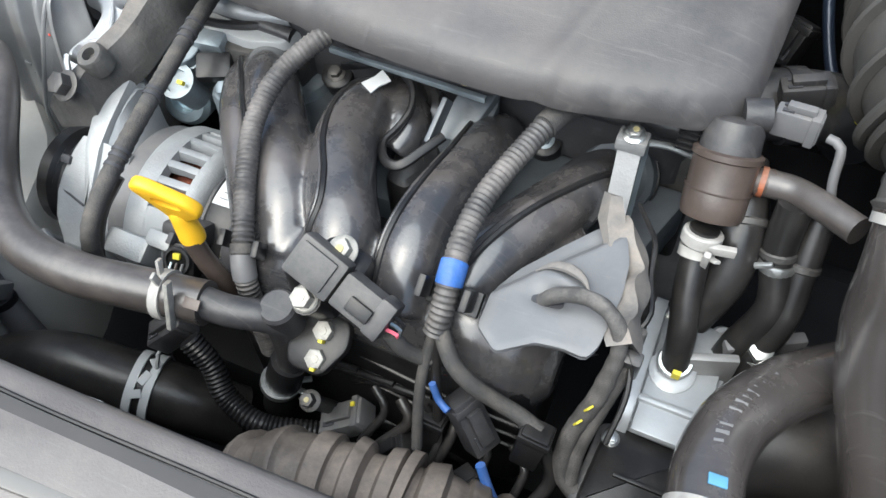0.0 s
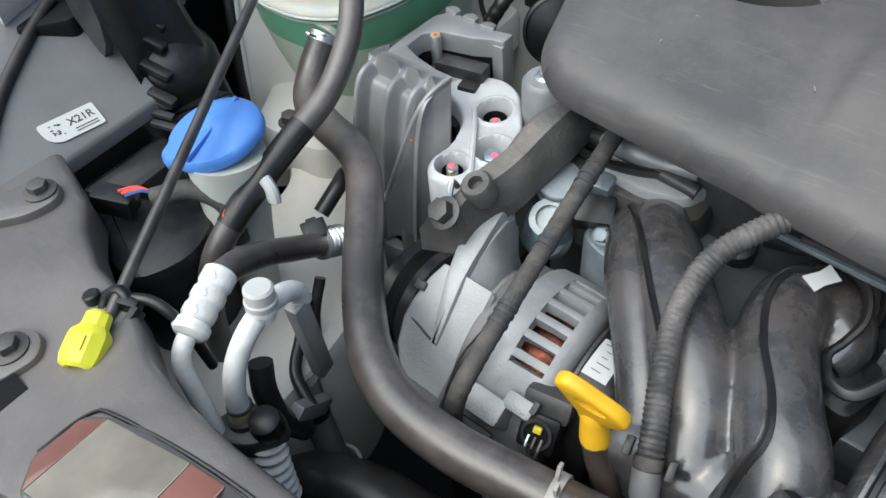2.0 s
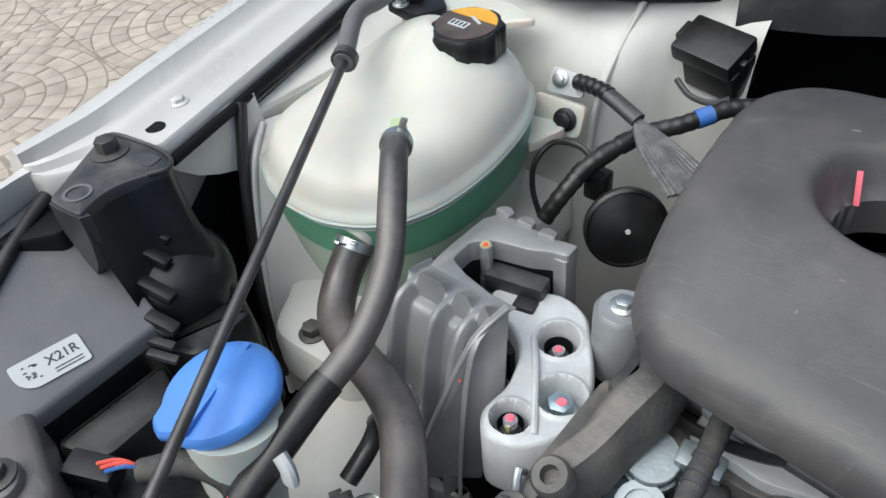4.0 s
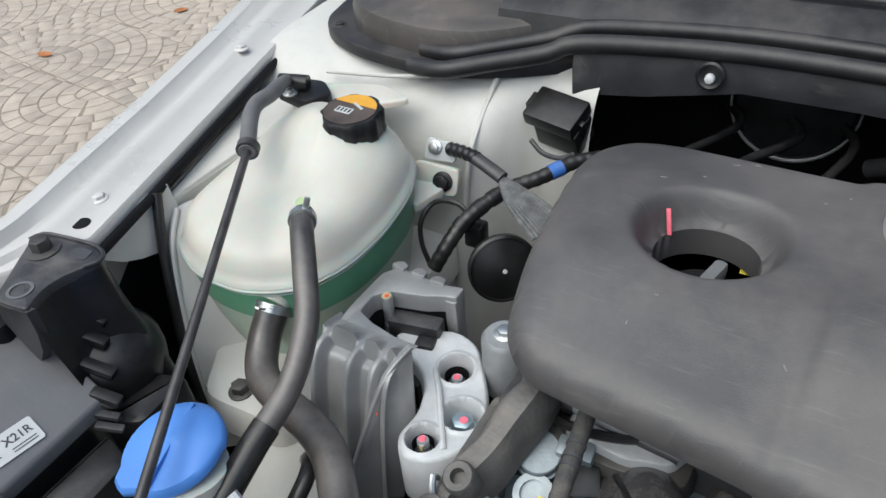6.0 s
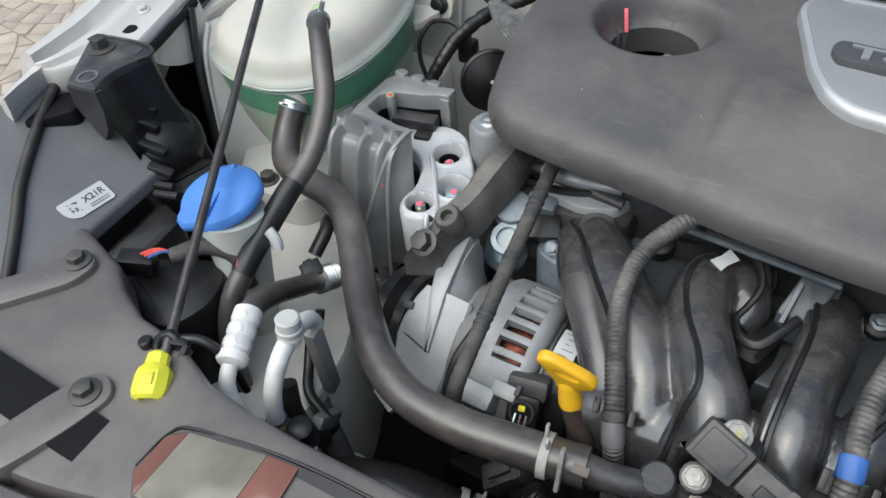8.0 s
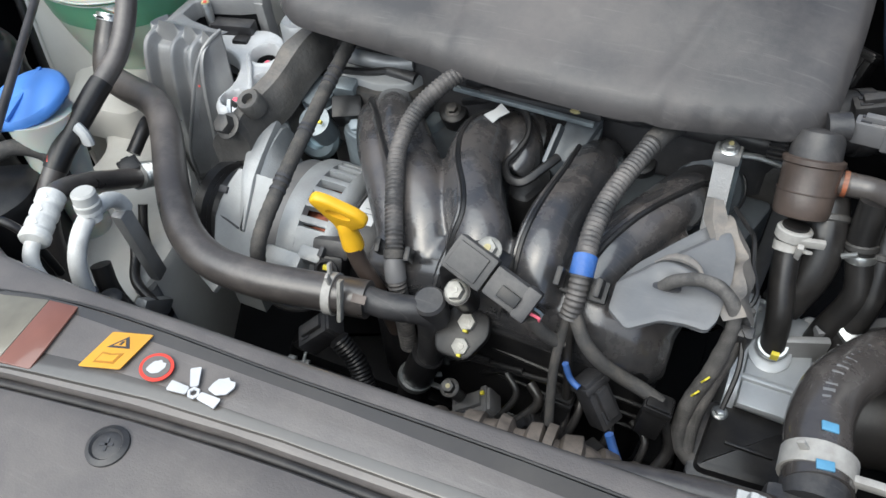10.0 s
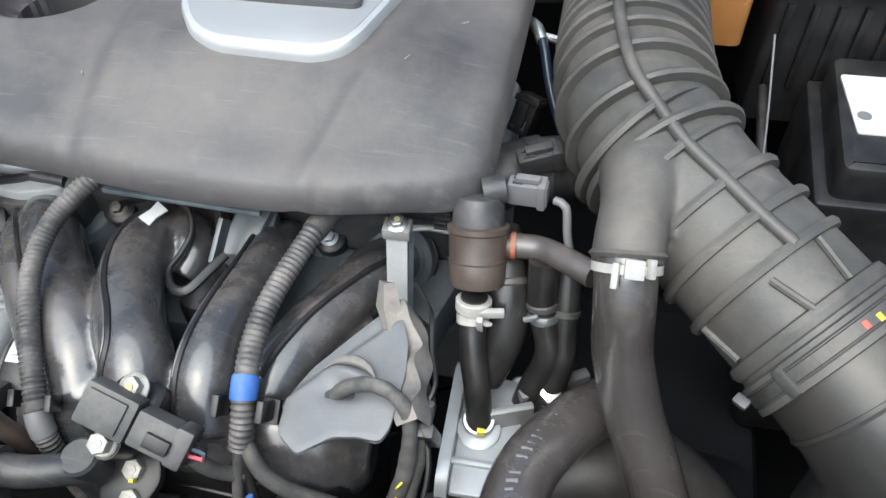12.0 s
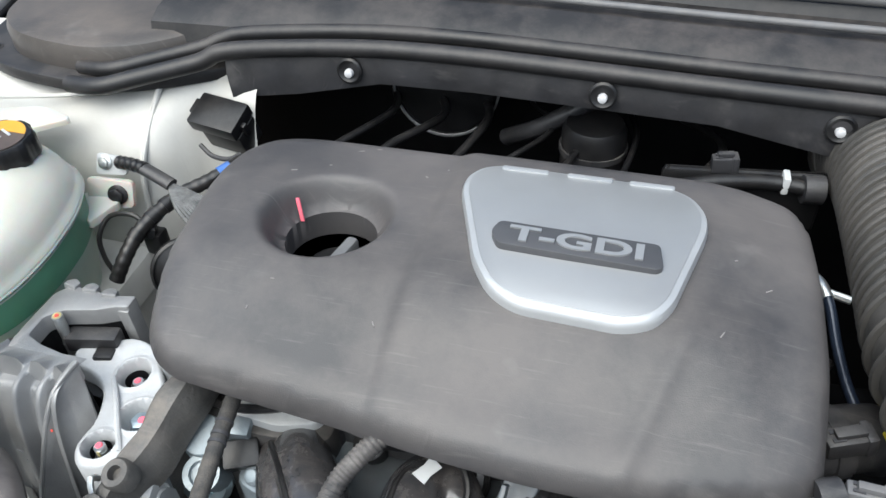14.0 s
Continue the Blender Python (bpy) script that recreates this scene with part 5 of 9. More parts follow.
for x, y, z in [(0.017, -0.159, 0.734), (0.018, -0.173, 0.725)]:
    hexbolt(th, (x, y, z), (0, -0.55, 1), 0.0066, 0.009, BOLTWHITE, "white-topped bolt", 1.2, BOLTWHITE)
    part("yellow_drip", box(0.003, 0.002, 0.006, pose(x + 0.001, y - 0.008, z + 0.002, 30), 0.0005), YELLOWMARK, th)
sb = thing("bracket_post", "bright steel upright bracket with a yellow-marked bolt", "bracket", (0.146, -0.01, 0.72))
part("blade", rings(bmesh.new(), [[V(0.136, -0.010, 0.800), V(0.150, -0.010, 0.800), V(0.150, -0.006, 0.800), V(0.136, -0.006, 0.800)], [V(0.137, -0.016, 0.790), V(0.1505, -0.016, 0.790), V(0.1505, -0.013, 0.787), V(0.137, -0.013, 0.787)],
                                  [V(0.140, -0.038, 0.752), V(0.153, -0.038, 0.752), V(0.153, -0.034, 0.750), V(0.140, -0.034, 0.750)]]), ALU_DULL, sb)
part("blade_edge", rings(bmesh.new(), [[V(0.1505, -0.0085, 0.800), V(0.153, -0.0045, 0.800), V(0.1505, -0.0045, 0.800)], [V(0.153, -0.0365, 0.752), V(0.1555, -0.032, 0.752), V(0.153, -0.032, 0.750)]]), BLUESTEEL, sb)
part("top_block", box(0.018, 0.013, 0.009, pose(0.1435, -0.009, 0.801), 0.002), ALU_DULL, sb)
hexbolt(sb, (0.1435, -0.009, 0.8055), (0, -0.2, 1), 0.0052, 0.006, STEEL, "", 1.3, YELLOWBOLT)
part("side_wire", tube([(0.152, -0.006, 0.800), (0.163, -0.002, 0.798), (0.178, 0.000, 0.794)], 0.0022, 8), STEEL, sb)


# ---- wiring ----
def conduit(name, line, r, label, pitch=0.0032, wraps=(), mat=None):
    t = thing(name, label, "wiring loom", line[len(line) // 2])
    path = spline(line, pitch / 4)
    part("conduit", tube(None, ribbed(r, pitch, r * 0.13), 14, path=path), mat or CONDUIT, t)
    n = len(path)
    for u, w, mt, nm in wraps:
        a = int(u * n)
        k = max(3, int(w / (pitch / 4)))
        part(nm, tube(None, r * 1.07, 14, path=path[a:a + k]), mt, t, "" if mt is TAPE else "blue tape band")
    return t


w1 = thing("alternator_loom", "grey taped alternator wiring loom with black bands", "wiring loom", (-0.155, -0.07, 0.78))
p1 = spline([(-0.170, 0.040, 0.802), (-0.168, 0.022, 0.799), (-0.163, -0.02, 0.793), (-0.157, -0.068, 0.784), (-0.152, -0.11, 0.775), (-0.149, -0.15, 0.760), (-0.150, -0.166, 0.74), (-0.152, -0.17, 0.70)], 0.002)
part("sleeve", tube(None, lambda s, u: 0.0058 + 0.0002 * math.sin(s * 900), 12, path=p1), TAPE, w1)
for u in (0.20, 0.225, 0.25, 0.42, 0.44, 0.60, 0.62, 0.64):
    a = int(u * len(p1))
    part("tape_band", tube(None, 0.0064, 12, path=p1[a:a + 2]), INK, w1)
conduit("main_loom", [(-0.018, 0.034, 0.815), (-0.034, 0.008, 0.824), (-0.053, -0.020, 0.822), (-0.070, -0.045, 0.808), (-0.072, -0.075, 0.795), (-0.062, -0.105, 0.782), (-0.050, -0.132, 0.768), (-0.042, -0.150, 0.752), (-0.036, -0.158, 0.725), (-0.034, -0.16, 0.68)], 0.0070,
        "grey corrugated wiring conduit over the first runner", 0.0030, [(0.70, 0.006, TAPE, "band"), (0.72, 0.016, PIPEGREY, "foam_band")])
clip = thing("conduit_clip", "black plastic clip holding the corrugated conduit", "clip", (-0.04, -0.14, 0.76))
for sx in (-1, 1):
    part("jaw", box(0.004, 0.010, 0.014, pose(-0.046 + sx * 0.0115, -0.141, 0.763, 30, 0, 10), 0.001), BLACK, clip)
conduit("injector_loom", [(0.112, 0.012, 0.806), (0.100, -0.018, 0.812), (0.090, -0.05, 0.808), (0.083, -0.080, 0.803), (0.081, -0.105, 0.797), (0.083, -0.128, 0.789), (0.084, -0.142, 0.776), (0.083, -0.150, 0.764)], 0.0072,
        "ribbed grey wiring conduit with a blue tape band", 0.0034, [(0.0, 0.045, TAPE, "tape_wrap"), (0.775, 0.013, BLUETAPE, "tape_band")])
clip = thing("conduit_clip", "black plastic clip round the blue taped conduit", "clip", (0.084, -0.13, 0.77))
for sx in (-1, 1):
    part("jaw", box(0.004, 0.012, 0.018, pose(0.084 + sx * 0.0125, -0.137, 0.784, 35, 0, 0), 0.001), BLACK, clip)
part("foot", box(0.03, 0.014, 0.006, pose(0.086, -0.130, 0.772, 35), 0.001), BLACK, clip)


def cable(name, line, r, label, mat=None, category="cable", seg=10, group=""):
    return solo(name, tube(line, r, seg), mat or TAPE, label, category, group)


cable("branch_cable", [(0.082, -0.149, 0.766), (0.080, -0.164, 0.735), (0.082, -0.176, 0.71), (0.085, -0.186, 0.69)], 0.0032, "black wiring branch running down to a plug", TAPE)
cable("branch_cable", [(0.084, -0.149, 0.766), (0.087, -0.160, 0.735), (0.090, -0.166, 0.71), (0.091, -0.172, 0.69)], 0.0029, "black wiring branch running down to a plug", RUBBER_BLACK)
cable("branch_cable", [(0.086, -0.149, 0.766), (0.096, -0.158, 0.755), (0.108, -0.160, 0.742), (0.122, -0.159, 0.732), (0.138, -0.159, 0.725), (0.150, -0.162, 0.722)], 0.0048, "dusty grey taped wiring branch", TAPE)


def plug(name, p, d, size, label, mat=None, extras=()):
    t = thing(name, label, "connector", p)
    m = axis(p, d)
    a, b, c = size
    part("shell", box(a, b, c, m, 0.0018), mat or BLACK, t)
    part("latch", box(a * 0.5, 0.004, c * 0.6, m @ pose(0, b / 2 + 0.002, 0), 0.0008), mat or BLACK, t)
    part("collar", box(a * 1.15, b * 1.15, 0.005, m @ pose(0, 0, c * 0.35), 0.0012), mat or BLACK, t)
    for k in range(2):
        part("slot", box(a * 0.2, 0.001, c * 0.25, m @ pose((k - 0.5) * a * 0.45, b / 2 + 0.0006, -c * 0.25), 0), INK, t)
    for nm, dx, dy, dz, s, mt in extras:
        part(nm, box(s[0], s[1], s[2], m @ pose(dx, dy, dz), 0.0005), mt, t)
    return t


plug("wiring_plug", (0.085, -0.169, 0.684), (0.1, 0.2, 1), (0.017, 0.015, 0.034), "black wiring plug hanging at the engine's front", extras=[("red_spot", -0.004, 0.009, 0.010, (0.003, 0.002, 0.003), REDMARK)])
plug("wiring_plug", (0.110, -0.164, 0.704), (-0.5, 0.25, 0.8), (0.018, 0.016, 0.038), "grey-black wiring plug with a blue wire", GREYBLACK)
cable("blue_wire", [(0.125, -0.186, 0.705), (0.133, -0.192, 0.69), (0.146, -0.20, 0.672)], 0.0030, "blue wire below a plug", BLUETAPE)
cable("blue_wire", [(0.087, -0.165, 0.735), (0.092, -0.168, 0.724), (0.099, -0.171, 0.722)], 0.0022, "blue wire between two plugs", BLUETAPE)
plug("wiring_plug", (0.147, -0.166, 0.712), (0.15, 0.2, 1), (0.016, 0.014, 0.030), "black wiring plug with a cut-out face", BLACK, extras=[("window", 0, 0.0090, -0.004, (0.011, 0.001, 0.012), PIPEGREY)])
plug("wiring_plug", (0.024, -0.171, 0.644), (0.7, 0.3, 0.45), (0.019, 0.017, 0.034), "translucent grey wiring plug with a yellow dot", PIPEGREY, extras=[("yellow_dot", 0.004, 0.011, 0.012, (0.003, 0.002, 0.003), YELLOWMARK)])
plug("wiring_plug", (-0.107, -0.171, 0.673), (0.6, 0.4, 0.5), (0.020, 0.018, 0.033), "black wiring plug below the coolant hose", GREYBLACK)
solo("plug_cable", tube([(-0.085, -0.178, 0.685), (-0.070, -0.182, 0.668), (-0.056, -0.192, 0.650), (-0.03, -0.196, 0.640), (0.0, -0.185, 0.632), (0.03, -0.17, 0.62)], ribbed(0.0085, 0.0032, 0.0011), 12, 0.0008), BLACK, "black corrugated cable running under the pipe", "cable")
tag = thing("yellow_tag", "yellow tag printed with the number 72", "tag", (0.065, -0.172, 0.657))
m = axis((0.060, -0.152, 0.616), (0.15, -0.75, 0.7))
part("strip", box(0.020, 0.013, 0.001, m, 0.0002), YELLOWMARK, tag)
words("lettering", "72", 0.012, m @ pose(0, 0, 0.0007, 0, 0, 180 if (m.to_3x3() @ V(0, 1, 0)).z < 0 else 0), INK, tag, 0.0001)
solo("lower_cable", tube([(0.02, -0.155, 0.612), (0.045, -0.148, 0.610), (0.075, -0.146, 0.608), (0.11, -0.146, 0.600)], 0.008, 12), BLACK, "black cable holding a yellow tag", "cable")
rl = random.Random(11)
for k in range(7):
    x = 0.045 + 0.018 * k
    cable("lower_lead", [(x, -0.158 - 0.01 * rl.random(), 0.705 - 0.02 * rl.random()), (x + 0.012 * rl.random(), -0.172, 0.685), (x + 0.02 * (rl.random() - 0.5), -0.184 - 0.01 * rl.random(), 0.66), (x + 0.03 * (rl.random() - 0.3), -0.185, 0.625)], 0.0022 + 0.002 * rl.random(), "thin black lead low at the engine's front", RUBBER_BLACK, group="lower leads")
plug("wiring_plug", (0.070, -0.184, 0.668), (0.5, 0.3, 0.7), (0.015, 0.013, 0.026), "small black plug among the lower leads", BLACK)
plug("wiring_plug", (0.118, -0.190, 0.672), (-0.3, 0.2, 0.9), (0.014, 0.012, 0.024), "small black plug among the lower leads", BLACK)
st = thing("bolt_stud", "steel bolt stud with a yellow mark beside the coolant pipe", "bolt", (0.012, -0.185, 0.67))
hexbolt(st, (0.010, -0.183, 0.683), (0, -0.4, 1), 0.005, 0.009, DARKSTEEL, "", 1.4, YELLOWBOLT)
part("shank", lathe([(0.005, -0.05), (0.005, 0)], axis((0.010, -0.183, 0.683), (0, -0.4, 1)), 12), DARKSTEEL, st)


# ---- dipstick ----
dp = thing("dipstick", "yellow plastic dipstick handle in its steel tube", "dipstick", (-0.05, -0.155, 0.68))
D0 = V(-0.0745, -0.1505, 0.7880)
du = V(0.98, 0.15, -0.16).normalized()
dw = V(-0.10, -0.22, 0.97)
dw = (dw - du * dw.dot(du)).normalized()
DM = Matrix.Translation(D0) @ Matrix((du, dw, du.cross(dw))).transposed().to_4x4()
outer = rounded([(-0.0225, 0.0235), (-0.0185, 0.0295), (-0.0100, 0.0290), (0.0110, 0.0210), (0.0165, 0.0150), (0.0145, 0.0080), (0.0068, 0.0010), (0.0058, -0.0050), (-0.0058, -0.0050), (-0.0068, 0.0010), (-0.0150, 0.0130)], 0.004, 5)
inner = []
for q in outer:
    a = math.atan2(q.y - 0.0150, q.x + 0.0015)
    e = V(0.0085 * math.cos(a), 0.0042 * math.sin(a + 0.3))
    inner.append(V(-0.0025 + e.x, 0.0168 + e.y - 0.29 * e.x))
loops = []
for o, z in ((outer, -0.0030), (shrunk(outer, -0.0006), -0.0014), (shrunk(outer, -0.0006), 0.0014), (outer, 0.0030), (shrunk(outer, 0.0014), 0.0038), (inner, 0.0036), (inner, -0.0036), (shrunk(outer, 0.0014), -0.0038), (outer, -0.0030)):
    loops.append([DM @ V(q.x, q.y, z) for q in o])
part("loop_handle", rings(bmesh.new(), loops, cap=False), YELLOW, dp, "", 60)
part("barrel", lathe([(0.0040, -0.004), (0.0062, 0.000), (0.0064, 0.004), (0.0072, 0.012), (0.0077, 0.018), (0.0072, 0.0215)], axis((-0.0748, -0.1505, 0.7890), (0.20, -0.06, -1)), 20), YELLOW, dp)
part("tube", tube([(-0.0705, -0.1535, 0.770), (-0.066, -0.154, 0.752), (-0.058, -0.153, 0.728), (-0.050, -0.15, 0.68)], 0.0062, 12), BROWN, dp, "brown-stained steel tube")


# ---- alternator ----
def alternator():
    c = V(-0.138, -0.079, 0.672)
    t = thing("alternator", "cast aluminium alternator with copper windings behind slots", "alternator", (c.x, c.y, 0.60))
    ax = axis(c, (1, 0.03, 0.0))
    part("winding", lathe([(0.048, -0.022), (0.053, -0.010), (0.053, 0.006), (0.046, 0.016)], ax, 40), COPPER, t, "copper winding")
    part("stator_gap", lathe([(0.0600, -0.046), (0.0612, -0.045), (0.0612, -0.028), (0.0600, -0.027)], ax, 48), PIPEGREY, t, "laminated stator ring")
    part("drive_housing", lathe([(0.018, -0.086), (0.034, -0.084), (0.044, -0.076), (0.049, -0.068), (0.050, -0.060), (0.050, -0.046), (0.046, -0.044)], ax, 48), ALU_PALE, t)
    part("rear_housing", lathe([(0.058, -0.0300), (0.0640, -0.0295), (0.0655, -0.0270), (0.0658, -0.0150), (0.0655, -0.0125), (0.0575, -0.0120), (0.0575, -0.0300)], ax, 60, cap=False), ALU_PALE, t)
    part("rear_ring", lathe([(0.056, 0.0105), (0.0640, 0.0108), (0.0632, 0.0140), (0.0605, 0.0180), (0.0565, 0.0205), (0.050, 0.0215), (0.030, 0.0215), (0.030, 0.016), (0.055, 0.0150)], ax, 60, cap=False), ALU_PALE, t)
    n = 30
    for k in range(n):
        a = k * 2 * math.pi / n
        q = ax @ pose(0, 0, 0, 0, 0, math.degrees(a))
        away = (ax.to_3x3() @ V(math.cos(a), math.sin(a), 0)).dot(V(0, 0.02, 1).normalized())
        h = 0.0027 if away > math.cos(radians(36)) else 0.0071
        part("cooling_bar", rings(bmesh.new(), [[q @ V(0.0575, -h - 0.001, -0.014), q @ V(0.0575, h + 0.001, -0.014), q @ V(0.0648, h, -0.0135), q @ V(0.0656, 0, -0.0135), q @ V(0.0648, -h, -0.0135)],
                                                [q @ V(0.0570, -h, 0.0), q @ V(0.0570, h, 0.0), q @ V(0.0644, h, 0.0), q @ V(0.0652, 0, 0.0), q @ V(0.0644, -h, 0.0)],
                                                [q @ V(0.0560, -h, 0.012), q @ V(0.0560, h, 0.012), q @ V(0.0634, h, 0.0115), q @ V(0.0642, 0, 0.0115), q @ V(0.0634, -h, 0.0115)]]), ALU_PALE, t)
    part("end_cover", lathe([(0.050, 0.0200), (0.0545, 0.0225), (0.0550, 0.0260), (0.0550, 0.0470), (0.0520, 0.0520), (0.0440, 0.0540), (0.0, 0.0540)], ax, 44, cap=False), BLACK, t, "black plastic end cover")
    part("cover_lip", lathe([(0.0548, 0.0225), (0.0562, 0.0235), (0.0562, 0.0255), (0.0548, 0.0265)], ax, 44, cap=False), GREYBLACK, t)
    a = radians(6)
    lab = part("label", rings(bmesh.new(), [[ax @ V(0, 0, 0.0270 + 0.0165 * k) + V(0, -math.sin(b), math.cos(b)) * 0.0556 for b in [a + 0.25 * (j / 8 - 0.5) * 2 for j in range(9)]] for k in (0, 1)], cap=False, closed=False), LABEL, t, "silver-white rating label")
    for k in range(5):
        b = a - 0.18 + 0.085 * k
        part("print_bar", box(0.0006, 0.009 - 0.0025 * (k % 3), 0.0002, axis(ax @ V(0, 0, 0.034 + 0.002 * (k % 2)) + V(0, -math.sin(b), math.cos(b)) * 0.0559, (0, -math.sin(b), math.cos(b)), (1, 0, 0)), 0), PIPEGREY, lab)
    # drive housing block with a tall adjuster arm and its web
    block = []
    for y, left, zt, low in ((-0.154, -0.208, 0.6800, 0.640), (-0.149, -0.215, 0.6905, 0.640), (-0.137, -0.2265, 0.7007, 0.640), (-0.124, -0.2310, 0.7117, 0.640), (-0.114, -0.2305, 0.7202, 0.645), (-0.100, -0.2265, 0.7321, 0.65), (-0.091, -0.2215, 0.7398, 0.655), (-0.0895, -0.2210, 0.7380, 0.66), (-0.087, -0.2205, 0.7300, 0.66)):
        block.append([V(left, y, low), V(-0.180, y, low), V(-0.180, y, zt - 0.004), V(-0.182, y, zt - 0.0012), V(left + 0.0022, y, zt), V(left + 0.0006, y, zt - 0.0008), V(left, y, zt - 0.0030)])
    part("housing_block", rings(bmesh.new(), block), ALU_PALE, t, sharp=20)
    arm = []
    for y, a, b, top, low in ((-0.128, -0.2040, -0.1985, 0.7110, 0.690), (-0.112, -0.2095, -0.2000, 0.7260, 0.700), (-0.096, -0.2150, -0.2015, 0.7400, 0.705), (-0.080, -0.2195, -0.2030, 0.7475, 0.705), (-0.062, -0.2210, -0.2045, 0.7545, 0.710), (-0.047, -0.2210, -0.2055, 0.7600, 0.715), (-0.040, -0.2200, -0.2060, 0.7600, 0.718), (-0.035, -0.2190, -0.2065, 0.7570, 0.720), (-0.032, -0.2175, -0.2075, 0.7510, 0.722)):
        arm.append([V(a, y, low), V(b, y, low), V(b, y, top - 0.005), V(b - 0.0012, y, top - 0.0012), V(b - 0.004, y, top), V(a + 0.003, y, top), V(a + 0.0008, y, top - 0.0010), V(a, y, top - 0.003)])
    part("adjuster_arm", rings(bmesh.new(), arm), ALU_PALE, t, sharp=32)
    web = []
    for y, top, xr, low in ((-0.146, 0.690, -0.180, 0.688), (-0.128, 0.706, -0.180, 0.702), (-0.110, 0.722, -0.181, 0.712), (-0.092, 0.738, -0.184, 0.716), (-0.074, 0.745, -0.188, 0.717), (-0.058, 0.750, -0.193, 0.716), (-0.046, 0.752, -0.198, 0.714), (-0.039, 0.748, -0.201, 0.712), (-0.034, 0.738, -0.203, 0.708)):
        web.append([V(-0.209, y, 0.660), V(-0.209, y, top), V(-0.2035, y, top - 0.0012), V(xr - 0.35 * (xr + 0.2035), y, top - 0.72 * (top - low)), V(xr, y, low), V(xr + 0.002, y, low - 0.006), V(xr + 0.002, y, 0.660)])
    part("web", rings(bmesh.new(), web), ALU_PALE, t, sharp=50)
    part("ear_boss", lathe([(0.0070, -0.010), (0.0070, 0.0012), (0.0055, 0.002), (0.003, 0.001)], axis((-0.2065, -0.043, 0.747), (1, -0.1, 0.25)), 20), ALU_PALE, t)
    part("parting_line", tube([(-0.2315, -0.121, 0.7125), (-0.218, -0.124, 0.7112), (-0.205, -0.127, 0.7090)], 0.0009, 6), INK, t, "dark parting line")
    part("notch", box(0.008, 0.006, 0.006, pose(-0.2285, -0.106, 0.7265, 40, 0, 0), 0.001), INK, t)
    for k in range(2):
        part("lug", box(0.026, 0.009, 0.006, pose(-0.226 + 0.004 * k, -0.153 - 0.008 * k, 0.686 - 0.014 * k, 30, 0, -25), 0.0025), ALU_PALE, t)
    part("lug_post", box(0.008, 0.012, 0.040, pose(-0.236, -0.146, 0.672, 25, 0, -12), 0.003), ALU_PALE, t)
    pm = ax @ pose(0, 0, -0.104)
    part("pulley", lathe([(0.012, 0.008), (0.037, 0.006), (0.041, 0.002), (0.041, -0.006), (0.038, -0.008), (0.041, -0.011), (0.038, -0.014), (0.041, -0.017), (0.041, -0.026), (0.030, -0.030), (0.0, -0.030)], pm, 36, cap=False), BLACK, t, "black grooved pulley")
    # lower front corner with its slots, and the wired plug
    part("case_foot", box(0.034, 0.018, 0.036, pose(-0.150, -0.138, 0.700, 28, 0, 0), 0.004), ALU_PALE, t)
    part("case_step", box(0.020, 0.012, 0.020, pose(-0.128, -0.132, 0.712, 28, 0, 0), 0.003), ALU_PALE, t)
    part("foot_slot", box(0.026, 0.006, 0.005, pose(-0.150, -0.152, 0.692, 28, 0, 0), 0.002), INK, t)
    part("foot_slot", box(0.004, 0.008, 0.012, pose(-0.1180, -0.132, 0.720, 28, 0, 0), 0.001), INK, t)
    part("foot_bar", tube([(-0.168, -0.158, 0.684), (-0.150, -0.160, 0.682), (-0.132, -0.158, 0.684)], 0.0035, 10), ALU_PALE, t)
    m = axis((-0.113, -0.132, 0.705), (0.15, -0.75, 0.6))
    part("regulator_plug", box(0.024, 0.024, 0.024, m, 0.004), BLACK, t)
    part("plug_hood", box(0.030, 0.016, 0.026, m @ pose(0.000, 0.016, -0.004), 0.004), GREYBLACK, t)
    part("plug_ring", lathe([(0.0095, 0.012), (0.0095, 0.0145), (0.0075, 0.0145), (0.0075, 0.012)], m, 20, cap=False), GREYBLACK, t)
    part("gold_pin", box(0.005, 0.004, 0.003, m @ pose(0.0, 0.003, 0.0135), 0.0006), YELLOWMARK, t)
    for k, mt in enumerate((BLUESTEEL, BROWN, PIPEGREY)):
        part("pin_wire", tube([m @ V(-0.004 + 0.004 * k, -0.002, 0.013), m @ V(-0.004 + 0.004 * k, -0.008, 0.016), m @ V(-0.003 + 0.003 * k, -0.014, 0.012)], 0.0010, 6), mt, t)
    part("thin_cable", tube([(-0.162, -0.118, 0.748), (-0.168, -0.138, 0.730), (-0.165, -0.158, 0.706), (-0.146, -0.170, 0.692), (-0.122, -0.166, 0.690), (-0.108, -0.150, 0.694)], 0.0032, 8), RUBBER_BLACK, t)
    return t


alternator()

# ---- hoses at the front and left ----
def hose(name, line, r, label, mat=None, clamps=(), seg=22):
    t = thing(name, label, "hose", line[-1])
    path = spline(line, 0.004)
    part("hose_body", tube(None, r, seg, path=path), mat or RUBBER, t)
    for u, w, ears, spin, mt in clamps:
        i = min(int(u * (len(path) - 1)), len(path) - 2)
        band(t, path[i], path[i + 1] - path[i], r + 0.0004, w, mt, ears, spin)
    return t


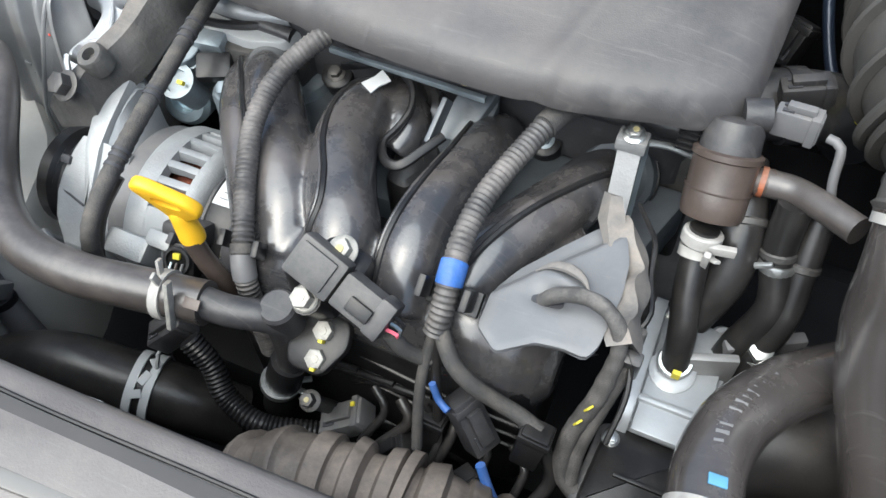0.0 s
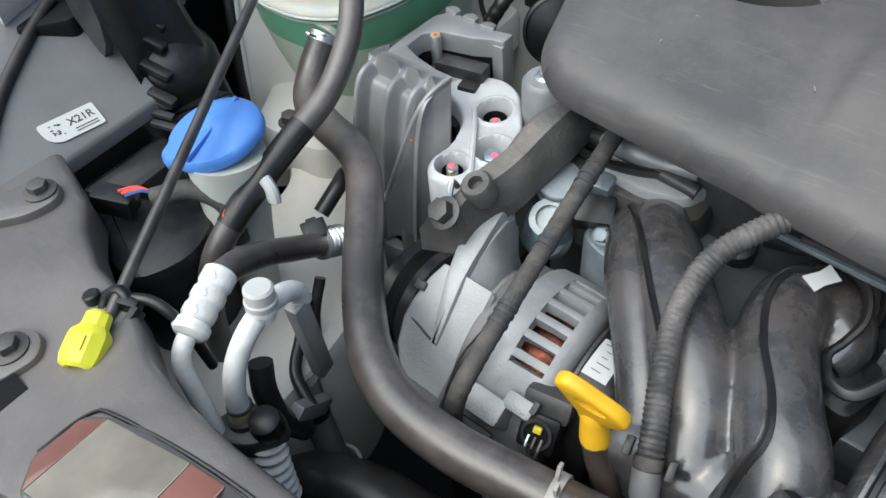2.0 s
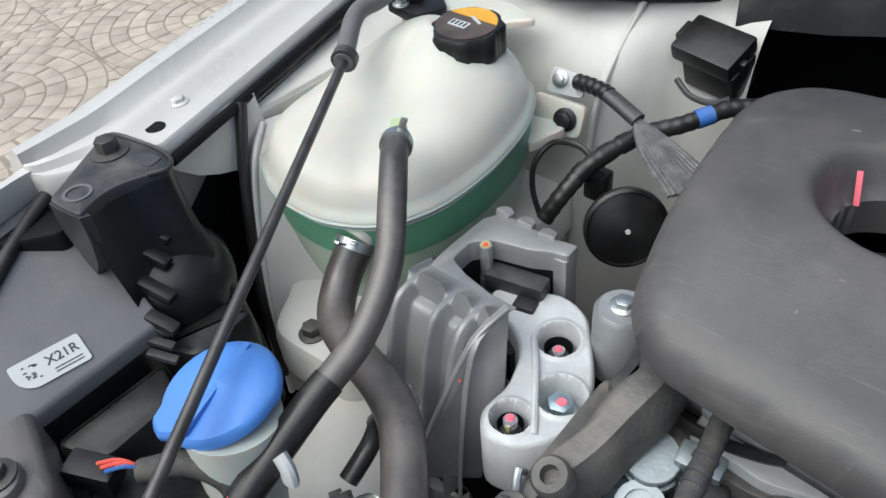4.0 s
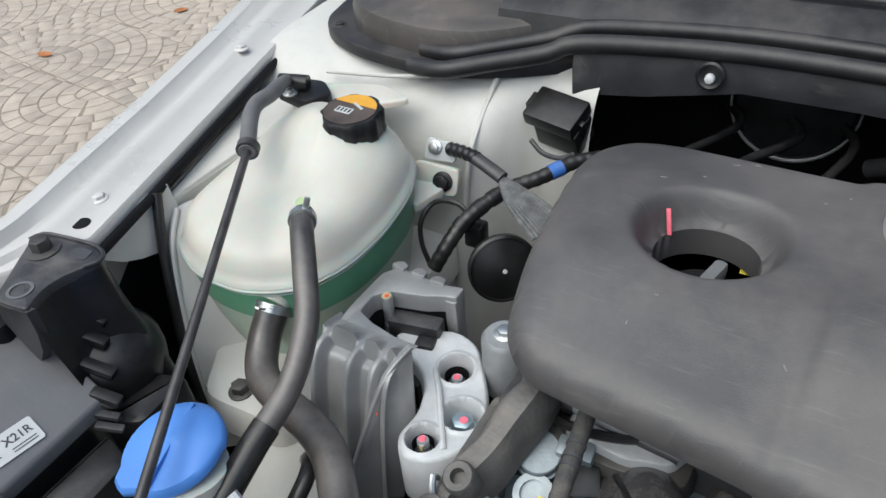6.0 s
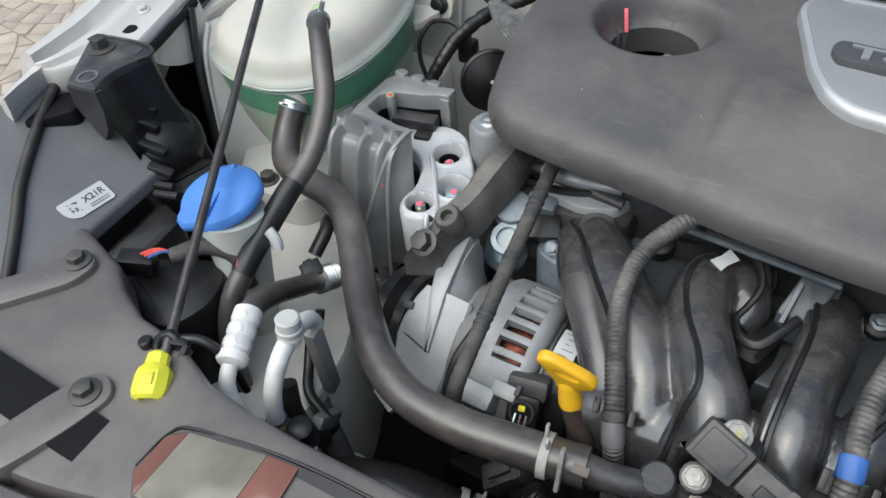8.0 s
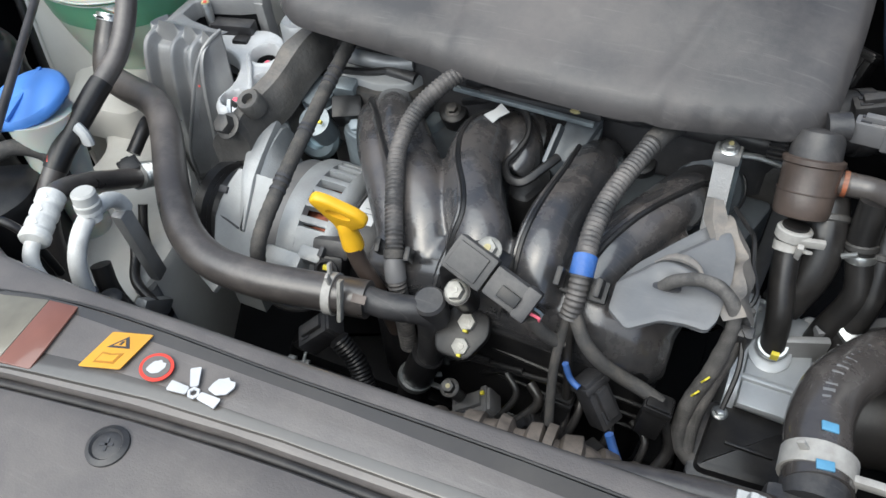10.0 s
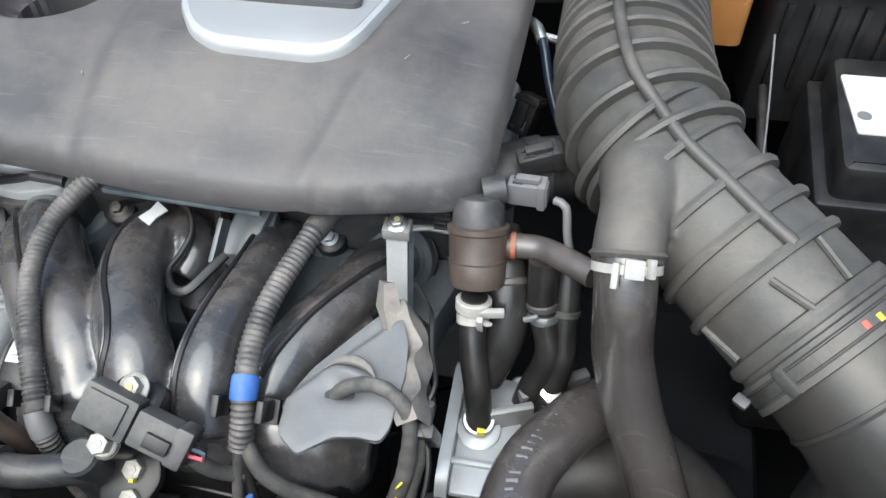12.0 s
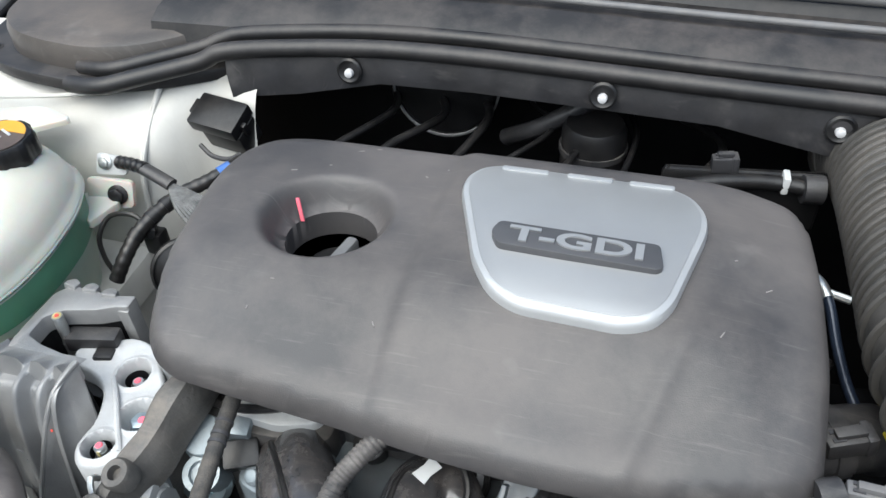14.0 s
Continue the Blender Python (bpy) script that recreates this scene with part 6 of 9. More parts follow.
RAD = [(-0.436, 0.016, 0.772), (-0.434, -0.004, 0.752), (-0.418, -0.026, 0.742), (-0.385, -0.040, 0.745), (-0.345, -0.053, 0.752), (-0.318, -0.066, 0.755), (-0.292, -0.089, 0.754), (-0.258, -0.126, 0.754), (-0.228, -0.156, 0.754), (-0.200, -0.178, 0.754), (-0.168, -0.191, 0.754), (-0.130, -0.193, 0.754), (-0.095, -0.188, 0.754), (-0.046, -0.180, 0.755)]
rh = hose("coolant_hose", RAD, 0.0132, "grey-brown rubber coolant hose from the tank to the engine", None, [(0.008, 0.007, 2, 1.0, STEEL), (0.955, 0.006, 2, 1.2, CLAMPWHITE)])
part("white_ear", box(0.003, 0.006, 0.030, pose(-0.058, -0.194, 0.765, -25, 0, 10), 0.001), BOLTWHITE, rh, "pale steel clamp ear")
part("red_mark", box(0.010, 0.006, 0.001, pose(-0.047, -0.1885, 0.7655, 30, 0, 5), 0.0003), BROWN, rh)
TH = [(-0.404, 0.040, 0.858), (-0.392, 0.024, 0.858), (-0.372, 0.000, 0.848), (-0.352, -0.028, 0.828), (-0.344, -0.062, 0.804), (-0.344, -0.102, 0.788), (-0.342, -0.135, 0.776), (-0.340, -0.160, 0.766), (-0.341, -0.186, 0.742), (-0.336, -0.204, 0.70), (-0.33, -0.21, 0.62)]
thh = hose("overflow_hose", TH, 0.0088, "dark rubber overflow hose from the top of the tank", RUBBER, [(0.03, 0.006, 1, 1.2, STEEL)], 16)
path = spline(TH, 0.003)
n = len(path)
part("tape_wrap", tube(None, 0.0096, 14, path=path[int(0.40 * n):int(0.62 * n)]), RUBBER_BLACK, thh, "black tape wrap")
part("white_clip", tube([(-0.335, -0.133, 0.783), (-0.329, -0.134, 0.778), (-0.328, -0.135, 0.770)], 0.0042, 10, flat=1.6), LABEL, thh, "white plastic clip")
part("red_mark", box(0.005, 0.005, 0.001, axis((-0.340, -0.164, 0.7735), (0.2, -0.5, 1)), 0.0003), REDMARK, thh)
ah = hose("aircon_hose", [(-0.309, -0.112, 0.722), (-0.309, -0.126, 0.730), (-0.306, -0.146, 0.746), (-0.301, -0.170, 0.766), (-0.294, -0.194, 0.782), (-0.288, -0.207, 0.787)], 0.0086, "black rubber air conditioning hose with a crimped aluminium end", RUBBER, (), 16)
ca, cb = V(-0.2905, -0.2035, 0.7870), V(-0.2735, -0.2420, 0.7830)
cr = part("crimp", lathe([(0.0088, -0.001), (0.0100, 0.0), (0.0100, 0.008), (0.0090, 0.010), (0.0090, 0.012), (0.0100, 0.014), (0.0100, 0.019), (0.0091, 0.021), (0.0091, 0.023), (0.0099, 0.025), (0.0099, 0.030), (0.0090, 0.032), (0.0095, 0.034), (0.0108, 0.035), (0.0108, 0.039), (0.0092, 0.041), (0.0060, 0.042)], axis(ca, cb - ca), 24), CRIMP, ah, "crimped aluminium sleeve", 30)
for k in range(3):
    part("crimp_mark", box(0.0030, 0.0050, 0.0008, axis(ca + (cb - ca) * (0.12 + 0.27 * k) + V(0.003, -0.002, 0.0095), (0.3, -0.2, 1)), 0.0003), CRIMP, cr)
part("pipe", tube([cb, (-0.2710, -0.2490, 0.7790), (-0.2680, -0.2540, 0.7700), (-0.2615, -0.2560, 0.7540), (-0.2520, -0.2590, 0.7320), (-0.2440, -0.2620, 0.7080)], 0.0055, 14), CRIMP, ah, "bent aluminium pipe")
part("fitting", tube([(-0.309, -0.104, 0.716), (-0.309, -0.112, 0.7215), (-0.3085, -0.122, 0.728)], lambda s, u: 0.0104 + 0.0013 * math.sin(s * 1500), 18, 0.0006), STEEL, ah, "ridged steel fitting")
ap2 = thing("aircon_pipe", "bare aluminium air conditioning pipe with a grey service cap", "pipe", (-0.245, -0.22, 0.68))
part("pipe", tube([(-0.2440, -0.2440, 0.738), (-0.2442, -0.2425, 0.753), (-0.2450, -0.2360, 0.771), (-0.2475, -0.2220, 0.7835), (-0.2510, -0.2050, 0.7865), (-0.2550, -0.1900, 0.7815), (-0.2580, -0.1800, 0.772), (-0.2595, -0.1760, 0.760)], 0.0063, 16), CRIMP, ap2, "bright aluminium pipe")
vm = axis((-0.2490, -0.2070, 0.7870), (0.0, 0.12, 1))
part("valve", lathe([(0.0066, -0.004), (0.0066, 0.003), (0.0090, 0.0036), (0.0090, 0.0065), (0.0078, 0.0075)], vm, 18), CRIMP, ap2)
part("service_cap", lathe([(0.0086, 0.0060), (0.0092, 0.0075), (0.0092, 0.0110), (0.0084, 0.0120), (0.0084, 0.0190), (0.0070, 0.0205), (0.0, 0.0205)], vm, 24, cap=False), CAPGREY, ap2, "pale grey screw cap")
part("grey_bar", box(0.010, 0.014, 0.086, pose(-0.2600, -0.1790, 0.721, 5, 3, 10), 0.003), ALU_DULL, ap2, "grey flattened pipe")
part("bar_foot", box(0.010, 0.014, 0.050, pose(-0.2540, -0.1990, 0.668, 38, 10, 10), 0.003), ALU_DULL, ap2)
part("black_ring", lathe([(0.0072, -0.0015), (0.0076, 0.0), (0.0072, 0.0015)], axis((-0.2440, -0.2435, 0.7425), (0, 0.1, 1)), 18), INK, ap2)
part("pale_ring", lathe([(0.0070, -0.0030), (0.0072, 0.003)], axis((-0.2438, -0.2440, 0.7385), (0, 0.1, 1)), 18), YELLOWBOLT, ap2)
part("collar", lathe([(0.0090, -0.010), (0.0095, 0.0), (0.0080, 0.0015)], axis((-0.2436, -0.2445, 0.7340), (0, 0.1, 1)), 20), DARKSTEEL, ap2)
part("flange", slab(rounded([(-0.258, -0.262), (-0.250, -0.266), (-0.228, -0.255), (-0.219, -0.240), (-0.224, -0.228), (-0.236, -0.229), (-0.256, -0.244)], 0.008), 0.715, 0.7300, None, 0.003), DARKSTEEL, ap2, "dusty steel flange")
part("plug", lathe([(0.0095, 0.0), (0.0100, 0.006), (0.0090, 0.012), (0.0060, 0.014)], axis((-0.2275, -0.2395, 0.7295), (0.05, -0.1, 1)), 20), BLACK, ap2, "black screw plug")
part("lower_pipe", tube([(-0.229, -0.243, 0.717), (-0.224, -0.248, 0.700), (-0.218, -0.252, 0.675)], lambda s, u: 0.0098 + 0.0010 * math.sin(s * 900), 16, 0.001), CRIMP, ap2)
cable("vent_hose", [(-0.262, -0.215, 0.735), (-0.256, -0.222, 0.715), (-0.250, -0.222, 0.69), (-0.25, -0.21, 0.66)], 0.008, "black vent hose by the pipes", RUBBER_BLACK, "hose")
cable("sensor_cable", [(-0.312, -0.255, 0.800), (-0.295, -0.244, 0.800), (-0.282, -0.240, 0.790), (-0.278, -0.238, 0.77), (-0.28, -0.235, 0.74)], 0.0032, "thin black cable by the prop rod seat", RUBBER_BLACK)
cable("sensor_cable", [(-0.30, -0.135, 0.71), (-0.295, -0.15, 0.69), (-0.29, -0.16, 0.66)], 0.004, "thin black cable by the prop rod seat", RUBBER_BLACK)
plug("pressure_switch", (-0.318, -0.118, 0.728), (0.4, -0.2, 0.9), (0.015, 0.013, 0.026), "black pressure switch plug with yellow stripes", BLACK, [("yellow_stripe", 0.003, 0.0075, 0.0, (0.0015, 0.001, 0.018), YELLOWMARK), ("red_spot", -0.003, 0.0075, 0.006, (0.002, 0.001, 0.002), REDMARK)])
cable("switch_cable", [(-0.324, -0.105, 0.735), (-0.325, -0.085, 0.745), (-0.335, -0.07, 0.74), (-0.35, -0.06, 0.72)], 0.006, "black cable to the pressure switch", RUBBER_BLACK)
cable("rail_cable", [(-0.30, -0.15, 0.70), (-0.29, -0.17, 0.685), (-0.275, -0.19, 0.68), (-0.25, -0.20, 0.675)], 0.0045, "black cable lying on the white rail", RUBBER_BLACK)
lh = thing("lower_hose", "thick black lower coolant hose with a white steel clamp", "hose", (-0.15, -0.18, 0.55))
LP = [(-0.258, -0.240, 0.600), (-0.232, -0.224, 0.620), (-0.193, -0.210, 0.626), (-0.151, -0.202, 0.620), (-0.108, -0.192, 0.605), (-0.075, -0.180, 0.58)]
part("hose_body", tube(LP, 0.0235, 24), RUBBER_BLACK, lh)
band(lh, (-0.138, -0.1995, 0.6175), (0.04, 0.01, -0.012), 0.0242, 0.006, LABEL, 0, 1.3, "white flat spring clamp")
band(lh, (-0.127, -0.1970, 0.6140), (0.04, 0.01, -0.012), 0.0242, 0.006, LABEL, 1, 1.3, "white flat spring clamp", tall=0.018)
for dx in (0, 1, 2):
    part("clamp_bridge", box(0.010, 0.006, 0.0014, axis(V(-0.1325, -0.1985, 0.6158) + V(0.3, -0.55 + 0.5 * dx, 0.8).normalized() * 0.0248, V(0.3, -0.55 + 0.5 * dx, 0.8)), 0.0003), LABEL, lh)
gr = thing("grey_pipe", "grey pipe with a white plastic ring", "pipe", (-0.27, -0.16, 0.52))
part("pipe", tube([(-0.276, -0.186, 0.665), (-0.268, -0.190, 0.636), (-0.259, -0.193, 0.604), (-0.252, -0.194, 0.572), (-0.248, -0.194, 0.55)], 0.0105, 18), PIPEGREY, gr)
part("ring", lathe([(0.0150, -0.012), (0.0175, -0.010), (0.0178, 0.004), (0.0165, 0.0055), (0.0150, 0.004), (0.0150, -0.012)], axis((-0.252, -0.194, 0.576), (-0.15, 0, 1)), 28, cap=False), LABEL, gr, "white plastic ring")
part("strap", lathe([(0.0108, -0.003), (0.0112, 0.0), (0.0108, 0.003)], axis((-0.268, -0.190, 0.636), (0.25, -0.1, -1)), 20), BLACK, gr)
fr = thing("cooling_fan", "black fan frame with a white tie in the gap", "fan frame", (-0.12, -0.24, 0.55))
part("bar", box(0.16, 0.012, 0.012, pose(-0.12, -0.262, 0.60), 0.003), BLACK, fr)
part("white_tie", box(0.014, 0.004, 0.008, pose(-0.115, -0.238, 0.678, 0, -15, 0), 0.001), LABEL, fr, "small white tie clip")

# ---- engine mount and bracket ----
LEGSTEEL = material("dusty_bracket_steel", (0.095, 0.092, 0.088), 0.5, 0.2, vary=0.35, scale=36, bump=0.6, grain=300, dust=0.55, dust_colour=(0.24, 0.21, 0.18), scuffs=0.15)
def mount():
    t = thing("engine_mount", "ribbed cast aluminium engine mount housing with a stud", "engine mount", (-0.34, 0.04, 0.62))
    ring = [(-0.3755, 0.012), (-0.3775, 0.050), (-0.3775, 0.086), (-0.370, 0.0985), (-0.349, 0.0985), (-0.328, 0.096), (-0.307, 0.1005), (-0.3065, 0.086), (-0.3165, 0.0845), (-0.330, 0.0775), (-0.357, 0.0705), (-0.3675, 0.060),
            (-0.3665, 0.041), (-0.350, 0.0345), (-0.321, 0.0290), (-0.3085, 0.0245), (-0.3060, 0.012)]
    part("housing", slab(ring, 0.7610, 0.7775, None, 0.0018, 0.003), ALU_DULL, t)
    # near-black copy of the ring paints in the shade of the open hollow
    part("shade_wall", slab(shrunk([V(*p) for p in ring], 0.0012), 0.690, 0.7605, None, 0, 0.003), DARK, t, "dark slab standing for the shaded hollow below the rim")
    part("end_post", box(0.0105, 0.015, 0.085, pose(-0.3120, 0.0925, 0.731, 2, 0, 4), 0.002), ALU_DULL, t)
    # front: three sunken panels between raised ridges that run over the shoulder
    side = spline([V(0, 0.030, 0.7765), V(0, 0.016, 0.7800), V(0, 0.000, 0.7800), V(0, -0.0090, 0.7750), V(0, -0.0155, 0.7620), V(0, -0.0215, 0.7400), V(0, -0.0285, 0.700), V(0, -0.0335, 0.660), V(0, -0.0360, 0.620)], 0.0028)
    crest = (-0.3735, -0.3420, -0.3215, -0.3075)
    loops = []
    for v, q in enumerate(side):
        a, b = side[max(v - 1, 0)], side[min(v + 1, len(side) - 1)]
        inward = V(0, a.z - b.z, b.y - a.y).normalized()
        if inward.y < 0:
            inward = -inward
        start = smooth(0.024, 0.004, q.y)
        row = [V(-0.3780, q.y + 0.010, q.z - 0.004)]
        for k in range(100):
            x = -0.3770 + 0.0715 * k / 99
            far = min(abs(x - c) - (0.0012 if c > -0.37 else 0.0024) for c in crest)
            sunk = smooth(0.0, 0.0062, far) * start
            edge = smooth(-0.3735, -0.3770, x) * 0.0035
            row.append(V(x, q.y, q.z) + inward * (0.0100 * sunk + edge))
        loops.append(row)
    part("fluted_front", rings(bmesh.new(), loops, cap=False, closed=False), ALU_DULL, t, sharp=60)
    gus = [V(-0.3040, 0.0200, 0.7840), V(-0.3065, 0.0040, 0.7815), V(-0.3095, -0.0075, 0.7740), V(-0.3150, -0.0190, 0.7530), V(-0.3220, -0.0300, 0.7220), V(-0.3310, -0.0415, 0.6830), V(-0.3355, -0.0405, 0.6470), V(-0.3000, -0.0200, 0.6560), V(-0.3020, 0.0100, 0.7000)]
    mid = sum(gus, V(0, 0, 0)) / len(gus)
    part("end_plate", rings(bmesh.new(), [[q + V(-0.0050, 0.0030, -0.0005) for q in gus], gus, [mid + (q - mid) * 0.95 + V(0.0012, -0.0008, 0) for q in gus]]), ALU_DULL, t, sharp=30)
    part("plate_rim", tube([q + V(-0.0006, 0.0, 0.0004) for q in gus[:7]], 0.0019, 8), ALU_DULL, t)
    part("front_skirt", slab([(-0.375, -0.02), (-0.31, -0.02), (-0.30, -0.030), (-0.335, -0.042), (-0.37, -0.036)], 0.60, 0.636, None, 0.008, 0.01), ALU_DULL, t)
    # black floor, as dark as the shade inside the ring
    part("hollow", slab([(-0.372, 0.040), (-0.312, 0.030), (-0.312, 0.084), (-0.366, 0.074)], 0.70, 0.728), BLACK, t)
    for x, z in ((-0.3600, 0.7060), (-0.3540, 0.6960), (-0.3310, 0.7060)):
        part("cast_mark", box(0.0060, 0.0016, 0.0030, pose(x, -0.0195 + 0.15 * (z - 0.70), z, -8, 25, 0), 0.0008), ALU_PALE, t)
    part("red_spot", box(0.0016, 0.0008, 0.0020, pose(-0.3130, -0.0185, 0.7480, -20, 0, 20), 0.0003), REDMARK, t)
    part("rubber_block", box(0.044, 0.016, 0.016, pose(-0.3355, 0.0690, 0.7500, 0, 0, 12), 0.003), GREYBLACK, t, "dark rubber block")
    part("rubber_step", box(0.016, 0.012, 0.012, pose(-0.3200, 0.0580, 0.7440, 0, 0, 12), 0.002), BLACK, t)
    for x, y, turn in ((-0.3670, 0.0990, -12), (-0.3480, 0.0985, 0), (-0.3290, 0.0970, 8)):
        part("fin", slab([(-0.0075, -0.004), (0.0065, -0.004), (0.0050, 0.004), (-0.0030, 0.007), (-0.0075, 0.003)], -0.024, 0.0022, pose(x, y, 0.7775, -10, 0, turn), 0.0016, 0.002), ALU_DULL, t)
    s = part("stud", tube([(-0.3575, 0.0640, 0.728), (-0.3575, 0.0640, 0.750), (-0.3575, 0.0640, 0.7775)], lambda s, u: (0.0052 if s < 0.022 else 0.0044) + 0.0002 * math.sin(s * 4000), 12, 0.0005), STEEL, t)
    part("stud_tip", lathe([(0.0040, 0.7772), (0.0036, 0.7782)], Matrix.Translation((-0.3575, 0.0640, 0)), 10), YELLOWBOLT, s, "yellow paint mark")
    part("stud_dab", lathe([(0.0021, 0.7780), (0.0016, 0.7790)], Matrix.Translation((-0.3570, 0.0635, 0)), 10), REDMARK, s, "red paint dab")
    part("stud_nut", lathe([(0.0085, 0.722), (0.0085, 0.731), (0.0060, 0.733)], Matrix.Translation((-0.3575, 0.0640, 0)), 6), DARKSTEEL, t, sharp=20)
    a = thing("mount_arm", "bright cast aluminium mount arm with three marked bolts", "engine mount", (-0.28, 0.02, 0.70))
    arm = rounded([(-0.350, 0.058), (-0.322, 0.074), (-0.304, 0.082), (-0.282, 0.076), (-0.268, 0.058), (-0.252, 0.038), (-0.240, 0.014), (-0.243, -0.014), (-0.258, -0.034), (-0.280, -0.040), (-0.293, -0.024), (-0.290, 0.000), (-0.300, 0.026), (-0.318, 0.040), (-0.340, 0.044)], 0.010, 4)
    pockets = [(-0.2855, 0.047, 0.0125), (-0.2600, 0.012, 0.0138), (-0.2740, -0.019, 0.0112)]

    def arm_top(x, y):
        z = 0.744 + 0.004 * smooth(0.03, 0.07, y)
        for px, py, r in pockets:
            d = math.hypot(x - px, y - py)
            z += 0.0016 * math.exp(-((d - r - 0.002) / 0.002) ** 2) - 0.020 * smooth(r + 0.0015, r - 0.002, d)
        return z
    part("arm", field(arm, arm_top, 0.0011, 0.045, 0.003), ARM, a, "", 60)
    part("web_rib", tube([(-0.300, 0.040, 0.746), (-0.284, 0.020, 0.747), (-0.270, 0.0, 0.746), (-0.256, -0.020, 0.744)], 0.0022, 8), ARM, a)
    for (x, y, r), mt, tall in zip(pockets, (DARKSTEEL, BLUESTEEL, DARKSTEEL), (0.006, 0.012, 0.005)):
        # the deep pockets' shade is put into near-black sleeves and seats
        if mt is DARKSTEEL:
            part("shade_sleeve", lathe([(r - 0.0040, 0.7255), (r - 0.0030, 0.7385)], Matrix.Translation((x, y, 0)), 24, cap=False), DARK, a, "pocket wall darkened as painted shade")
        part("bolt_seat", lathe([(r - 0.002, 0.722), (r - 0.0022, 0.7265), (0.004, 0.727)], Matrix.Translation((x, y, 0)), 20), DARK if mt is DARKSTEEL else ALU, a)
        hexbolt(a, (x, y, 0.727), (0, 0, 1), 0.0072 if tall < 0.01 else 0.0092, tall, mt, "", 1.2, None if tall < 0.01 else PINKMARK)
        if tall < 0.01:
            top = 0.736 if y > 0 else 0.743
            part("thread", tube([(x, y, 0.728), (x, y, top)], lambda s, u: 0.0042 + 0.0003 * math.sin(s * 4000), 12, 0.0006), STEEL, a)
            part("paint_mark", lathe([(0.0030, top), (0.0022, top + 0.001)], Matrix.Translation((x - 0.0006, y + 0.0006, 0)), 10), PINKMARK, a, "pink paint mark")
            part("yellow_stripe", box(0.0026, 0.0008, 0.007, pose(x + 0.0012, y - 0.0043, top - 0.005), 0.0002), YELLOWBOLT, a)
    k = thing("support_bracket", "dusty black steel bracket leg with a large bolt", "bracket", (-0.22, -0.05, 0.70))
    leg = []
    for (x, y, z), w in zip(spline([(-0.203, 0.058, 0.796), (-0.203, 0.030, 0.806), (-0.205, -0.002, 0.808), (-0.211, -0.026, 0.795), (-0.220, -0.052, 0.784), (-0.226, -0.072, 0.777), (-0.228, -0.084, 0.771)], 0.006), [0.0142 - 0.002 * smooth(14, 20, k) - 0.003 * smooth(24, 27, k) + 0.0012 * math.sin(k * 0.9) for k in range(60)]):
        leg.append([V(x - w, y - 0.006, z - 0.032), V(x - w, y - 0.006, z - 0.012), V(x - w + 0.005, y - 0.004, z - 0.003), V(x - 0.4 * w, y, z), V(x + 0.5 * w, y + 0.004, z + 0.001), V(x + w - 0.004, y + 0.006, z - 0.004), V(x + w, y + 0.007, z - 0.014), V(x + w, y + 0.007, z - 0.032)])
    part("leg", rings(bmesh.new(), leg), LEGSTEEL, k, sharp=45)
    part("leg_web", slab([(-0.242, 0.03), (-0.205, 0.03), (-0.212, -0.045), (-0.240, -0.050)], 0.69, 0.762, None, 0.006, 0.008), LEGSTEEL, k)
    part("boss", lathe([(0.0105, -0.012), (0.0105, 0.001), (0.0090, 0.003), (0.0050, 0.003), (0.0046, -0.004)], axis((-0.2185, -0.058, 0.7855), (-0.1, -0.4, 1)), 22), LEGSTEEL, k, "dusty hollow boss")
    hexbolt(k, (-0.2255, -0.081, 0.775), (-0.15, -0.6, 0.8), 0.0085, 0.010, DARKSTEEL, "large dusty bolt", 1.3)
    part("top_boss", lathe([(0.018, -0.05), (0.018, 0.0), (0.015, 0.004), (0.006, 0.004), (0.005, 0.008)], axis((-0.255, 0.070, 0.772), (0, 0, 1)), 22), ALU, k)
    hexbolt(k, (-0.255, 0.070, 0.776), (0, 0, 1), 0.0065, 0.006, STEEL)
    part("clip", tube([(-0.233, -0.060, 0.778), (-0.232, -0.066, 0.787), (-0.229, -0.072, 0.780)], 0.0022, 8), STEEL, k)


mount()

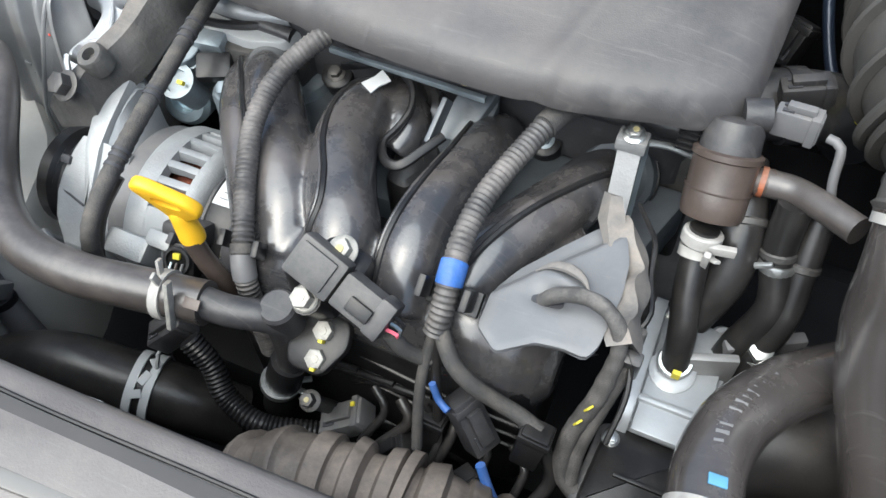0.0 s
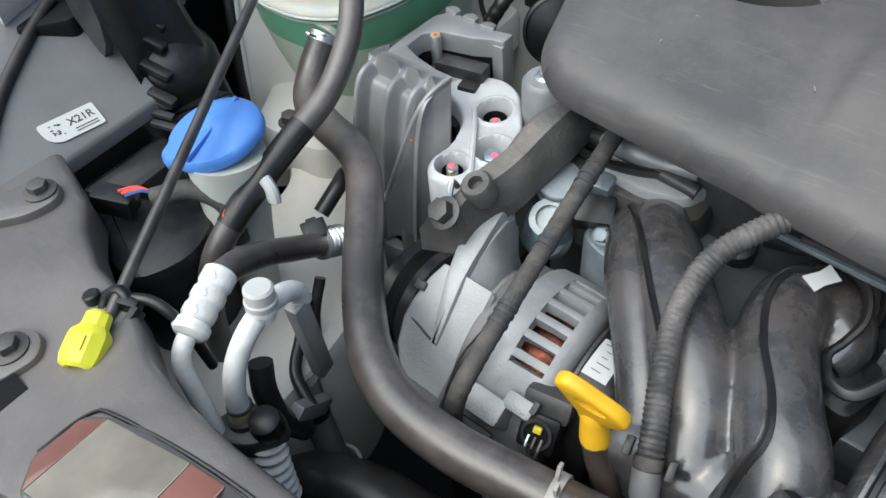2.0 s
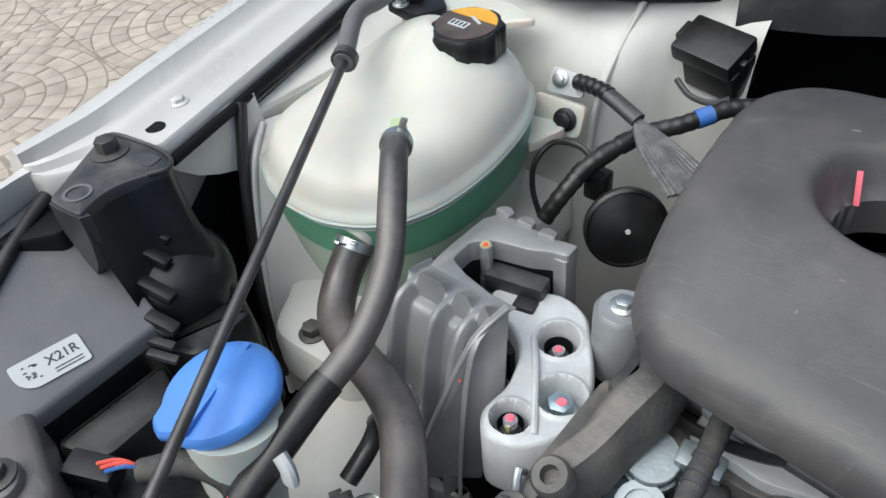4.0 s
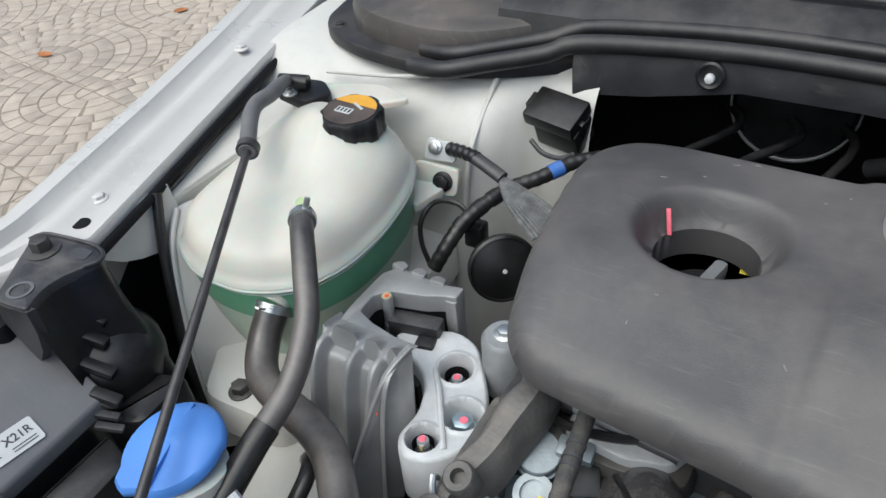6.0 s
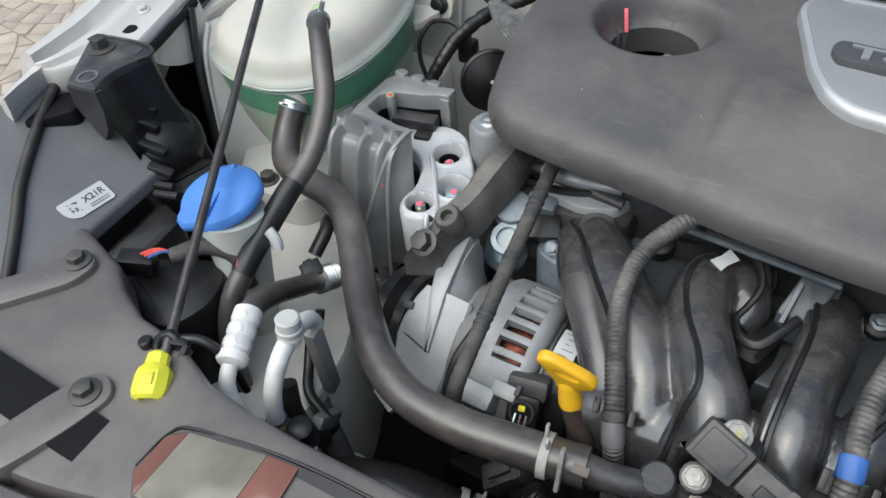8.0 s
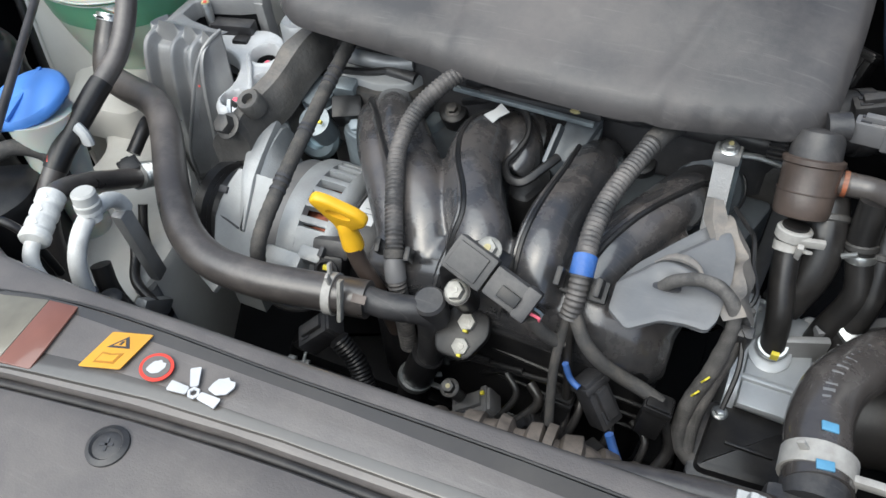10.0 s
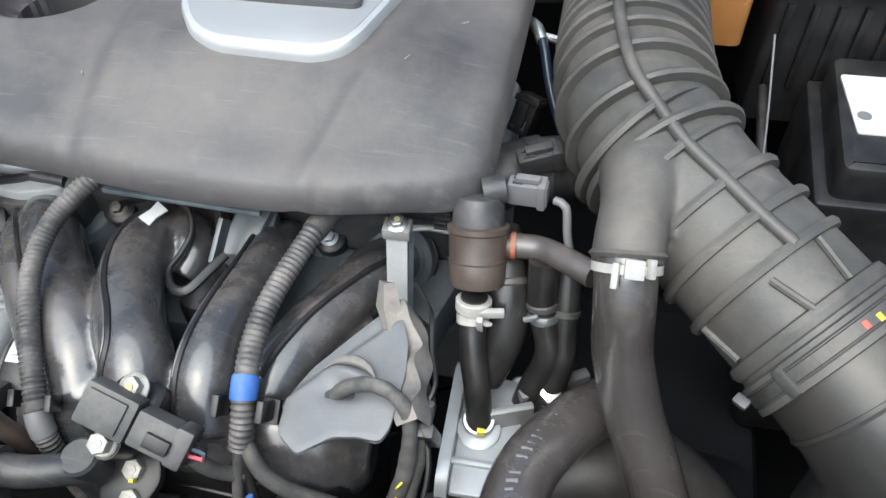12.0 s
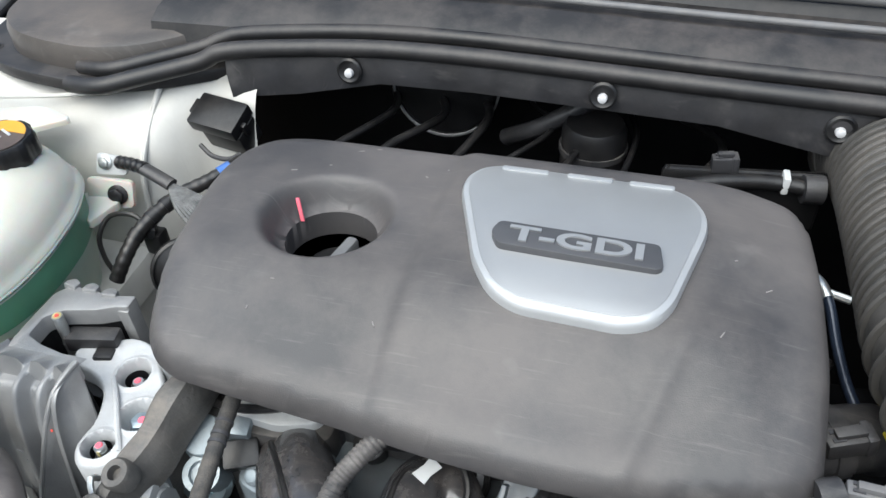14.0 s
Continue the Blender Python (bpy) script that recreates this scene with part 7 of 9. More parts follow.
# ---- coolant tank ----
def tank():
    t = thing("coolant_tank", "milky plastic coolant tank half full of green coolant", "coolant tank", (-0.48, 0.11, 0.70))
    seam = [(-0.562, 0.045), (-0.545, 0.020), (-0.503, 0.000), (-0.455, 0.001), (-0.427, 0.012), (-0.406, 0.027), (-0.389, 0.060), (-0.384, 0.105), (-0.391, 0.161), (-0.414, 0.205), (-0.46, 0.222), (-0.535, 0.222), (-0.562, 0.19)]
    o = rounded(seam, 0.03, 4)
    lift = lambda x, y: 0.10 * (y - 0.10)
    mid = V(-0.472, 0.118)
    def ring(d, z, k=1.0):
        f = 1 - (d + 0.0045) / 0.088
        return [V(mid.x + (q.x - mid.x) * f, mid.y + (q.y - mid.y) * (1 - (d + 0.0045) / 0.105), z + k * lift(q.x, q.y)) for q in o]
    upper = rings(bmesh.new(), [ring(0, 0.800), ring(-0.003, 0.8015), ring(-0.003, 0.805), ring(0.0, 0.807), ring(0.002, 0.813), ring(0.0055, 0.822), ring(0.010, 0.8285, 1.1), ring(0.018, 0.835, 1.3), ring(0.030, 0.8405, 1.5), ring(0.044, 0.8445, 1.7), ring(0.058, 0.847, 1.9), ring(0.072, 0.848, 2.0)])
    part("upper_shell", upper, TANK, t, "milky upper half", 60)
    part("fluid_band", rings(bmesh.new(), [ring(0.0020, 0.764, 0.5), ring(0.0003, 0.782, 0.8), ring(0.0003, 0.7985, 1.0)]), COOLANT, t, "green coolant showing through the wall", 60)
    part("lower_shell", rings(bmesh.new(), [ring(0.040, 0.655, 0), ring(0.026, 0.665, 0), ring(0.014, 0.70, 0), ring(0.006, 0.740, 0.2), ring(0.0025, 0.764, 0.5)]), TANK_LOW, t, "pale green lower half", 60)
    part("seam_flange", rings(bmesh.new(), [ring(0.001, 0.7990), ring(-0.0025, 0.7995), ring(-0.0038, 0.8010), ring(-0.0030, 0.8025), ring(0.001, 0.8030)], cap=False), TANK, t, "moulded seam flange", 60)
    part("lower_flange", rings(bmesh.new(), [ring(0.003, 0.7945), ring(-0.0008, 0.7952), ring(-0.0008, 0.7965), ring(0.003, 0.7972)], cap=False), TANK, t, "", 60)
    m = axis((-0.4525, 0.167, 0.8430), (0.02, -0.06, 1))
    part("neck", lathe([(0.030, -0.014), (0.0255, -0.004), (0.0225, 0.003), (0.024, 0.006), (0.024, 0.010)], m, 26), TANK, t)
    bm = bmesh.new()
    loops = []
    for r, z in [(0.0265, 0.008), (0.0275, 0.010), (0.0275, 0.026), (0.0255, 0.029), (0.023, 0.0295)]:
        loops.append([m @ V((r + 0.0012 * (1 if (k // 4) % 2 else -0.4)) * math.cos(k * math.pi / 32), (r + 0.0012 * (1 if (k // 4) % 2 else -0.4)) * math.sin(k * math.pi / 32), z) for k in range(64)])
    cap = part("cap", rings(bm, loops), BLACK, t, "black knurled pressure cap")
    part("cap_label", lathe([(0.0235, 0.029), (0.0235, 0.0302)], m, 36), BROWN, cap, "brown and orange warning print")
    arc = [(0.0228 * math.cos(a), 0.0228 * math.sin(a)) for a in [radians(20 + 7 * k) for k in range(21)]]
    part("warning_print", slab(arc, 0.030, 0.0307, m), ORANGE, cap)
    part("symbol_bar", slab([(-0.012, -0.008), (0.004, -0.008), (0.004, 0.0), (-0.012, 0.0)], 0.030, 0.0307, m, 0), LABEL, cap)
    for k in range(4):
        part("symbol_gap", box(0.0018, 0.005, 0.0004, m @ pose(-0.0095 + 0.0037 * k, -0.004, 0.0308), 0), INK, cap)
    part("symbol_bar", box(0.014, 0.0022, 0.0006, m @ pose(0.004, 0.006, 0.0306, 0, 0, -25), 0), LABEL, cap)
    # nozzles and ear
    part("top_nozzle", tube([(-0.416, 0.052, 0.846), (-0.408, 0.044, 0.855), (-0.400, 0.034, 0.857)], 0.0075, 14), TANK, t)
    part("green_tip", tube([(-0.418, 0.056, 0.852), (-0.411, 0.047, 0.862)], 0.0045, 10), material("fresh_green", (0.40, 0.50, 0.27), 0.4), t)
    part("low_nozzle", tube([(-0.437, 0.040, 0.785), (-0.436, 0.018, 0.774)], 0.013, 16), TANK, t)
    part("ear", slab([(-0.400, 0.17), (-0.390, 0.208), (-0.42, 0.222), (-0.44, 0.205)], 0.776, 0.784, pose(0, 0, 0), 0.002, 0.006), TANK, t)
    part("ear_plate", slab([(-0.030, -0.016), (0.016, -0.015), (0.018, 0.012), (-0.028, 0.016)], -0.003, 0.003, axis((-0.3985, 0.2160, 0.7860), (0.2, -1, 0.35)), 0.002, 0.006), TANK, t)
    hexbolt(t, (-0.3955, 0.2125, 0.7865), (0.2, -1, 0.35), 0.0075, 0.006, BLACK, "black tank bolt", 1.3)
    part("back_lug", slab([(-0.562, 0.20), (-0.55, 0.235), (-0.48, 0.25), (-0.44, 0.24), (-0.50, 0.21)], 0.832, 0.838, None, 0.002, 0.01, tilt=lambda x, y: 0.3 * (y - 0.2)), TANK, t)
    return t


tank()

# ---- washer filler ----
wf = thing("washer_filler", "blue flip cap on a white washer fluid neck", "filler neck", (-0.37, -0.13, 0.68))
part("neck", tube([(-0.362, -0.150, 0.66), (-0.364, -0.146, 0.72), (-0.369, -0.136, 0.79)], lambda s, u: 0.0145 + 0.0125 * u, 28), WASHER, wf)
m = axis((-0.3800, -0.1325, 0.801), (-0.10, -0.14, 1)) @ pose(0, 0, 0, 0, 0, -20)
bm = bmesh.new()
loops = []
for r, z in [(0.031, -0.008), (0.0335, -0.005), (0.0335, -0.001), (0.0315, 0.002), (0.024, 0.0040), (0.012, 0.0050), (0.002, 0.0055)]:
    loops.append([m @ V(r * (1.10 if abs(((k * 10 + 180) % 360) - 180 - 60) < 16 and r > 0.03 else 1.0) * math.cos(radians(k * 10)), r * math.sin(radians(k * 10)) * 1.0 * (1.0 + (0.14 if k in (27, 26, 28) and r > 0.03 else 0)), z + (0.002 * math.sin(radians(k * 10)) if r < 0.03 else 0)) for k in range(36)])
wc = part("cap", rings(bm, loops), BLUECAP, wf, "bright blue flip cap")
part("crown_rib", box(0.004, 0.060, 0.004, m @ pose(0.002, 0, 0.0042, 0, 0, 35), 0.0015), BLUECAP, wc)

# ---- prop rod ----
pr = thing("prop_rod", "steel bonnet prop rod with a lime grip in its seat", "prop rod", (-0.4, -0.1, 0.8))
A, B = V(-0.296, -0.278, 0.797), V(-0.494, 0.081, 0.869)
part("rod", tube([A, A.lerp(B, 0.35), A.lerp(B, 0.7), B], 0.0035, 12), RODSTEEL, pr)
part("sleeve", tube([B - (B - A).normalized() * 0.004, B + (B - A).normalized() * 0.035 + V(-0.012, 0.010, 0.004), V(-0.528, 0.150, 0.879), V(-0.545, 0.185, 0.872), V(-0.560, 0.205, 0.862)], lambda s, u: 0.0070 - 0.0022 * smooth(0.6, 1.0, u), 14), PIPEGREY, pr, "grey foam sleeve")
part("sleeve_lip", lathe([(0.0095, -0.003), (0.0095, 0.004)], axis(B, B - A), 16), GREYBLACK, pr)
part("pivot", tube([(-0.570, 0.205, 0.858), (-0.556, 0.209, 0.858), (-0.543, 0.214, 0.857)], 0.0085, 14), BLACK, pr, "black pivot barrel")
part("pivot_foot", slab([(-0.575, 0.200), (-0.530, 0.190), (-0.515, 0.215), (-0.54, 0.235), (-0.575, 0.23)], 0.842, 0.852, None, 0.002, 0.008), BLACK, pr)
hexbolt(pr, (-0.553, 0.198, 0.852), (0, 0, 1), 0.0055, 0.005, STEEL)
gd = V(0.014, -0.025, -0.006).normalized()
gm = axis((-0.2995, -0.2700, 0.8075), gd, (0, 0, 1)) @ Matrix.Diagonal((1.0, 0.88, 1.0, 1))
g = part("grip", lathe([(0.0050, -0.004), (0.0072, -0.002), (0.0078, 0.005), (0.0112, 0.009), (0.0120, 0.012), (0.0120, 0.022), (0.0105, 0.0265), (0.0070, 0.0280), (0.0055, 0.0265)], gm @ pose(0, 0, 0, 0, 0, 22), 10), LIME, pr, "lime yellow grip", 30)
part("grip_slot", box(0.009, 0.0012, 0.008, gm @ pose(0, 0.0113, 0.017), 0.0004), YELLOWMARK, g)
part("grip_slot", box(0.009, 0.0012, 0.008, gm @ pose(0, -0.0113, 0.017), 0.0004), YELLOWMARK, g)
rs = thing("rod_seat", "black plastic prop rod catch on the front panel", "clip", (-0.32, -0.24, 0.79))
part("hook", tube([(-0.316, -0.262, 0.794), (-0.317, -0.256, 0.800), (-0.310, -0.251, 0.804), (-0.303, -0.252, 0.800), (-0.301, -0.257, 0.794)], 0.0036, 10), BLACK, rs)
part("plug", lathe([(0.005, -0.006), (0.005, 0.003), (0.004, 0.004)], axis((-0.324, -0.262, 0.798), (-0.2, 0, 1)), 16), BLACK, rs)
part("wing", box(0.013, 0.009, 0.010, pose(-0.303, -0.252, 0.799, 0, 10, 25), 0.003), BLACK, rs)
part("jaw", box(0.004, 0.014, 0.012, pose(-0.296, -0.257, 0.795, 15, 10, 15), 0.001), BLACK, rs)

# ---- horn, strap and box on the tower ----
hn = thing("horn", "black disc horn with a wired plug", "horn", (-0.31, 0.19, 0.68))
hm = axis((-0.299, 0.152, 0.760), (0.62, -0.72, 0.30))
part("disc", lathe([(0.014, -0.020), (0.026, -0.016), (0.032, -0.009), (0.032, -0.004), (0.0298, -0.002), (0.0293, -0.005), (0.021, -0.002), (0.012, 0.0), (0.005, 0.002)], hm, 36), BLACK, hn)
part("centre_nut", lathe([(0.0025, 0.0), (0.002, 0.003)], hm, 8), WHITEMARK, hn)
part("socket", box(0.018, 0.016, 0.024, axis((-0.338, 0.172, 0.775), (0, 0, 1)), 0.003), BLACK, hn)
part("plug", box(0.014, 0.013, 0.014, pose(-0.340, 0.168, 0.791, 10, 15, 20), 0.002), GREYBLACK, hn)
part("wire", tube([(-0.341, 0.168, 0.796), (-0.355, 0.170, 0.804), (-0.378, 0.168, 0.800), (-0.386, 0.155, 0.785), (-0.383, 0.148, 0.765), (-0.375, 0.146, 0.745)], 0.0024, 8), RUBBER_BLACK, hn)
hn.location += V(-0.010, 0.018, -0.018)
tl = thing("taped_loom", "black taped loom behind the horn with a blue end", "wiring loom", (-0.33, 0.21, 0.79))
TL = spline([(-0.365, 0.142, 0.745), (-0.357, 0.155, 0.765), (-0.350, 0.174, 0.780), (-0.340, 0.197, 0.789), (-0.328, 0.220, 0.794), (-0.310, 0.239, 0.798), (-0.297, 0.256, 0.802), (-0.288, 0.269, 0.804), (-0.270, 0.285, 0.804)], 0.002)
part("sleeve", tube(None, lambda s, u: 0.0068 + 0.0003 * math.sin(s * 700), 14, path=TL), RUBBER_BLACK, tl)
for u in (0.22, 0.34, 0.42, 0.50):
    k = int(u * len(TL))
    part("tape_band", tube(None, 0.0076, 14, path=TL[k:k + 5]), BLACK, tl, "shiny black tape band")
k = int(0.735 * len(TL))
part("blue_band", tube(None, 0.0073, 14, path=TL[k:k + 7]), BLUETAPE, tl, "blue tape band")
gs = thing("ground_strap", "braided earth strap bolted to the white tower", "earth strap", (-0.39, 0.23, 0.78))
part("lug", slab([(-0.016, -0.010), (0.016, -0.009), (0.018, 0.008), (-0.014, 0.011)], -0.001, 0.002, axis((-0.406, 0.230, 0.808), (0.1, -1, 0.5)), 0.0006, 0.004), LABEL, gs)
hexbolt(gs, (-0.411, 0.228, 0.811), (0.1, -1, 0.5), 0.0052, 0.005, STEEL)
part("sleeve", tube([(-0.396, 0.229, 0.813), (-0.380, 0.226, 0.815), (-0.362, 0.222, 0.815)], lambda s, u: 0.0062 + 0.0006 * math.sin(s * 900), 12, 0.002), BLACK, gs)
part("crimp", tube([(-0.364, 0.222, 0.815), (-0.350, 0.219, 0.811), (-0.333, 0.215, 0.806)], 0.0068, 12, 0.002, flat=0.8), GREYBLACK, gs)
for k in range(11):
    o = (k - 5) * 0.0031
    part("strand", tube([(-0.336, 0.216, 0.806), (-0.322 + o * 0.35, 0.209 + o * 0.35, 0.802), (-0.302 + o * 0.6, 0.199 + o * 0.7, 0.796), (-0.270 + o * 0.7, 0.186 + o, 0.786)], lambda s, u: 0.0020 + 0.0003 * math.sin(s * 1800), 6, 0.0012), BRAID, gs)
fb = thing("relay_box", "black relay box clipped to the tower corner", "relay box", (-0.30, 0.3, 0.80))
fm = pose(-0.317, 0.292, 0.836, 24, 4, -8)
part("lid", box(0.052, 0.036, 0.016, fm, 0.003), BLACK, fb)
part("base", box(0.046, 0.030, 0.030, fm @ pose(0.004, 0.0, -0.022), 0.003), BLACK, fb)
part("holder", tube([(-0.335, 0.275, 0.812), (-0.320, 0.268, 0.806), (-0.302, 0.266, 0.806), (-0.290, 0.272, 0.810)], 0.0024, 8), GREYBLACK, fb)
for k in range(3):
    part("terminal", box(0.006, 0.006, 0.014, fm @ pose(0.022 + 0.005 * (k % 2), -0.010 + 0.008 * k, -0.006), 0.001), BLACK, fb)
part("end_tab", box(0.005, 0.016, 0.012, fm @ pose(-0.0275, 0.002, 0.0), 0.001), BLACK, fb)

# ---- heat shield and its cable ----
hs = thing("heat_shield", "dull grey pressed metal heat shield with a bent edge", "heat shield", (0.14, -0.1, 0.72))
SH = rounded([(0.105, -0.145), (0.1035, -0.116), (0.112, -0.100), (0.130, -0.078), (0.1465, -0.060), (0.154, -0.061), (0.161, -0.074), (0.166, -0.088), (0.168, -0.106), (0.166, -0.138), (0.162, -0.146), (0.150, -0.144), (0.136, -0.145), (0.119, -0.156)], 0.0025, 2)


def shield_top(x, y):
    z = 0.786 + 0.16 * (x - 0.135) + 0.08 * (y + 0.11)
    # the upper edge is turned down, and a slot is pressed up over the cable
    away = (x - 0.1035) * 0.70 - (y + 0.116) * 0.71
    z -= 0.0075 * smooth(0.0075, 0.0, away)
    z += 0.0050 * math.exp(-((x - 0.137) / 0.013) ** 2 - ((y + 0.109 + 0.25 * (x - 0.137)) / 0.0045) ** 2)
    z -= 0.0045 * math.exp(-((x - 0.137) / 0.011) ** 2 - ((y + 0.119) / 0.0050) ** 2)
    return z + 0.0010 * noise.noise(V(x * 45, y * 45, 3))


part("shell", field(SH, shield_top, 0.0016, 0.003, 0.0008), SHIELD, hs, sharp=40)
part("bent_edge", rings(bmesh.new(), [[V(0.146 + 0.012 * u + 0.011 * smooth(0, 0.35, u) + 0.0022 * math.sin(u * 19), -0.058 - 0.078 * u, 0.7870 + 0.006 * math.sin(u * 9.5) * (1 - u)), V(0.155 + 0.012 * u + 0.012 * smooth(0, 0.3, u) + 0.0022 * math.sin(u * 19 + 0.6), -0.056 - 0.078 * u, 0.7925 + 0.003 * math.sin(u * 15)),
                                       V(0.161 + 0.012 * u + 0.012 * smooth(0, 0.3, u) + 0.0016 * math.sin(u * 15), -0.054 - 0.077 * u, 0.782)] for u in [k / 22 for k in range(23)]], cap=False, closed=False), DUSTYTRIM, hs, "dusty wavy bent rim", 50)
part("side_fold", rings(bmesh.new(), [[V(0.160 + 0.022 * u + 0.003 * math.sin(u * 14), -0.054 - 0.085 * u, 0.781 - 0.002 * u), V(0.168 + 0.020 * u + 0.003 * math.sin(u * 11 + 1), -0.050 - 0.083 * u, 0.760 - 0.006 * u)] for u in [k / 14 for k in range(15)]], cap=False, closed=False), DARKSTEEL, hs, "dark folded side", 60)
part("edge_wire", tube([(0.158, -0.030, 0.775), (0.168, -0.045, 0.776), (0.174, -0.060, 0.782), (0.178, -0.082, 0.780), (0.184, -0.104, 0.780), (0.181, -0.118, 0.774), (0.186, -0.14, 0.755), (0.184, -0.16, 0.735)], 0.0016, 6), BLACK, hs)
part("torn_tab", rings(bmesh.new(), [[V(0.139, -0.044, 0.792), V(0.144, -0.050, 0.797), V(0.150, -0.048, 0.796)], [V(0.141, -0.062, 0.790), V(0.147, -0.066, 0.794), V(0.157, -0.064, 0.793)], [V(0.150, -0.078, 0.788), V(0.153, -0.080, 0.792), V(0.160, -0.078, 0.791)]]), DUSTYTRIM, hs, "torn dusty corner tab")
part("pressed_lip", tube([(0.122, -0.107, 0.787), (0.129, -0.103, 0.7905), (0.139, -0.103, 0.7930), (0.148, -0.107, 0.793), (0.153, -0.113, 0.791)], lambda s, u: 0.0030 * math.sin(math.pi * min(max(u, 0.06), 0.94)), 8, flat=0.7), DUSTYTRIM, hs)
part("slot", slab(rounded([(-0.0085, -0.0035), (0.0085, -0.0030), (0.0085, 0.0030), (-0.0085, 0.0035)], 0.003), -0.001, 0.0006, axis((0.1335, -0.1195, 0.7822), (-0.1, 0.0, 1))), INK, hs, "dark slot")
part("lower_web", rings(bmesh.new(), [[V(0.119, -0.155, 0.779), V(0.140, -0.146, 0.783), V(0.162, -0.147, 0.788)], [V(0.124, -0.128, 0.757), V(0.142, -0.122, 0.752), V(0.166, -0.124, 0.757)]], cap=False, closed=False), BLACK, hs, "black web below the shield")
WOVEN = material("woven_dusty_sleeve", (0.060, 0.057, 0.055), 0.7, vary=0.3, scale=90, bump=0.6, grain=1200, dust=0.5, dust_colour=(0.21, 0.195, 0.18))
oc = thing("oxygen_cable", "woven grey cable with yellow bands over the shield", "cable", (0.17, -0.14, 0.72))
OC = spline([(0.131, -0.1195, 0.781), (0.137, -0.1190, 0.789), (0.150, -0.1195, 0.797), (0.165, -0.1235, 0.798), (0.175, -0.131, 0.786), (0.173, -0.140, 0.748), (0.165, -0.153, 0.715), (0.166, -0.166, 0.692), (0.183, -0.172, 0.676)], 0.003)
part("braid", tube(None, lambda s, u: 0.0042 + 0.0010 * smooth(0.35, 0.5, u) + 0.0002 * math.sin(s * 1500), 12, path=OC), WOVEN, oc)
for u in (0.58, 0.64):
    q = OC[int(u * len(OC))]
    part("yellow_dash", box(0.004, 0.0012, 0.0065, axis(q + V(-0.001, -0.0052, 0.0030), (0.3, -0.2, 1)), 0.0004), YELLOWMARK, oc)
part("second_wire", tube([(0.181, -0.116, 0.780), (0.180, -0.128, 0.757), (0.175, -0.142, 0.730), (0.171, -0.155, 0.705), (0.172, -0.168, 0.688)], 0.0048, 10), WOVEN, oc)
part("holder", box(0.012, 0.008, 0.05, pose(0.182, -0.122, 0.755, 22, 0, 0), 0.002), GREYBLACK, oc)

# ---- breather canister and its hoses ----
bc = thing("breather_canister", "brown-stained plastic breather canister with a grey lid", "canister", (0.195, -0.02, 0.78))
cm = axis((0.1965, -0.029, 0.786), V(0.193, -0.008, 0.832) - V(0.196, -0.036, 0.788))
part("body", lathe([(0.010, -0.005), (0.0165, -0.003), (0.0175, 0.0), (0.0178, 0.012), (0.0174, 0.013), (0.0178, 0.030), (0.0190, 0.031), (0.0190, 0.034), (0.0175, 0.035)], cm, 32), BROWN, bc)
part("lid", lathe([(0.0162, 0.035), (0.0155, 0.046), (0.0135, 0.051), (0.008, 0.053), (0.0, 0.053)], cm, 32, cap=False), GREYBLACK, bc, "grey domed lid")
part("outlet", tube([(0.205, -0.014, 0.800), (0.222, -0.011, 0.801)], 0.0078, 14), BROWN, bc)
part("orange_ring", lathe([(0.0086, -0.0015), (0.0086, 0.0015)], axis((0.2165, -0.0115, 0.8005), (1, 0, 0.05)), 16), ORANGESTAIN, bc)
part("side_band", lathe([(0.0181, 0.0125), (0.0184, 0.0135), (0.0181, 0.0145)], cm, 32, cap=False), BROWN, bc)
part("clip_block", box(0.010, 0.016, 0.026, pose(0.172, 0.0, 0.815, 10, 0, 0), 0.002), BLACK, bc)
for k in range(5):
    part("clip_ridge", box(0.011, 0.003, 0.002, pose(0.172, -0.008, 0.806 + 0.004 * k, 10), 0.0003), BLACK, bc)
hose("breather_hose", [(0.218, -0.0115, 0.8008), (0.234, -0.013, 0.802), (0.250, -0.026, 0.808), (0.265, -0.038, 0.812)], 0.0078, "brown-grey breather hose to the intake", RUBBER, (), 14)
hose("throttle_hose", [(0.1965, -0.039, 0.782), (0.1965, -0.045, 0.768), (0.199, -0.060, 0.750), (0.204, -0.074, 0.730), (0.207, -0.084, 0.704)], 0.0085, "black hose between canister and throttle body", RUBBER_BLACK, [(0.18, 0.006, 1, 1.0, CLAMPWHITE)], 16)
wc2 = thing("hose_grip", "white plastic hose clip below the canister", "hose clip", (0.197, -0.041, 0.776))
part("ring", lathe([(0.0102, -0.004), (0.0112, -0.003), (0.0112, 0.003), (0.0102, 0.004)], axis((0.1965, -0.0415, 0.777), (0, -0.35, -1)), 22), CLAMPWHITE, wc2)
part("tab", box(0.016, 0.004, 0.006, pose(0.208, -0.048, 0.778, 0, 0, 10), 0.001), CLAMPWHITE, wc2)
part("tab", box(0.004, 0.004, 0.018, pose(0.202, -0.0535, 0.772, 15, 0, 0), 0.001), CLAMPWHITE, wc2)
plug("purge_plug", (0.222, 0.004, 0.832), (1, -0.1, 0.05), (0.010, 0.016, 0.024), "grey sensor plug with a thin lead", PIPEGREY)
part("nozzle", tube([(0.195, 0.0, 0.832), (0.208, 0.004, 0.833)], 0.009, 12), GREYBLACK, bc)
cable("plug_lead", [(0.238, -0.002, 0.833), (0.245, -0.006, 0.832), (0.248, -0.014, 0.815), (0.254, -0.020, 0.80), (0.262, -0.018, 0.80)], 0.0026, "thin grey lead from the sensor plug", PIPEGREY)

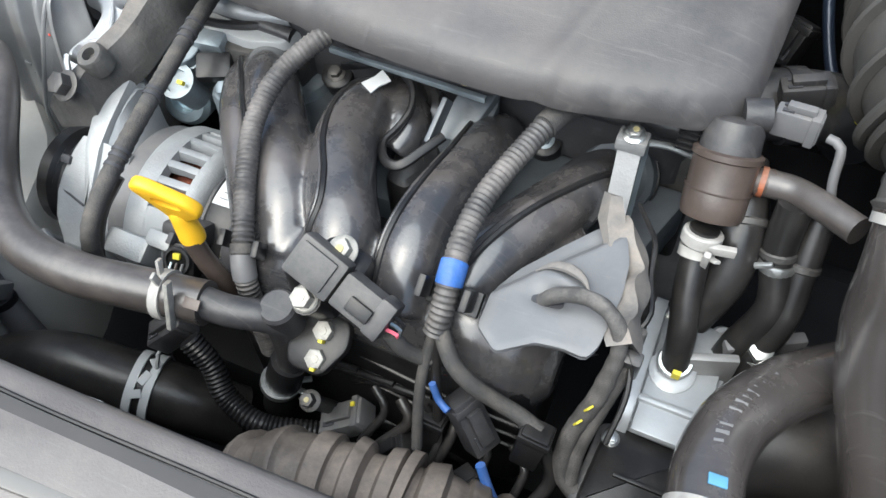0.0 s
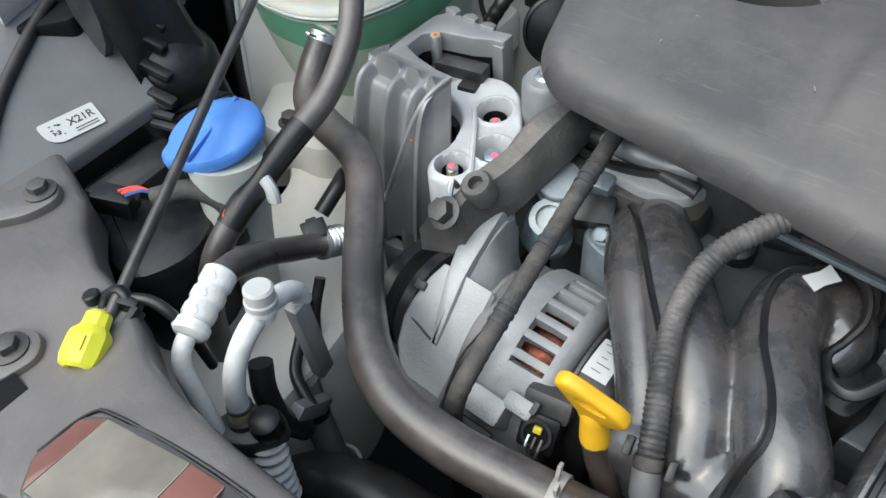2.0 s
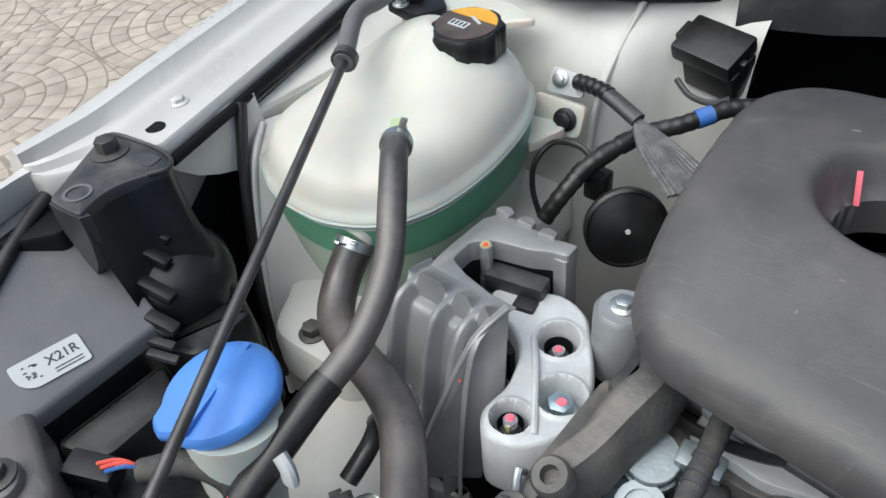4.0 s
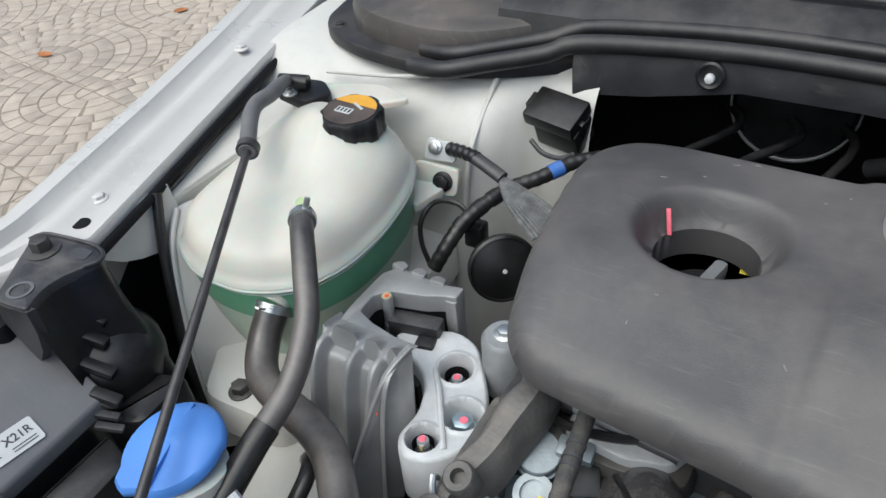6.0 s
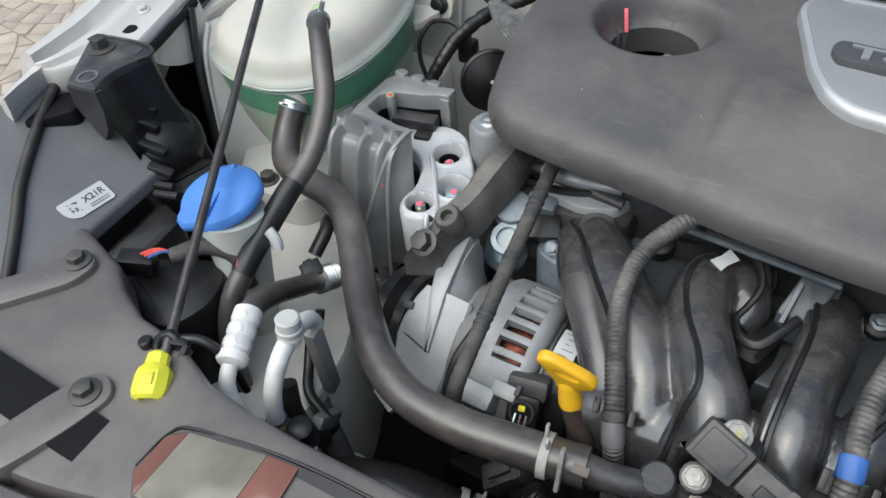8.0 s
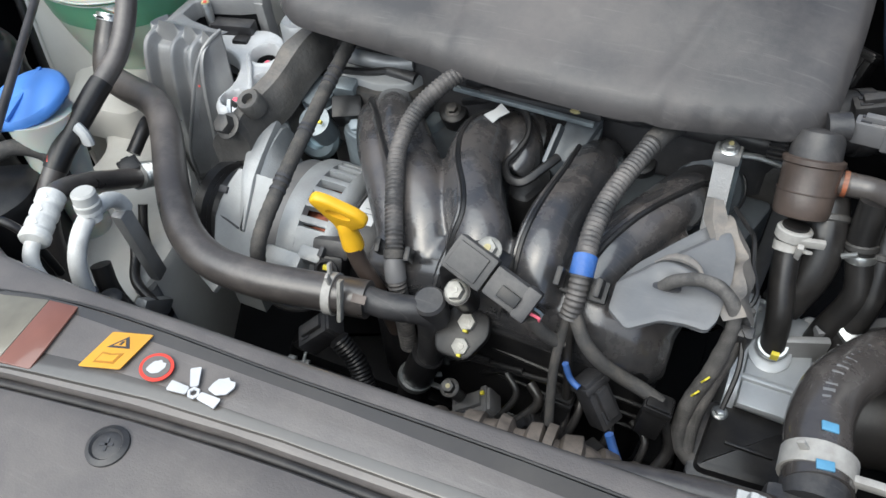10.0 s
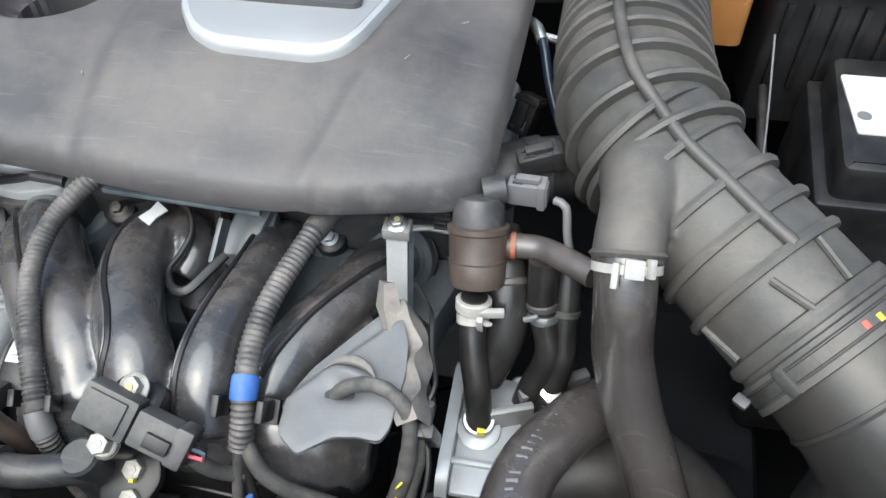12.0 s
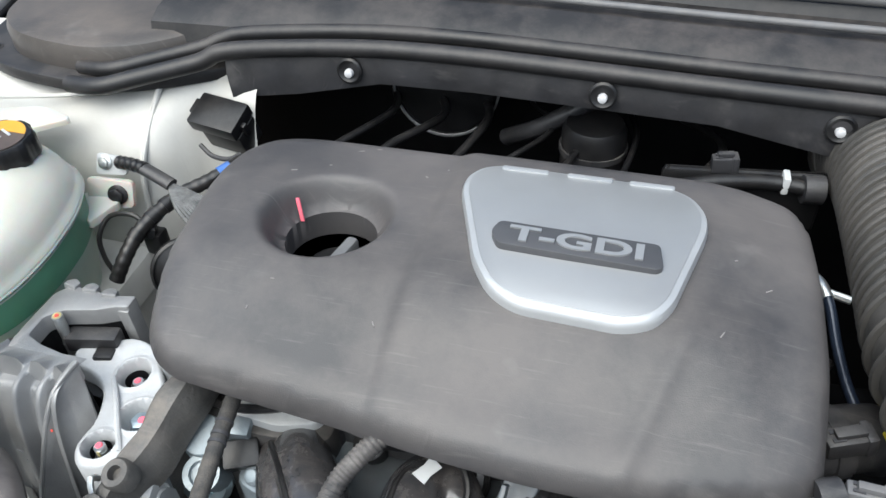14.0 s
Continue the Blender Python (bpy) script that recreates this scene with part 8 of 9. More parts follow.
# ---- throttle body ----
tb = thing("throttle_valve", "bright cast aluminium throttle body with a black motor cover", "throttle body", (0.21, -0.11, 0.62))
part("casting", slab([(0.188, -0.126), (0.236, -0.124), (0.241, -0.066), (0.234, -0.038), (0.193, -0.034), (0.187, -0.056)], 0.60, 0.697, None, 0.010, 0.010, tilt=lambda x, y: 0.0), THROTTLE, tb)
part("side_flange", slab([(-0.05, -0.05), (0.05, -0.05), (0.05, 0.05), (-0.05, 0.05)], -0.004, 0.004, axis((0.189, -0.080, 0.656), (1, 0, 0)), 0.001, 0.02), THROTTLE, tb)
part("step", box(0.040, 0.070, 0.006, pose(0.214, -0.094, 0.697), 0.002), THROTTLE, tb)
part("ridge", box(0.046, 0.005, 0.01, pose(0.212, -0.108, 0.698), 0.002), THROTTLE, tb)
part("inlet_seat", lathe([(0.014, -0.006), (0.014, 0.003), (0.011, 0.004)], axis((0.207, -0.084, 0.700), (0, -0.2, 1)), 22), THROTTLE, tb)
part("inlet_clamp", lathe([(0.0098, -0.003), (0.0108, 0.0), (0.0098, 0.003)], axis((0.2065, -0.082, 0.709), (0, -0.3, 1)), 22), STEEL, tb)
part("yellow_mark", box(0.005, 0.003, 0.008, pose(0.209, -0.0915, 0.711, 10), 0.0005), YELLOWMARK, tb)
for x, y, z in [(0.195, -0.040, 0.692), (0.231, -0.042, 0.690), (0.243, -0.050, 0.684)]:
    part("screw_boss", lathe([(0.0085, -0.03), (0.0085, 0.0), (0.007, 0.002)], axis((x, y, z), (0.1, -0.3, 1)), 16), THROTTLE, tb)
    hexbolt(tb, (x, y, z), (0.1, -0.3, 1), 0.004, 0.005, STEEL)
part("motor_cover", slab([(0.178, -0.180), (0.232, -0.176), (0.236, -0.126), (0.182, -0.124)], 0.60, 0.692, None, 0.006, 0.008), BLACK, tb)
hexbolt(tb, (0.186, -0.136, 0.692), (0, 0, 1), 0.004, 0.004, STEEL)
part("cover_lip", slab([(0.174, -0.185), (0.236, -0.180), (0.240, -0.125), (0.178, -0.123)], 0.681, 0.686, None, 0.001, 0.008), GREYBLACK, tb)
part("cover_rib", box(0.03, 0.003, 0.003, pose(0.208, -0.156, 0.693), 0.001), BLACK, tb)
hexb = thing("stud_bolt", "steel stud and nut behind the throttle body", "bolt", (0.25, -0.06, 0.70))
hexbolt(hexb, (0.250, -0.058, 0.712), (0, -0.4, 1), 0.008, 0.010, STEEL, "", 1.2)

# ---- turbo hoses and air duct ----
HB = [(0.2780, -0.050, 0.851), (0.2780, -0.058, 0.845), (0.2800, -0.070, 0.826), (0.2835, -0.080, 0.798), (0.295, -0.096, 0.765), (0.3105, -0.114, 0.735), (0.3245, -0.136, 0.70), (0.329, -0.156, 0.64)]
hb = hose("boost_hose", HB, 0.0166, "thick grey-brown rubber hose below the air duct", RUBBER_SHINY, (), 28)
hm = axis((0.2780, -0.0585, 0.8455), (0.05, -0.80, -0.85))
cb2 = part("spring_clamp", lathe([(0.0170, -0.0020), (0.0184, -0.0024), (0.0184, 0.0024), (0.0170, 0.0020)], hm, 32), CLAMPWHITE, hb, "white coated spring clamp")
near = V(0.10, -0.70, 0.70)
for turn, size, lift in ((0.0, (0.010, 0.010, 0.003), 0.0), (-0.45, (0.0035, 0.013, 0.004), -0.004), (0.48, (0.0035, 0.010, 0.005), 0.001)):
    out = near + V(1, 0, 0) * math.tan(turn)
    mm = axis(V(0.2780, -0.0585, 0.8455) + out.normalized() * 0.0190, out, (0, -0.69, -0.73))
    part("clamp_ear", box(size[0], size[1], size[2], mm @ pose(0, -lift, 0), 0.0008), CLAMPWHITE, cb2)
HC = [(0.236, -0.206, 0.762), (0.234, -0.185, 0.760), (0.233, -0.160, 0.757), (0.241, -0.128, 0.750), (0.263, -0.092, 0.738), (0.290, -0.064, 0.727), (0.298, -0.056, 0.722)]
hc = hose("intercooler_hose", HC, 0.0178, "thick rubber hose with pale print and a wide clamp", RUBBER_SHINY, (), 28)
band(hc, (0.2350, -0.192, 0.7605), (0.0, 1, 0.05), 0.0184, 0.013, CLAMPWHITE, 1, 1.0, "wide white spring clamp", tall=0.008)
part("clamp_tab", box(0.026, 0.005, 0.007, pose(0.262, -0.197, 0.770, 0, -5, 0), 0.002), CLAMPWHITE, hc, "white clamp tab")
for (x, y, z), a in (((0.2345, -0.176, 0.7778), 10), ((0.2345, -0.2005, 0.7800), 0)):
    part("blue_mark", box(0.009, 0.0055, 0.0014, pose(x, y, z, 0, a, 8), 0.0005), LIGHTBLUE, hc)
path = spline([V(p) + V(-0.002, 0, 0.0179) for p in HC[2:5]], 0.0052)
for k, q in enumerate(path[1:13]):
    d = (path[k + 2] - path[k + 1])
    if k % 7 == 3:
        continue
    part("print_bar", box(0.0014 + 0.0008 * (k % 2), 0.0062 if k % 3 else 0.0045, 0.0005, axis(q + V(-0.001, 0, 0.0002), (-0.1, -0.1, 1)) @ pose(0, 0, 0, 0, 0, -80 - 4 * k), 0.0001), PIPEGREY, hc)
tj = thing("hose_junction", "grey-black plastic hose junction at the front of the bay", "hose fitting", (0.235, -0.225, 0.70))
part("block", box(0.040, 0.034, 0.05, pose(0.232, -0.226, 0.742, 0, 0, 5), 0.005), GREYBLACK, tj)
part("spigot", tube([(0.235, -0.215, 0.760), (0.235, -0.200, 0.761)], 0.0172, 22), GREYBLACK, tj)
part("side_spigot", tube([(0.245, -0.226, 0.748), (0.272, -0.224, 0.744)], 0.015, 20), GREYBLACK, tj)
sh = hose("side_hose", [(0.268, -0.224, 0.745), (0.285, -0.224, 0.742), (0.31, -0.23, 0.73), (0.335, -0.24, 0.70)], 0.0155, "dark hose running under the air box", RUBBER_BLACK, (), 20)
band(sh, (0.277, -0.224, 0.744), (1, 0, -0.1), 0.0158, 0.009, CLAMPWHITE, 0, 0, "white spring clamp")
part("clamp_tab", box(0.008, 0.006, 0.024, pose(0.284, -0.225, 0.764, 0, 35, 0), 0.002), CLAMPWHITE, sh, "white clamp tab")
fh = hose("front_hose", [(0.100, -0.262, 0.768), (0.113, -0.254, 0.771), (0.135, -0.246, 0.773), (0.165, -0.240, 0.774), (0.204, -0.232, 0.770), (0.222, -0.228, 0.764)], 0.0088, "rubber hose along the back of the front panel", RUBBER, (), 16)
part("white_clip", box(0.004, 0.008, 0.022, pose(0.204, -0.236, 0.781, 15, 0, 5), 0.001), LABEL, fh, "white hose clip")
part("white_clip", box(0.014, 0.008, 0.004, pose(0.204, -0.234, 0.780, 15, 0, 5), 0.001), LABEL, fh)
part("white_end", box(0.006, 0.006, 0.008, pose(0.106, -0.262, 0.776), 0.001), LABEL, fh)
part("red_end", lathe([(0.0091, -0.003), (0.0091, 0.003)], axis((0.215, -0.230, 0.767), (1, 0.1, -0.4)), 14), BROWN, fh)
rb = thing("ribbed_intake", "dusty ribbed rubber intake hose low at the front", "hose", (0.06, -0.22, 0.66))
part("bellows", tube([(0.004, -0.240, 0.672), (0.018, -0.234, 0.682), (0.040, -0.228, 0.688), (0.084, -0.222, 0.688), (0.126, -0.218, 0.682), (0.17, -0.218, 0.66)], lambda s, u: 0.026 + 0.0050 * smooth(-0.35, 0.35, math.sin(s * 2 * math.pi / 0.0205 + 0.6 * math.sin(s * 90))) + 0.0012 * math.sin(s * 230), 24, 0.0012), DUSTDUCT, rb)
band(rb, (0.092, -0.222, 0.688), (1, 0.05, -0.05), 0.033, 0.006, DUSTDUCT, 0)


def air_duct():
    t = thing("air_duct", "large dusty rubber intake duct with raised ribs", "air duct", (0.36, -0.05, 0.74))
    line = [(0.283, 0.42, 0.80), (0.283, 0.36, 0.832), (0.283, 0.30, 0.845), (0.281, 0.24, 0.852), (0.279, 0.16, 0.855), (0.2785, 0.10, 0.855), (0.2870, 0.048, 0.8515), (0.3155, 0.003, 0.8388), (0.3508, -0.0325, 0.8257), (0.3859, -0.068, 0.8127), (0.3977, -0.080, 0.8083)]
    path = spline(line, 0.002)
    def rad(s, u):
        r = 0.0475 - 0.0032 * smooth(0.50, 0.72, u)
        return r
    neck = tube([(0.296, 0.045, 0.852), (0.288, 0.012, 0.857), (0.2825, -0.018, 0.858), (0.2790, -0.040, 0.854), (0.2780, -0.058, 0.8455)], lambda s, u: 0.040 - 0.0212 * smooth(0.0, 0.78, u), 30, 0.003)
    blend([tube(None, rad, 44, path=path), neck], DUCT, "duct_body", t, 0.0022, 4)
    part("neck_ring", lathe([(0.0188, -0.002), (0.0205, 0.0), (0.0188, 0.002)], axis((0.2781, -0.053, 0.849), (0.05, -0.85, -0.75)), 26), DUCT, t)
    n = len(path)
    a, b = V(0.2843, 0.035, 0.8502), V(0.3859, -0.068, 0.8127)
    d = (b - a).normalized()
    # round hoops over the bend, then those on the straight end
    for y in [0.025, 0.047, 0.068, 0.088, 0.106] + [0.122 + 0.0115 * k for k in range(24)]:
        i = min(range(1, n - 1), key=lambda k: abs(path[k].y - y))
        r = rad(0, 0.55 if y < 0.12 else 0.46) - (0.0005 if y < 0.12 else 0.0012)
        part("hoop_rib", lathe([(r - 0.002, -0.0030), (r + 0.0034, -0.0024), (r + 0.0044, 0.0), (r + 0.0034, 0.0024), (r - 0.002, 0.0030)], axis(path[i], path[i + 1] - path[i - 1]), 44, cap=False), DUCT, t)
    for k, w in enumerate((0.001, 0.0285, 0.0575, 0.0805, 0.103)):
        r = 0.0438
        m = axis(a + d * w, d)
        part("hoop_rib", lathe([(r - 0.003, -0.0034), (r + 0.0036, -0.0026), (r + 0.0046, 0.0), (r + 0.0036, 0.0026), (r - 0.003, 0.0034)], m, 44, cap=False), DUCT, t)
        if k > 1:
            lug = V(0.76, 0.56, 0.10)
            lug = (lug - d * lug.dot(d)).normalized()
            part("hoop_lug", tube([a + d * w + lug * 0.0400, a + d * w + lug * 0.0530], 0.0042, 10), DUCT, t)
    spine = [V(0.262, 0.112, 0.904), V(0.264, 0.080, 0.9035), V(0.2713, 0.0406, 0.9002), V(0.2853, 0.0193, 0.8928), V(0.3016, -0.0018, 0.8851), V(0.3228, -0.0215, 0.8780), V(0.3390, -0.0366, 0.8725), V(0.3553, -0.0504, 0.8675)]
    part("spine_rib", tube(spine, 0.0037, 10), DUCT, t)
    part("spine_knot", lathe([(0.006, -0.006), (0.006, 0.001), (0.004, 0.003)], axis(spine[0], (0, 0, 1)), 14), DUCT, t)
    # short ribs between the last hoop and the collar
    for p, q in (((0.3671, -0.0444, 0.8674), (0.3809, -0.0636, 0.8614)), ((0.3454, -0.0670, 0.8572), (0.3647, -0.0801, 0.8545)), ((0.3232, -0.0679, 0.8146), (0.3396, -0.0856, 0.8144))):
        part("short_rib", tube([V(p), (V(p) + V(q)) / 2, V(q)], 0.0022, 8), DUCT, t)
    # stepped collar, dark clamp and its screw
    m = axis(a, d)
    part("collar", lathe([(0.043, 0.130), (0.0472, 0.1315), (0.0480, 0.1350), (0.0468, 0.1385), (0.0455, 0.1395), (0.0458, 0.1420), (0.0488, 0.1430), (0.0492, 0.1455), (0.0478, 0.1465), (0.0478, 0.1545), (0.0490, 0.1555), (0.0490, 0.1590), (0.0440, 0.1600)], m, 48, cap=False), DUCT, t, "stepped rubber collar", 30)
    cl = part("clamp_band", lathe([(0.0480, 0.1470), (0.0488, 0.1476), (0.0488, 0.1536), (0.0480, 0.1542)], m, 48, cap=False), DARKSTEEL, t, "dull steel clamp band")
    side = V(0.3588, -0.1020, 0.8260)
    part("screw_housing", box(0.007, 0.016, 0.007, axis(side, side - (a + d * 0.151), d) @ pose(0, 0, 0.001), 0.0015), DARKSTEEL, cl, "small dark screw housing")
    part("clamp_screw", lathe([(0.0042, -0.004), (0.0042, 0.004), (0.0034, 0.005), (0.0, 0.005)], axis(side + V(0.006, 0.002, 0.006), (0.8, 0.1, 0.6)), 12, cap=False), STEEL, cl)
    part("band_lug", box(0.008, 0.006, 0.005, pose(0.3400, -0.1080, 0.8110, 20, 0, -40), 0.0015), GREYBLACK, t)
    for ang in (0.9, 1.25):
        q = m @ V(0.0495 * math.cos(ang), 0.0495 * math.sin(ang), 0.158)
        part("collar_tooth", box(0.006, 0.004, 0.004, axis(q, q - (a + d * 0.158)), 0.001), BLACK, t)
    for p, mt, nm in (((0.3839, -0.0849, 0.8549), REDMARK, "red_mark"), ((0.3900, -0.0805, 0.8557), YELLOWMARK, "yellow_mark")):
        out = (V(p) - (a + d * 0.149)).normalized()
        part(nm, box(0.003, 0.004, 0.0006, axis(a + d * 0.151 + out * 0.0489, out, d), 0.0002), mt, t)
    return t


air_duct()
ab = thing("air_box", "pale grey air filter box with a rounded lid", "air box", (0.43, -0.22, 0.60))
AB = [(0.306, -0.300), (0.306, -0.212), (0.316, -0.192), (0.332, -0.181), (0.37, -0.171), (0.42, -0.166), (0.56, -0.166), (0.60, -0.19), (0.60, -0.300)]
DUSTDARK = material("dusty_dark_plastic", (0.024, 0.0225, 0.022), 0.45, vary=0.25, scale=20, bump=0.1, dust=0.22, dust_colour=(0.15, 0.13, 0.115))
ABMAT = material("pale_box_plastic", (0.22, 0.21, 0.205), 0.42, vary=0.08, scale=12, bump=0.12, grain=800, dust=0.12)
part("lid", slab(AB, 0.70, 0.803, None, 0.016, 0.014), ABMAT, ab)
part("raised_top", slab([(0.338, -0.295), (0.338, -0.212), (0.348, -0.200), (0.56, -0.194), (0.56, -0.295)], 0.80, 0.808, None, 0.004, 0.010), ABMAT, ab)
part("base", slab(AB, 0.55, 0.699, None, 0.002, 0.014), BLACK, ab)
ie = thing("air_box_inlet", "smooth grey plastic inlet joining the air duct", "air box", (0.45, -0.13, 0.70))
part("inlet", tube([(0.3820, -0.0640, 0.8140), (0.4000, -0.0830, 0.8070), (0.4180, -0.1000, 0.7960), (0.4320, -0.1130, 0.7760), (0.4380, -0.1190, 0.7450), (0.4400, -0.1200, 0.70)], lambda s, u: 0.0440 + 0.003 * u, 36), INLET, ie)
part("lip", lathe([(0.0455, -0.002), (0.0462, 0.0), (0.0455, 0.002)], axis((0.4060, -0.0885, 0.8045), (0.69, -0.66, -0.36)), 40), INLET, ie)
part("lug", box(0.012, 0.010, 0.012, pose(0.3470, -0.0500, 0.7780, 20, 0, -45), 0.002), GREYBLACK, ie)
part("snorkel", slab([(0.4090, -0.170), (0.4060, -0.135), (0.4140, -0.112), (0.4300, -0.098), (0.52, -0.098), (0.52, -0.170)], 0.66, 0.826, None, 0.010, 0.008), BLACK, ie, "black upright snorkel wall")
part("clip_frame", box(0.006, 0.030, 0.050, pose(0.3960, -0.142, 0.735, 0, 0, 20), 0.001), GREYBLACK, ie)
for k in range(3):
    part("clip_bar", box(0.003, 0.026, 0.004, pose(0.3915, -0.141, 0.720 + 0.013 * k, 0, 0, 20), 0.0008), BLACK, ie)

# ---- behind and beside the duct ----
bt = thing("battery", "black battery case with a white label and yellow tag", "battery", (0.50, 0.16, 0.62))
part("case", slab([(0.415, 0.085), (0.62, 0.085), (0.62, 0.235), (0.430, 0.235)], 0.62, 0.772, None, 0.004, 0.006), BLACK, bt)
part("lid", slab([(0.425, 0.092), (0.62, 0.092), (0.62, 0.230), (0.440, 0.230)], 0.772, 0.800, None, 0.008, 0.010), BLACK, bt)
lb = part("label", slab([(0.441, 0.130), (0.60, 0.130), (0.60, 0.200), (0.441, 0.200)], 0.7995, 0.8012, None, 0, 0.003), LABEL, bt, "white and yellow battery label")
for k in range(6):
    part("print_bar", box(0.06 - 0.01 * (k % 3), 0.003, 0.0003, pose(0.50, 0.14 + 0.009 * k, 0.8014), 0), PIPEGREY, lb)
part("yellow_print", box(0.035, 0.022, 0.0004, pose(0.500, 0.2120, 0.8014), 0), ORANGE, lb)
part("vent_spot", lathe([(0.005, 0), (0.005, 0.0004)], Matrix.Translation((0.449, 0.150, 0.8013)), 12), PIPEGREY, lb)
fx = thing("fuse_box", "black fuse box with vertical ribs beside the battery", "fuse box", (0.45, 0.27, 0.70))
part("body", slab([(0.392, 0.245), (0.60, 0.245), (0.60, 0.33), (0.392, 0.33)], 0.72, 0.845, None, 0.004, 0.006), BLACK, fx)
part("lid", slab([(0.386, 0.236), (0.61, 0.236), (0.61, 0.335), (0.386, 0.335)], 0.845, 0.862, None, 0.004, 0.008), BLACK, fx)
for k in range(9):
    part("rib", box(0.005, 0.006, 0.075, pose(0.402 + 0.019 * k, 0.243, 0.795), 0.001), BLACK, fx)
part("clear_window", slab([(0.402, 0.250), (0.47, 0.250), (0.47, 0.32), (0.402, 0.32)], 0.8615, 0.868, None, 0.002, 0.004), CAPGREY, fx, "pale clear window")
br = thing("brake_reservoir", "translucent brake fluid reservoir with amber fluid", "reservoir", (0.36, 0.32, 0.78))
part("fluid_part", slab([(0.338, 0.245), (0.375, 0.245), (0.378, 0.34), (0.338, 0.34)], 0.79, 0.835, None, 0.004, 0.008), FLUID, br)
part("upper_part", slab([(0.337, 0.244), (0.376, 0.244), (0.379, 0.341), (0.337, 0.341)], 0.835, 0.860, None, 0.006, 0.008), TANK, br)
part("cap", lathe([(0.022, 0.858), (0.022, 0.876), (0.018, 0.879), (0.0, 0.879)], Matrix.Translation((0.36, 0.315, 0)), 24, cap=False), BLACK, br)
cable("white_wire", [(0.385, 0.20, 0.83), (0.382, 0.14, 0.80), (0.378, 0.09, 0.775), (0.376, 0.05, 0.75)], 0.0008, "thin white wire beside the duct", PIPEGREY)
cable("black_cable", [(0.395, 0.22, 0.77), (0.390, 0.15, 0.76), (0.392, 0.09, 0.745), (0.40, 0.04, 0.72)], 0.004, "black cable beside the battery", RUBBER_BLACK)
bx = thing("battery_tray", "black battery tray with a raised rim", "battery tray", (0.48, 0.05, 0.60))
part("tray", slab([(0.405, 0.02), (0.64, 0.02), (0.64, 0.24), (0.405, 0.24)], 0.58, 0.635, None, 0.006, 0.01), BLACK, bx)
part("front_shelf", slab([(0.415, 0.035), (0.62, 0.035), (0.62, 0.082), (0.415, 0.082)], 0.62, 0.72, None, 0.006, 0.008), BLACK, bx)
part("rim", tube([(0.412, 0.02, 0.722), (0.50, 0.022, 0.724), (0.63, 0.022, 0.724)], 0.004, 8), GREYBLACK, bx)
gh = thing("outlet_hose", "dark grey outlet hose beside the engine cover", "hose", (0.22, 0.07, 0.75))
part("hose_body", tube([(0.185, 0.062, 0.775), (0.205, 0.072, 0.782), (0.228, 0.082, 0.782), (0.255, 0.10, 0.77), (0.27, 0.12, 0.74)], 0.0225, 22), GREYBLACK, gh)
part("cuff", lathe([(0.0245, -0.006), (0.0245, 0.006)], axis((0.222, 0.079, 0.782), (1, 0.45, 0)), 24), GREYBLACK, gh)
ip = thing("fuel_pipe", "chromed fuel pipe with a dark blue sleeve", "pipe", (0.22, 0.14, 0.79))
part("pipe", tube([(0.207, 0.185, 0.835), (0.213, 0.170, 0.838), (0.219, 0.155, 0.832), (0.226, 0.135, 0.815), (0.236, 0.115, 0.797), (0.247, 0.095, 0.785)], 0.0036, 12), material("navy_sleeve", (0.018, 0.026, 0.045), 0.3, 0.3), ip)
part("end", tube([(0.205, 0.190, 0.832), (0.212, 0.172, 0.838), (0.217, 0.160, 0.835)], 0.0044, 12), STEEL, ip)
part("silver_rod", tube([(0.214, 0.168, 0.835), (0.232, 0.160, 0.836)], 0.003, 8), STEEL, ip)
solo("yellow_sleeve", tube([(0.256, 0.082, 0.800), (0.262, 0.064, 0.797)], 0.005, 12), YELLOWMARK, "yellow sleeve on a cable behind the canister", "cable")
plug("sensor_plug", (0.212, 0.125, 0.795), (0.3, 0.5, 1), (0.018, 0.016, 0.03), "black sensor plug beside the engine cover", BLACK)
plug("sensor_plug", (0.226, 0.060, 0.81), (1, 0.3, 0.2), (0.014, 0.014, 0.03), "black sensor plug beside the engine cover", GREYBLACK)
for line, r in (([(0.236, -0.020, 0.80), (0.238, -0.030, 0.77), (0.246, -0.045, 0.74), (0.236, -0.056, 0.705), (0.232, -0.06, 0.67)], 0.0095), ([(0.252, -0.012, 0.79), (0.253, -0.03, 0.765), (0.254, -0.048, 0.735), (0.246, -0.06, 0.70), (0.24, -0.06, 0.66)], 0.0085), ([(0.205, 0.01, 0.79), (0.214, -0.02, 0.775), (0.216, -0.04, 0.75), (0.205, -0.055, 0.72)], 0.014)):
    hh = thing("heater_hose", "black heater hose with a clip behind the throttle body", "hose", line[2], "heater hoses")
    part("hose_body", tube(line, r, 16), RUBBER_BLACK, hh)
    part("clip", lathe([(r, -0.0025), (r + 0.001, -0.0015), (r + 0.001, 0.0015), (r, 0.0025)], axis(line[1], V(line[2]) - V(line[0])), 18), DARKSTEEL, hh, "dark steel clip")
hcl = thing("hose_grip", "pale steel clip on a black hose", "hose clip", (0.243, -0.028, 0.768))
part("ring", lathe([(0.0100, -0.003), (0.011, 0.0), (0.0100, 0.003)], axis((0.2395, -0.033, 0.764), (0.1, -0.3, -1)), 20), STEEL, hcl)
part("ear", box(0.010, 0.003, 0.003, pose(0.232, -0.042, 0.770, 0, -30, 0), 0.0008), STEEL, hcl)
gb = thing("gearbox_top", "dark gearbox casing low in the bay", "gearbox", (0.32, -0.02, 0.5))
